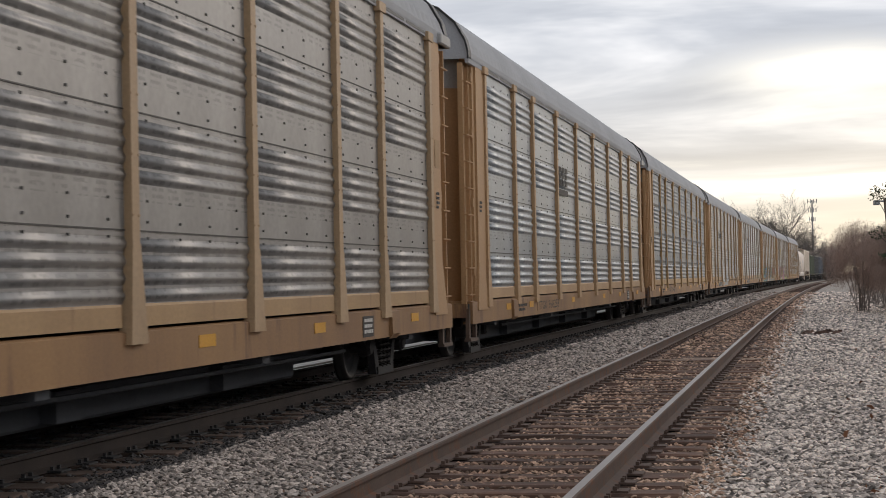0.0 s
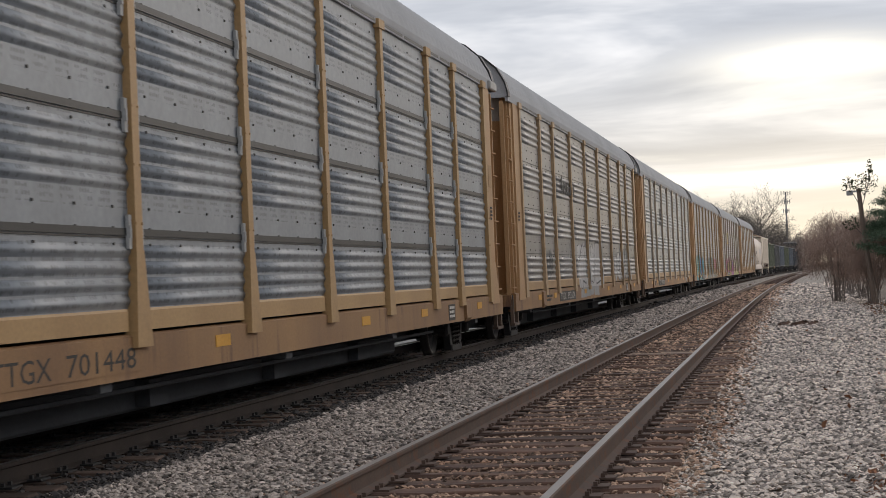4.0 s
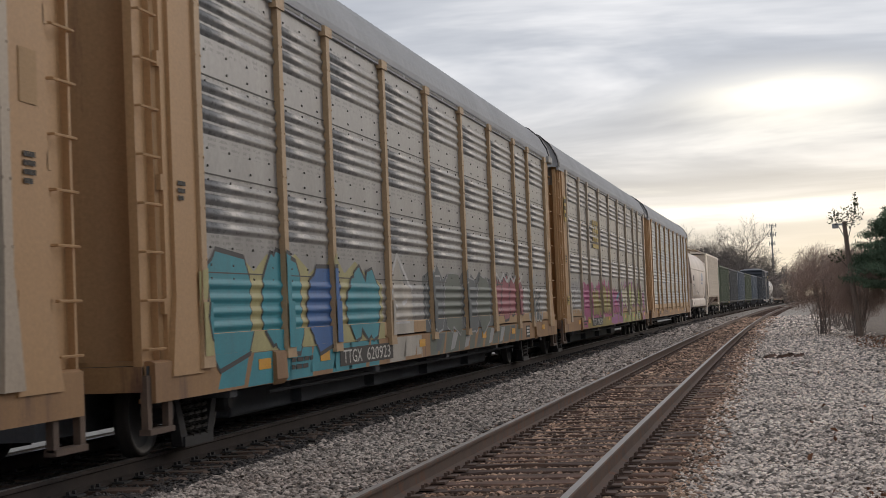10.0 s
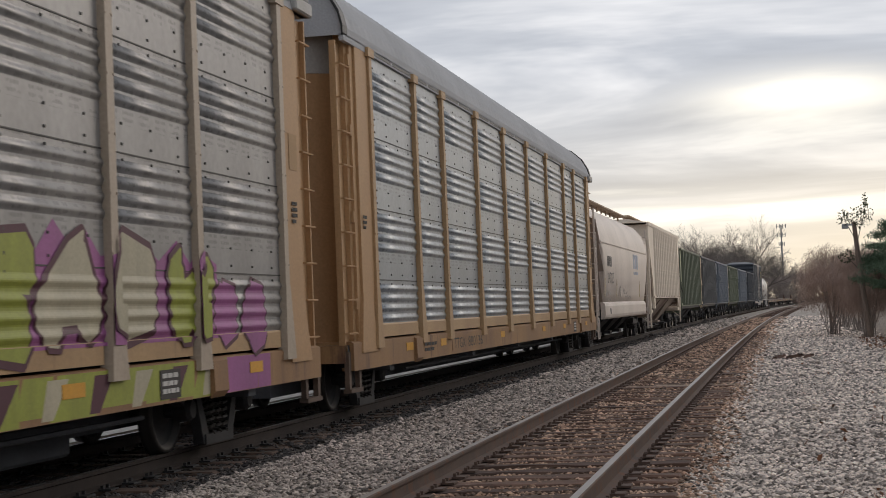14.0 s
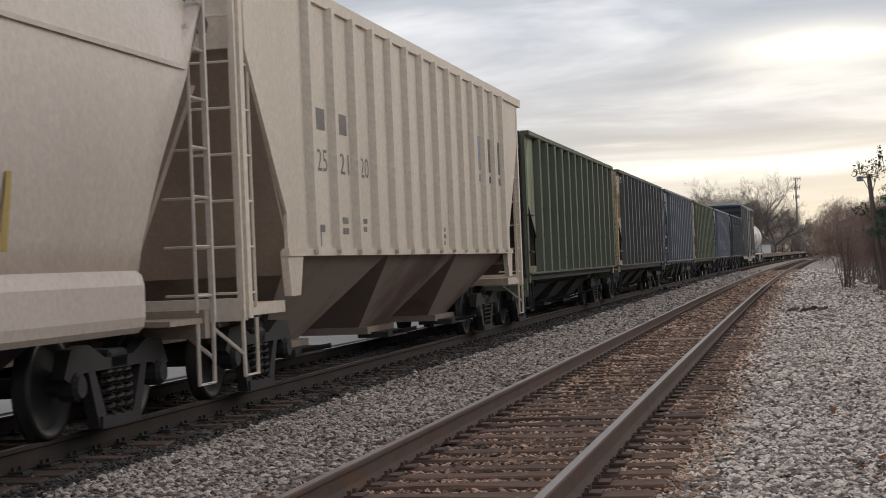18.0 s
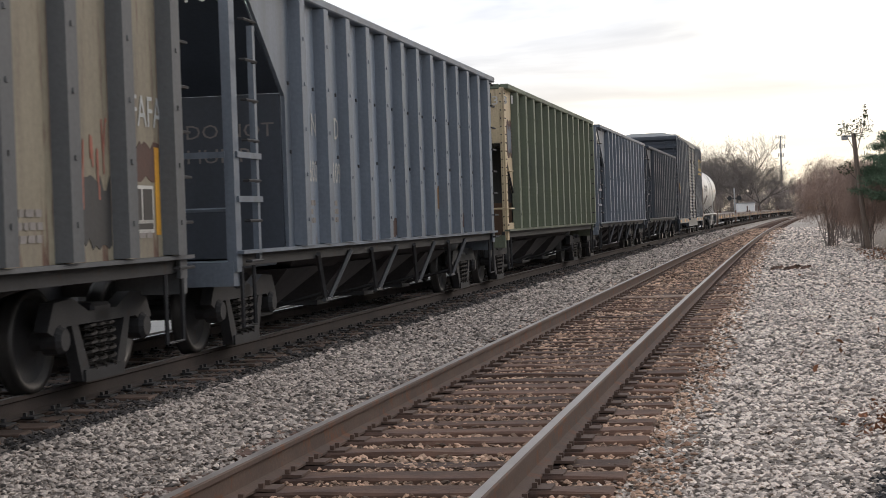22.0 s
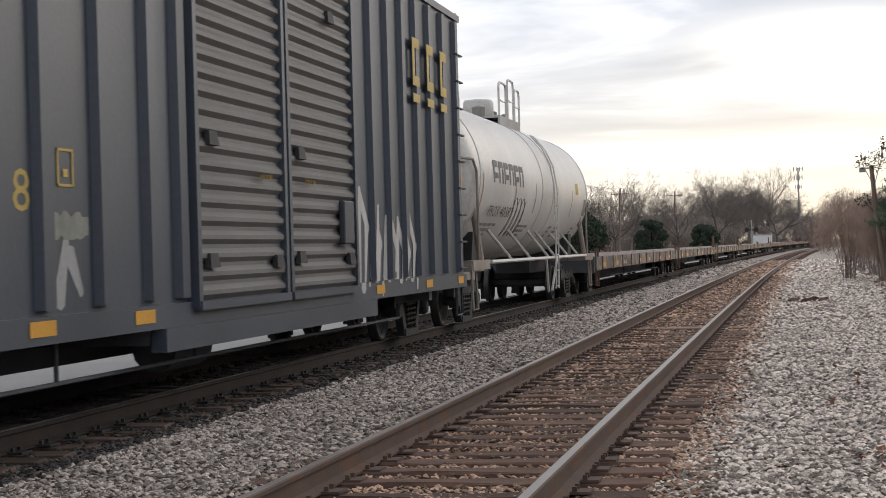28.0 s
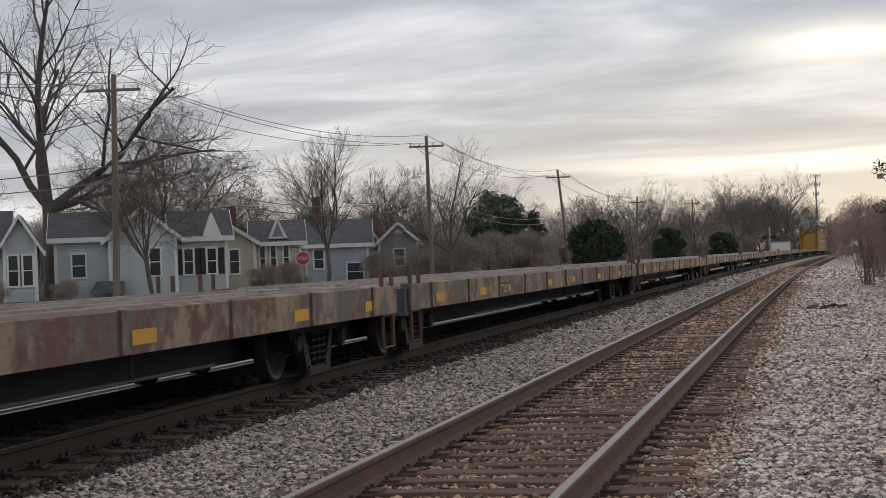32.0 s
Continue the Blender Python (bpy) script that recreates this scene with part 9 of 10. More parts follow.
P0 = (POLES[0][0] - 8, POLES[0][1] - 50, 9.5, 0)
for a, b in zip([P0] + POLES, POLES):
    for u, dz in ((-1.1, -0.5), (0.0, 0.05), (1.1, -0.5)):
        wire((a[0] + a[3] * a[2] + u, a[1], a[2] + dz), (b[0] + b[3] * b[2] + u, b[1], b[2] + dz), 1.1)
    wire((a[0], a[1], a[2] * 0.62), (b[0], b[1], b[2] * 0.60), 1.5, 0.03)
    wire((a[0], a[1], a[2] * 0.56), (b[0], b[1], b[2] * 0.53), 1.3, 0.03)


# ---- bare trees ----
def grow(rnd, limbs, twigs, p, d, length, r, level, top, spread, fine):
    """Add one branch as points, with side branches all along it."""
    n = 6 if level < 2 else 4 if level < top - 1 else 2
    pts, ways, dd = [p], [], d.copy()
    for i in range(n):
        dd = (dd + Vector((rnd.uniform(-1, 1), rnd.uniform(-1, 1), rnd.uniform(-0.7, 1.0))) * 0.2).normalized()
        ways.append(dd.copy())
        pts.append(pts[-1] + dd * length / n)
    r1 = r * (0.35 if level < top else 0.5)
    (limbs if level < 3 else twigs).append((pts, r, r1, 7 if level < 2 else 5 if level < 3 else 3))
    if level >= top:
        return
    kids = (0, 8, 7, 6, 5, 4)[level]
    turn = rnd.uniform(0, 6.28)
    for k in range(kids):
        f = 0.2 + 0.8 * (k + rnd.uniform(0.2, 0.85)) / kids
        i = min(int(f * n), n - 1)
        at = pts[i].lerp(pts[i + 1], min(f * n - i, 1.0))
        turn += 2.4 + rnd.uniform(-0.4, 0.4)
        a = ways[i].orthogonal().normalized()
        b = ways[i].cross(a)
        side = a * math.cos(turn) + b * math.sin(turn)
        ang = radians(rnd.uniform(28, 52) * (0.7 + 0.6 * spread))
        nd = ways[i] * math.cos(ang) + side * math.sin(ang)
        grow(rnd, limbs, twigs, at, nd, length * (0.68 - 0.34 * f) * rnd.uniform(0.8, 1.25), max(r * (1 - 0.6 * f) * 0.55, fine), level + 1, top, spread, fine)


def sweep(name, items, mat, parent):
    """Join many tapering rods into one mesh."""
    verts, faces = [], []
    for pts, r0, r1, n in items:
        base = len(verts)
        for i, p in enumerate(pts):
            d = (pts[min(i + 1, len(pts) - 1)] - pts[max(i - 1, 0)]).normalized()
            a = d.orthogonal().normalized()
            b = d.cross(a)
            rr = r0 + (r1 - r0) * i / (len(pts) - 1)
            for k in range(n):
                c, s = math.cos(2 * math.pi * k / n), math.sin(2 * math.pi * k / n)
                verts.append(p + (a * c + b * s) * rr)
        for i in range(len(pts) - 1):
            for k in range(n):
                faces.append((base + i * n + k, base + i * n + (k + 1) % n, base + (i + 1) * n + (k + 1) % n, base + (i + 1) * n + k))
    return place(name, raw(name, verts, faces, smooth=True), mat, parent)


def bare_tree(seed, height, trunk, top=5, spread=0.55, first=0.32, stems=1, fine=0.009):
    """A trunk that parts into a few limbs, which branch again and again into fine twigs."""
    rnd = random.Random(seed)
    t = new("tree")
    limbs, twigs = [], []
    for s in range(stems):
        lean = Vector((rnd.uniform(-0.25, 0.25) * (stems > 1), rnd.uniform(-0.2, 0.2) * (stems > 1), 1)).normalized()
        base = Vector((rnd.uniform(-0.2, 0.2) * (stems > 1), 0, -0.15))
        fork = base + lean * height * first
        limbs.append(([base, base.lerp(fork, 0.12), base.lerp(fork, 0.5) + Vector((rnd.uniform(-0.1, 0.1), 0, 0)), fork], trunk * 1.15, trunk * 0.8, 9))
        turn = rnd.uniform(0, 6.28)
        mains = 5 if stems == 1 else 3
        for k in range(mains):
            turn += 6.283 / mains + rnd.uniform(-0.4, 0.4)
            ang = radians(8 if k == 0 else rnd.uniform(25, 60) * (0.45 + spread))
            d = lean * math.cos(ang) + Vector((math.cos(turn), math.sin(turn), 0)) * math.sin(ang)
            grow(rnd, limbs, twigs, fork - lean * rnd.uniform(0, 0.12) * height * first, d.normalized(), height * (1 - first) * (0.95 if k == 0 else rnd.uniform(0.65, 0.9)), trunk * rnd.uniform(0.45, 0.62), 1, top, spread, fine)
    sweep("trunk", limbs, M["bark"], t)
    sweep("crown", twigs, M["tree_twig"], t)
    return t


far_protos = (bare_tree(31, 11, 0.20, 4, 0.6, 0.28, fine=0.014), bare_tree(35, 10, 0.16, 4, 0.34, 0.36, fine=0.014), bare_tree(38, 11, 0.18, 4, 0.62, 0.28, fine=0.014), bare_tree(41, 8, 0.10, 3, 0.5, 0.35, 3, fine=0.014))
TREE_LABEL = "bare leafless tree with grey-brown branches"
big = bare_tree(3, 18, 0.46, 4, 0.75, 0.3, fine=0.013)
oak = bare_tree(11, 11, 0.20, 4, 0.5, 0.26, fine=0.011)
slim = bare_tree(5, 10, 0.16, 4, 0.1, 0.3, fine=0.010)
round_tree = bare_tree(8, 11, 0.2, 5, 0.8, 0.26, fine=0.009)
thicket = bare_tree(21, 8, 0.10, 4, 0.5, 0.35, 3)
x, y = spot(-25.3, 112)
tagged(put(big, x, y, -0.1, 20, 1.15), "tall spreading bare tree behind the pale houses", "tree")
for proto, az, d, turn, size, label in ((round_tree, -21.7, 112, 0, 1.18, TREE_LABEL), (slim, -16.15, 104, 0, 0.88, "slender bare tree beside the road"), (oak, -12.0, 130, 40, 0.88, "spreading bare tree with dense fine twigs"), (thicket, -22.0, 80, 0, 0.85, "small many-stemmed bare tree by the road")):
    x, y = spot(az, d)
    tagged(put(proto, x, y, -0.1, turn, size), label, "tree", "bare trees")
rnd = random.Random(99)
for k in range(64):
    if k < 14:
        az, d = rnd.uniform(-29, -13), rnd.uniform(140, 185)
        size = rnd.uniform(0.75, 1.1)
    elif k < 50:
        az = -13.5 + 13.2 * (k - 14) / 35 + rnd.uniform(-0.3, 0.3)
        d = rnd.uniform(185, 300) + (az + 13) * 6
        size = d / 1000 * rnd.uniform(2.9, 4.3)
    else:
        az, d = rnd.uniform(-7, 0.6), rnd.uniform(330, 430)
        size = rnd.uniform(0.9, 1.25)
    x, y = spot(az, d)
    proto = far_protos[rnd.randrange(4)] if k >= 4 else far_protos[k]
    c = tagged(copy_thing(proto, Matrix()) if k >= 4 else proto, TREE_LABEL, "tree", "bare trees")
    put(c, x, y, -0.1, rnd.uniform(0, 360), size)


# ---- leaves, shrubs and evergreens ----
def leaf_cloud(name, mat, parent, centres, leaf, seed, flat=0.6):
    """Many small two-triangle leaves at the given centres."""
    rng = np.random.default_rng(seed)
    c = np.asarray(centres)
    n = len(c)
    u = rng.normal(size=(n, 3))
    u /= np.linalg.norm(u, axis=1)[:, None]
    w = rng.normal(size=(n, 3))
    w -= u * (u * w).sum(1)[:, None]
    w /= np.linalg.norm(w, axis=1)[:, None]
    s = leaf * rng.uniform(0.6, 1.3, n)[:, None]
    v = np.stack([c - u * s, c + w * s * flat, c + u * s, c - w * s * flat], 1).reshape(-1, 3)
    f = [(4 * i, 4 * i + 1, 4 * i + 2, 4 * i + 3) for i in range(n)]
    return place(name, raw(name, [tuple(p) for p in v], f), mat, parent)


def ball_points(rng, n, cx, cy, cz, rx, ry, rz, hollow=0.55):
    v = rng.normal(size=(n, 3))
    v /= np.linalg.norm(v, axis=1)[:, None]
    v *= (hollow + (1 - hollow) * rng.uniform(0, 1, n) ** 0.5)[:, None]
    return v * (rx, ry, rz) + (cx, cy, cz)


def sliver_cloud(name, mat, parent, centres, size, width, seed, up=0.8):
    """A haze of thin straight twigs, each a narrow two-sided sliver."""
    rng = np.random.default_rng(seed)
    c = np.asarray(centres)
    n = len(c)
    u = rng.normal(size=(n, 3)) * 0.55 + (0, 0, up)
    u /= np.linalg.norm(u, axis=1)[:, None]
    w = np.cross(u, rng.normal(size=(n, 3)))
    w /= np.linalg.norm(w, axis=1)[:, None]
    s = size * rng.uniform(0.5, 1.4, n)[:, None]
    v = np.stack([c - u * s - w * width, c - u * s + w * width, c + u * s], 1).reshape(-1, 3)
    f = [(3 * i, 3 * i + 1, 3 * i + 2) for i in range(n)]
    return place(name, raw(name, [tuple(p) for p in v], f), mat, parent)


def shrub(seed, height, width, label, count=5200, base=0.28, mat="bush_twig", twig=0.16, thick=0.007):
    """A bare shrub: a fan of stems under a rounded haze of twigs."""
    rnd = random.Random(seed)
    rng = np.random.default_rng(seed)
    ob = new("shrub")
    stems = []
    for k in range(26):
        a, f = rnd.uniform(0, 2 * math.pi), rnd.uniform(0.15, 0.95)
        tip = Vector((math.cos(a) * f * width * 0.46, math.sin(a) * f * width * 0.46, height * (0.95 - 0.35 * f * f)))
        mid = Vector((tip.x * 0.5, tip.y * 0.5, tip.z * 0.45))
        stems.append(([Vector((rnd.uniform(-0.2, 0.2), rnd.uniform(-0.2, 0.2), -0.1)), mid, tip], 0.022, 0.007, 4))
        for q in range(5):
            g = rnd.uniform(0.35, 0.9)
            st = mid.lerp(tip, g)
            stems.append(([st, st + Vector((rnd.uniform(-0.3, 0.3), rnd.uniform(-0.3, 0.3), rnd.uniform(0.1, 0.45))) * height * 0.3], 0.012, 0.005, 3))
    sweep("stem_fan", stems, M["twig"], ob)
    blobs = []
    for k in range(26):
        v = rng.normal(size=3)
        v /= np.linalg.norm(v)
        c = v * (width * 0.33, width * 0.33, height * (1 - base) * 0.33) + (0, 0, height * (base + (1 - base) * 0.5))
        blobs.append(ball_points(rng, count // 26, *c, width * 0.2, width * 0.2, height * 0.17, 0.05))
    sliver_cloud("twig_haze", M[mat], ob, np.concatenate(blobs), twig, thick, seed)
    return tagged(ob, label, "shrub")


put(shrub(4, 3.4, 3.1, "dense brown leafless shrub beside the gravel", 15000, 0.2, twig=0.13, thick=0.006), 2.0, 64.5, -0.1)
put(shrub(9, 3.3, 2.7, "bare reddish-brown shrub with many thin stems", 13000, 0.2, twig=0.13, thick=0.006), 3.15, 62.0, -0.1)
put(shrub(14, 3.6, 3.2, "wide bare shrub behind the gravel shoulder", 7000, 0.15), 3.2, 70.5, -0.1)
put(shrub(17, 3.4, 3.2, "bare brown shrub at the line's edge"), 3.0, 79.0, -0.1)


def evergreen_mound(seed, r, h, label, name="evergreen_shrub", leaf=0.16, count=110):
    ob = new(name)
    rng = np.random.default_rng(seed)
    pts, limbs = [], []
    for k in range(90):
        c = ball_points(rng, 1, 0, 0, h * 0.47, r * 0.85, r * 0.85, h * 0.47, 0.6)[0]
        c[2] = max(c[2], 0.25)
        limbs.append(([Vector((0, 0, 0)), Vector(c) * 0.5, Vector(c)], 0.05, 0.015, 4))
        pts.append(ball_points(rng, count, c[0], c[1], c[2], r * 0.25, r * 0.25, r * 0.18, 0.2))
    sweep("stem_fan", limbs, M["bark"], ob)
    leaf_cloud("foliage", M["dull_needle"], ob, np.concatenate(pts), leaf, seed, 0.4)
    return tagged(ob, label, "evergreen")


def pine(seed, r, h, low, label, tufts):
    """A broad pine: flat tiers of fine needles round a trunk."""
    rng = np.random.default_rng(seed)
    t = new("evergreen_tree")
    limbs = [([Vector((0, 0, -0.1)), Vector((0.05, 0, h * 0.5)), Vector((0, 0, h * 0.95))], 0.16, 0.04, 8)]
    pts = []
    for k in range(tufts):
        f = rng.uniform(0, 1)
        z = low + (h - low) * f
        reach = r * (1.02 - 0.75 * f ** 1.6) * rng.uniform(0.35, 1.0)
        a = rng.uniform(0, 2 * np.pi)
        c = (math.cos(a) * reach, math.sin(a) * reach, z + 0.12 * reach)
        if k % 4 == 0:
            limbs.append(([Vector((0, 0, z - 0.2)), Vector((c[0] * 0.5, c[1] * 0.5, z - 0.1)), Vector(c)], 0.03, 0.008, 4))
        pts.append(ball_points(rng, 130, *c, 0.42, 0.42, 0.13, 0.05))
    sweep("trunk", limbs, M["bark"], t)
    sliver_cloud("foliage", M["needle"], t, np.concatenate(pts), 0.11, 0.013, seed, 0.25)
    return tagged(t, label, "tree")


put(pine(2, 2.9, 5.0, 1.5, "broad green pine with layered needles by the fence", 620), 5.6, 60.0, -0.1)
tall = pine(6, 3.0, 6.2, 1.2, "dark green pine behind the fence, out of view", 420)
put(tall, 9.4, 60.0, -0.1)
# unseen pines, added to keep low sky light off the train's side
for x, y, turn in ((9.8, 49.5, 70), (10.4, 38.5, 190), (9.6, 27.0, 310), (10.6, 15.5, 120), (10.0, 4.0, 250)):
    put(copy_thing(tall, Matrix()), x, y, -0.1, turn)


def leafy_branch_tree():
    t = new("tree")
    limbs = []
    rng = np.random.default_rng(31)
    limbs.append(([Vector((0, 0, -0.1)), Vector((-0.3, 0, 3.5)), Vector((-0.5, 0, 8.5))], 0.2, 0.08, 8))
    tips = []
    for z0, tip in ((4.5, (-3.9, 0, 5.6)), (5.5, (-4.2, 0.3, 7.2)), (6.2, (-3.6, -0.3, 8.0)), (4.0, (-3.3, 0.2, 4.6))):
        a, b = Vector((-0.4, 0, z0)), Vector(tip)
        limbs.append(([a, a.lerp(b, 0.5) + Vector((0, 0, 0.4)), b], 0.05, 0.012, 5))
        for q in range(9):
            st = a.lerp(b, rng.uniform(0.4, 1.0)) + Vector((0, 0, 0.15))
            en = st + Vector(rng.normal(size=3)) * 0.45
            limbs.append(([st, st.lerp(en, 0.5) + Vector((0, 0, 0.05)), en], 0.012, 0.005, 3))
            if q % 3:
                tips.append(ball_points(rng, 60, en.x, en.y, en.z, 0.2, 0.2, 0.2, 0.1))
    sweep("trunk", limbs, M["bark"], t)
    leaf_cloud("leaf_cluster", M["leaf"], t, np.concatenate(tips), 0.05, 9, 0.5)
    return tagged(t, "tree with sparse green leaves reaching over the fence", "tree")


put(leafy_branch_tree(), 8.0, 52.0, -0.1)


x, y = spot(-7.1, 158)
put(evergreen_mound(3, 2.9, 5.0, "rounded dark evergreen at the road's edge"), x, y, -0.1)
for az, d, r, h in ((-4.7, 205, 2.2, 4.6), (-2.9, 240, 2.2, 4.2), (-10.5, 168, 3.4, 8.8), (-9.6, 172, 2.6, 7.2)):
    x, y = spot(az, d)
    put(evergreen_mound(int(-az * 10), r, h, "dark evergreen among bare trees"), x, y, -0.1)
# thickets that close the view below the far trees
hedge = None
for k in range(40):
    az = -29 + 29.6 * k / 39
    d = (190 if az < -14 else 205 + 7 * (az + 14)) + rnd.uniform(-14, 14)
    x, y = spot(az, d)
    if hedge is None:
        hedge = shrub(33, 5.2, 7.5, "brown leafless thicket along the road", 5200, 0.05, "twig", 0.45, 0.022)
        put(hedge, x, y, -0.1)
    else:
        put(copy_thing(hedge, Matrix()), x, y, -0.1, rnd.uniform(0, 360), rnd.uniform(0.85, 1.35))
for k in range(16):
    az, d = -28.5 + 1.05 * k, rnd.uniform(138, 160)
    x, y = spot(az, d)
    c = copy_thing(hedge, Matrix())
    put(c, x, y, -0.1, rnd.uniform(0, 360), rnd.uniform(0.9, 1.35))
    tagged(c, "tall brown leafless thicket behind the houses")
for az, d, s in ((-27.2, 92, 0.28), (-24.9, 97, 0.25), (-20.6, 108, 0.3), (-18.3, 110, 0.35), (-17.3, 112, 0.38), (-14.3, 130, 0.5), (-13.0, 132, 0.6), (-11.6, 134, 0.7), (-10.6, 150, 0.8), (-9.2, 152, 0.8)):
    x, y = spot(az, d)
    c = copy_thing(hedge, Matrix())
    put(c, x, y, -0.1, rnd.uniform(0, 360), s)
    tagged(c, "low brown leafless hedge before the houses")


# ---- the leaning lamp pole with broad leaves, wall and fence ----
def leafy_pole():
    p = new("lamp_pole")
    bm = B()
    tube(bm, [(0.36, 0, -0.1), (0.1, 0, 2.2), (-0.05, 0, 4.05)], 0.10, 8, 0.075)
    part("pole", bm, M["pole_wood"], p)
    bm = B()
    box(bm, -0.46, -0.24, -0.08, 0.08, 3.82, 3.99, 0.02)
    box(bm, -0.25, 0.0, -0.03, 0.03, 3.92, 3.98)
    part("lamp_head", bm, M["lamp_grey"], p)
    rng = np.random.default_rng(12)
    pts = np.concatenate([ball_points(rng, 130, -0.35, 0, 4.2, 0.3, 0.3, 0.35, 0.2), ball_points(rng, 240, 0.2, 0, 4.25, 0.5, 0.4, 0.45, 0.2), ball_points(rng, 110, -0.3, 0, 2.85, 0.35, 0.3, 0.25, 0.2), ball_points(rng, 80, 0.35, 0, 4.7, 0.12, 0.12, 0.35, 0.2)])
    leaf_cloud("leaves", M["leaf"], p, pts, 0.05, 5, 0.45)
    limbs = [([Vector((0, 0, 3.4)), Vector((-0.3, 0, 4.0)), Vector((-0.42, 0, 4.5))], 0.02, 0.008, 4), ([Vector((0, 0, 3.2)), Vector((0.3, 0, 4.3)), Vector((0.35, 0, 5.0))], 0.02, 0.008, 4), ([Vector((0.05, 0, 2.4)), Vector((-0.25, 0, 2.75)), Vector((-0.5, 0, 2.95))], 0.02, 0.008, 4)]
    sweep("vine", limbs, M["bark"], p)
    return tagged(p, "leaning wooden pole with a lamp and clinging green leaves", "lamp pole")


put(leafy_pole(), 2.75, 60.3, -0.1)


def fence():
    f = new("fence")
    for k in range(13):
        bm = B()
        box(bm, -0.03, 0.03, k * 1.5 + 0.03, k * 1.5 + 1.47, 0.35, 1.95)
        part("panel", bm, M["fence_dark"], f)
        bm = B()
        box(bm, -0.05, 0.05, k * 1.5 - 0.04, k * 1.5 + 0.04, -0.1, 2.05)
        part("post", bm, M["fence_dark"], f)
    return tagged(f, "dark slate screen fence on a low wall", "fence")


M["fence_dark"] = material("dark_slate_screen", (0.035, 0.042, 0.055), (0.025, 0.03, 0.04), rough=0.8, scale=1)
M["wall_stone"] = material("grey_concrete_blocks", (0.22, 0.21, 0.20), (0.15, 0.14, 0.13), rough=0.9, scale=2)
screen = fence()
put(screen, 4.85, 40.0, -0.1)
for y in (20.5, 1.0, -18.5):  # unseen lengths added beside the eye, to screen low sky from the cars
    put(copy_thing(screen, Matrix()), 4.85, y, -0.1)
bm = B()
for k in range(28):
    box(bm, 4.35, 4.62, 40 + k * 0.7 + 0.01, 40.69 + k * 0.7, -0.2, 0.28 + 0.01 * (k % 2))
tagged(part("low_wall", bm, M["wall_stone"]), "low grey concrete block wall beside the dirt", "wall", kind="structure")


# ---- small things on the ground ----
rng = np.random.default_rng(77)
pts = np.concatenate([np.stack([rng.normal(0.78, 0.16, 420), rng.normal(12.2, 0.45, 420), rng.uniform(-0.075, -0.04, 420)], 1), np.stack([rng.uniform(1.9, 5.5, 900), rng.uniform(48, 62, 900), rng.uniform(-0.08, -0.05, 900)], 1), np.stack([rng.uniform(0.2, 1.6, 45), rng.uniform(9, 40, 45), rng.uniform(-0.04, 0.0, 45)], 1)])
tagged(leaf_cloud("fallen_leaves", M["dead_leaf"], None, pts, 0.045, 3, 0.6), "scattered orange-brown fallen leaves on the gravel", "leaves", kind="stuff")
bm = B()
prism(bm, [(0.32, 8.0), (0.46, 8.5), (0.5, 9.6), (0.62, 10.4), (0.9, 10.9), (1.9, 10.9), (1.9, 7.4), (0.5, 7.4)], -0.12, -0.048, axis="z")
tagged(part("asphalt_patch", bm, M["asphalt"]), "dark asphalt edge beside the gravel", "asphalt", kind="structure")
chips = scatter(0.15, 1.9, 7.4, 11.2, 1100, 0.014, -0.045, 91)
chips = chips[chips[:, 0] > 0.36 + 0.13 * np.clip(chips[:, 1] - 8, 0, None) + 0.5 * np.clip(chips[:, 1] - 10.3, 0, None) + mix_rng.normal(0, 0.09, len(chips))]
stones("asphalt_chips", "loose black asphalt chips at the edge of the gravel", M["chip"], chips)
for k, (dx, dy, l) in enumerate(((0, 0, 0.36), (-0.28, 0.5, 0.3), (0.3, -0.3, 0.2), (0.12, 1.1, 0.24), (-0.12, -0.8, 0.2), (0.42, 0.3, 0.16), (-0.4, -0.2, 0.18), (0.2, 0.7, 0.14))):
    bm = B()
    hexa(bm, [(-l / 2, -0.09, 0), (l / 2, -0.05, 0), (l / 2, 0.09, 0), (-l / 2, 0.06, 0), (-l / 2 + 0.1, -0.05, 0.06), (l / 2 - 0.1, -0.04, 0.09), (l / 2 - 0.12, 0.05, 0.05), (-l / 2 + 0.08, 0.05, 0.07)])
    ob = part("wood_scrap", bm, M["tie"])
    ob.location, ob.rotation_euler = (0.32 + dx, 41.6 + dy, -0.02), (0, 0, k * 0.9)
    tagged(ob, "splintered dark scrap of old tie wood on the gravel", "wood scrap", "wood scraps")


# ---- tower, crossing signal and box, far off ----
def cell_tower():
    t = new("cell_tower")
    bm = B()
    tube(bm, [(0, 0, 0), (0, 0, 26)], 0.42, 8, 0.22)
    part("mast", bm, M["lamp_grey"], t)
    for z, w in ((25.6, 1.5), (22.6, 1.3), (19.5, 0.9)):
        bm = B()
        tube(bm, [(-w, 0, z), (w, 0, z)], 0.08, 5)
        tube(bm, [(0, -w, z), (0, w, z)], 0.08, 5)
        part("antenna_arm", bm, M["lamp_grey"], t)
        for u in (-w, -w * 0.35, w * 0.35, w):
            bm = B()
            box(bm, u - 0.14, u + 0.14, -0.25, -0.05, z - 0.7, z + 0.7)
            part("antenna", bm, M["lamp_grey"], t)
    return tagged(t, "tall grey mobile phone mast with antenna panels", "mast")


put(cell_tower(), 2.2, 590, 0)


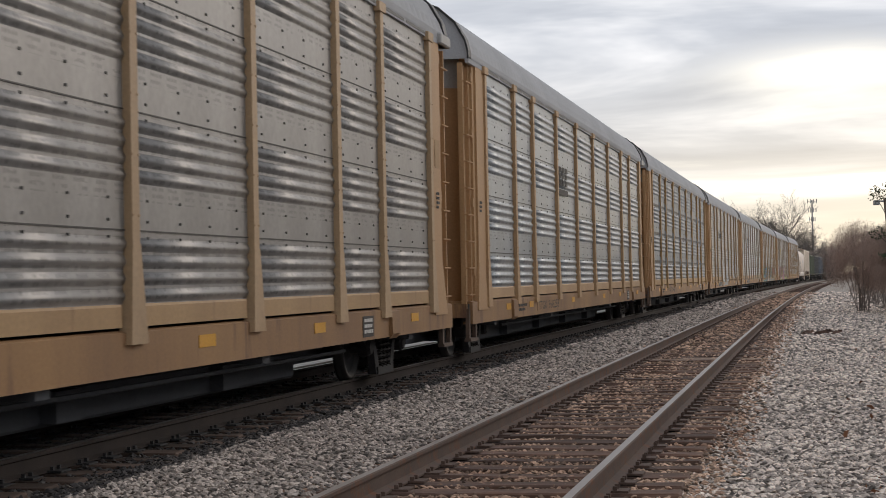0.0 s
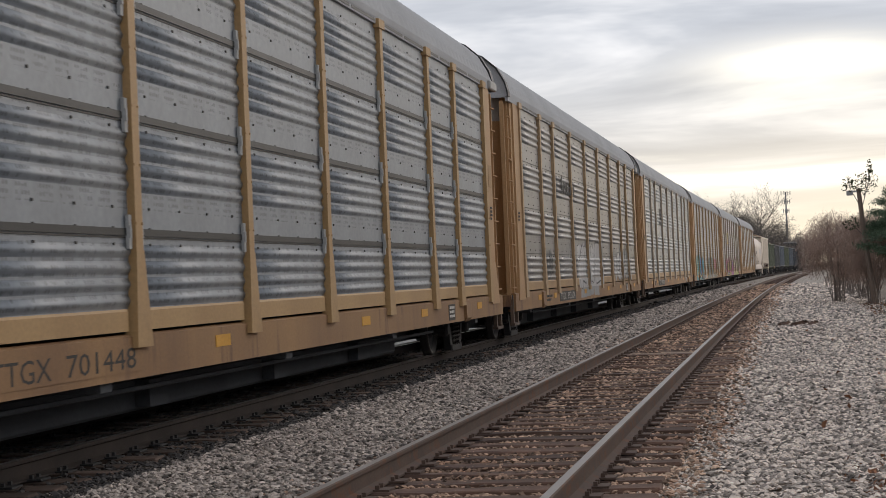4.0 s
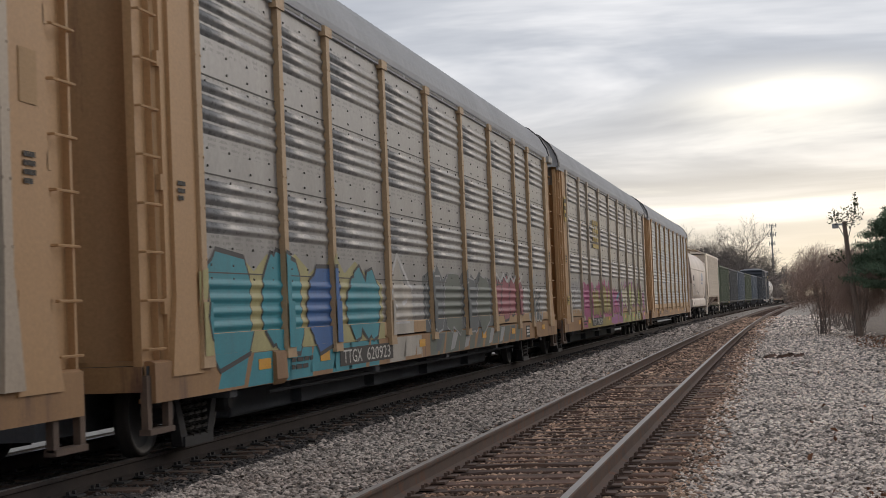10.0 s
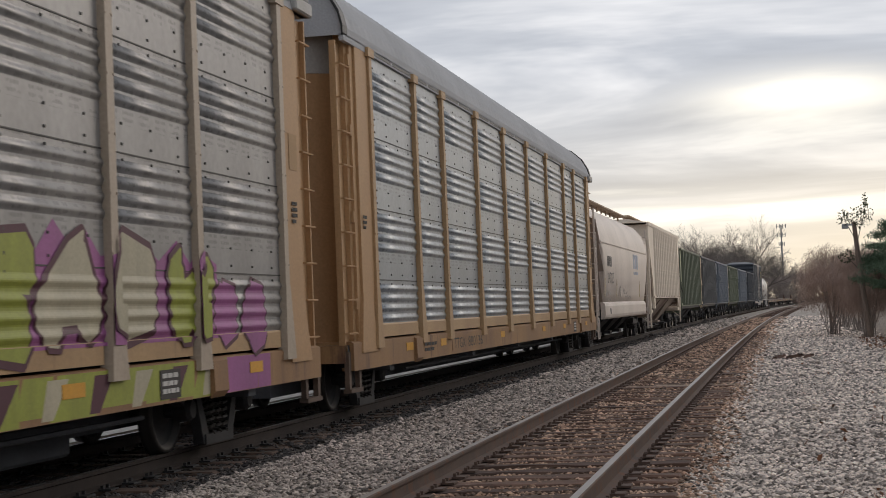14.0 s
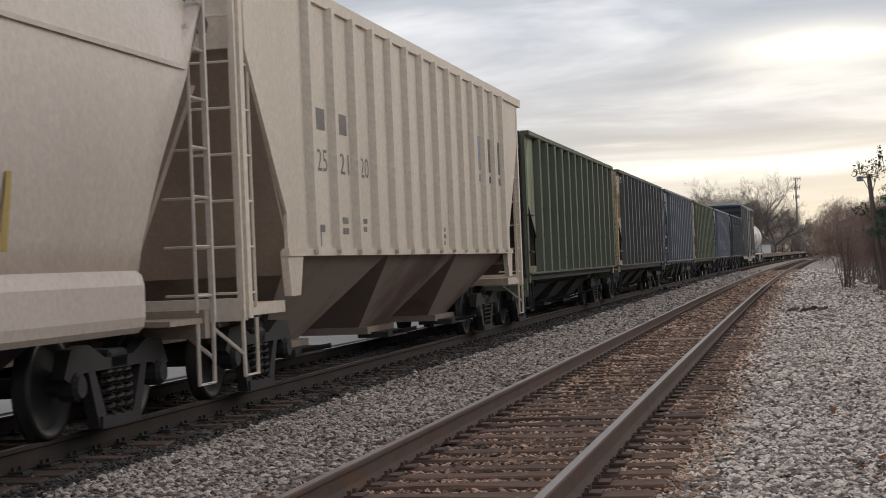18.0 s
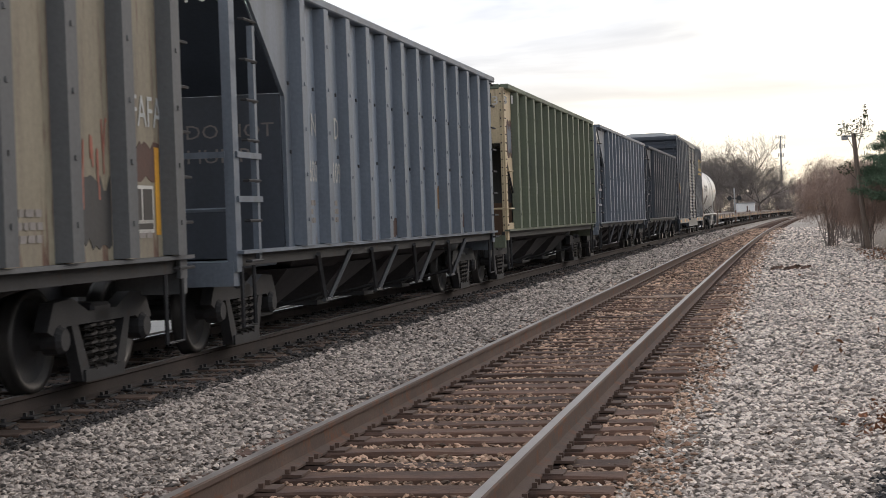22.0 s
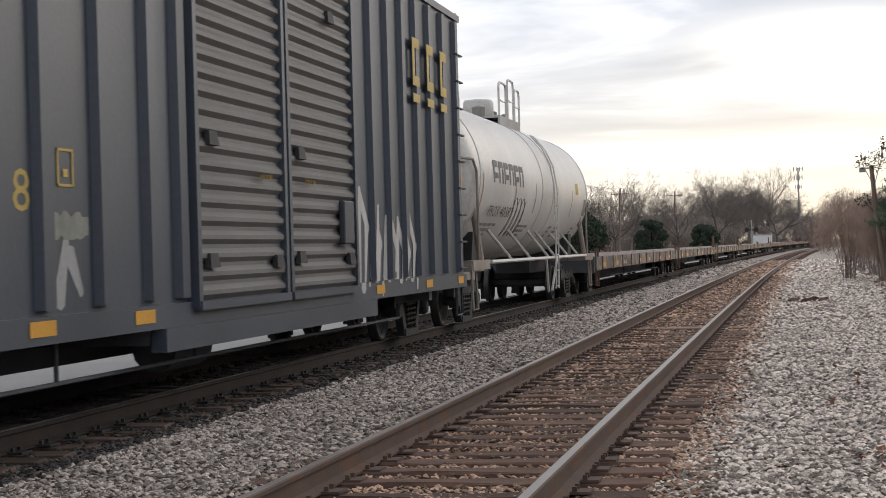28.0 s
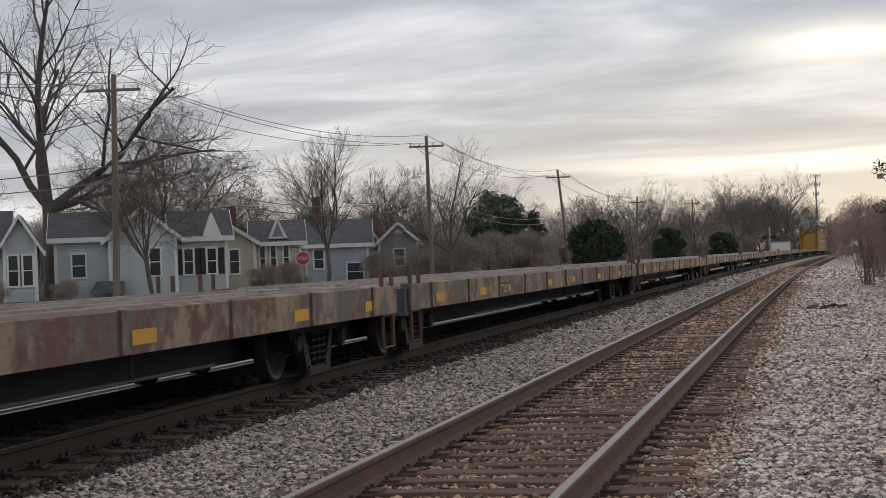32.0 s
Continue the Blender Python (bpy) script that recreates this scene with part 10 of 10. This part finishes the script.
def crossing_signal():
    s = new("crossing_signal")
    bm = B()
    tube(bm, [(0, 0, -0.1), (0, 0, 4.2)], 0.09, 8)
    part("mast", bm, M["lamp_grey"], s)
    bm = B()
    box(bm, -0.75, 0.75, -0.06, 0.0, 2.85, 3.0)
    part("arm", bm, M["black"], s)
    for u in (-0.6, 0.6):
        bm = B()
        lathe(bm, [(-0.2, 0.3), (-0.05, 0.3), (0.0, 0.1)], 14, axis="y", centre=(u, 0, 2.92))
        part("lamp_hood", bm, M["black"], s)
    return tagged(s, "railway crossing signal with two dark round lamps", "signal")


x, y = spot(-1.35, 222)
put(crossing_signal(), x, y, 0)
bm = B()
box(bm, -1.2, 1.2, -0.9, 0.9, -0.1, 2.2, 0.03)
cab = new("signal_cabinet")
part("body", bm, M["trim"], cab)
bm = B()
box(bm, -1.3, 1.3, -1.0, 1.0, 2.2, 2.32)
part("roof", bm, M["lamp_grey"], cab)
x, y = spot(-1.0, 226)
put(tagged(cab, "white metal signal cabinet beside the crossing", "cabinet"), x, y, 0)

# ---- what moves ----
def line_pose(y):
    return pose(FAR_X + bend(y), y, 0, 0, 0, -math.degrees(math.atan(BEND * y)) if y > 0 else 0)


def motions():
    mids = {}
    for root, mid, length in CARS:
        mids[root.name] = mid
        walk(root, [(t, line_pose(mid - SPEED * t)) for t in range(0, 33)])
    # the wheels roll while their car is near; one step a picture, under a sixth of a turn
    for ob, car, at, local in WHEELS:
        if car.name not in mids:
            continue
        y0 = mids[car.name] + at
        start, stop = max(0.0, (y0 - 42) / SPEED), min(32.0, (y0 - 2) / SPEED)
        if stop - start < 0.2:
            continue
        first, last = math.ceil(start * FPS), math.floor(stop * FPS)
        turn = math.degrees(SPEED / FPS / WHEEL_R)
        rows = [] if first == 0 else [(0.0, pose(0, local, WHEEL_R))]
        for f in range(first, last + 1):
            rows.append((f / FPS, pose(0, local, WHEEL_R, ((f - first) * turn) % 360)))
        if last < 32 * FPS:
            rows.append((32.0, rows[-1][1]))
        walk(ob, rows)


motions()
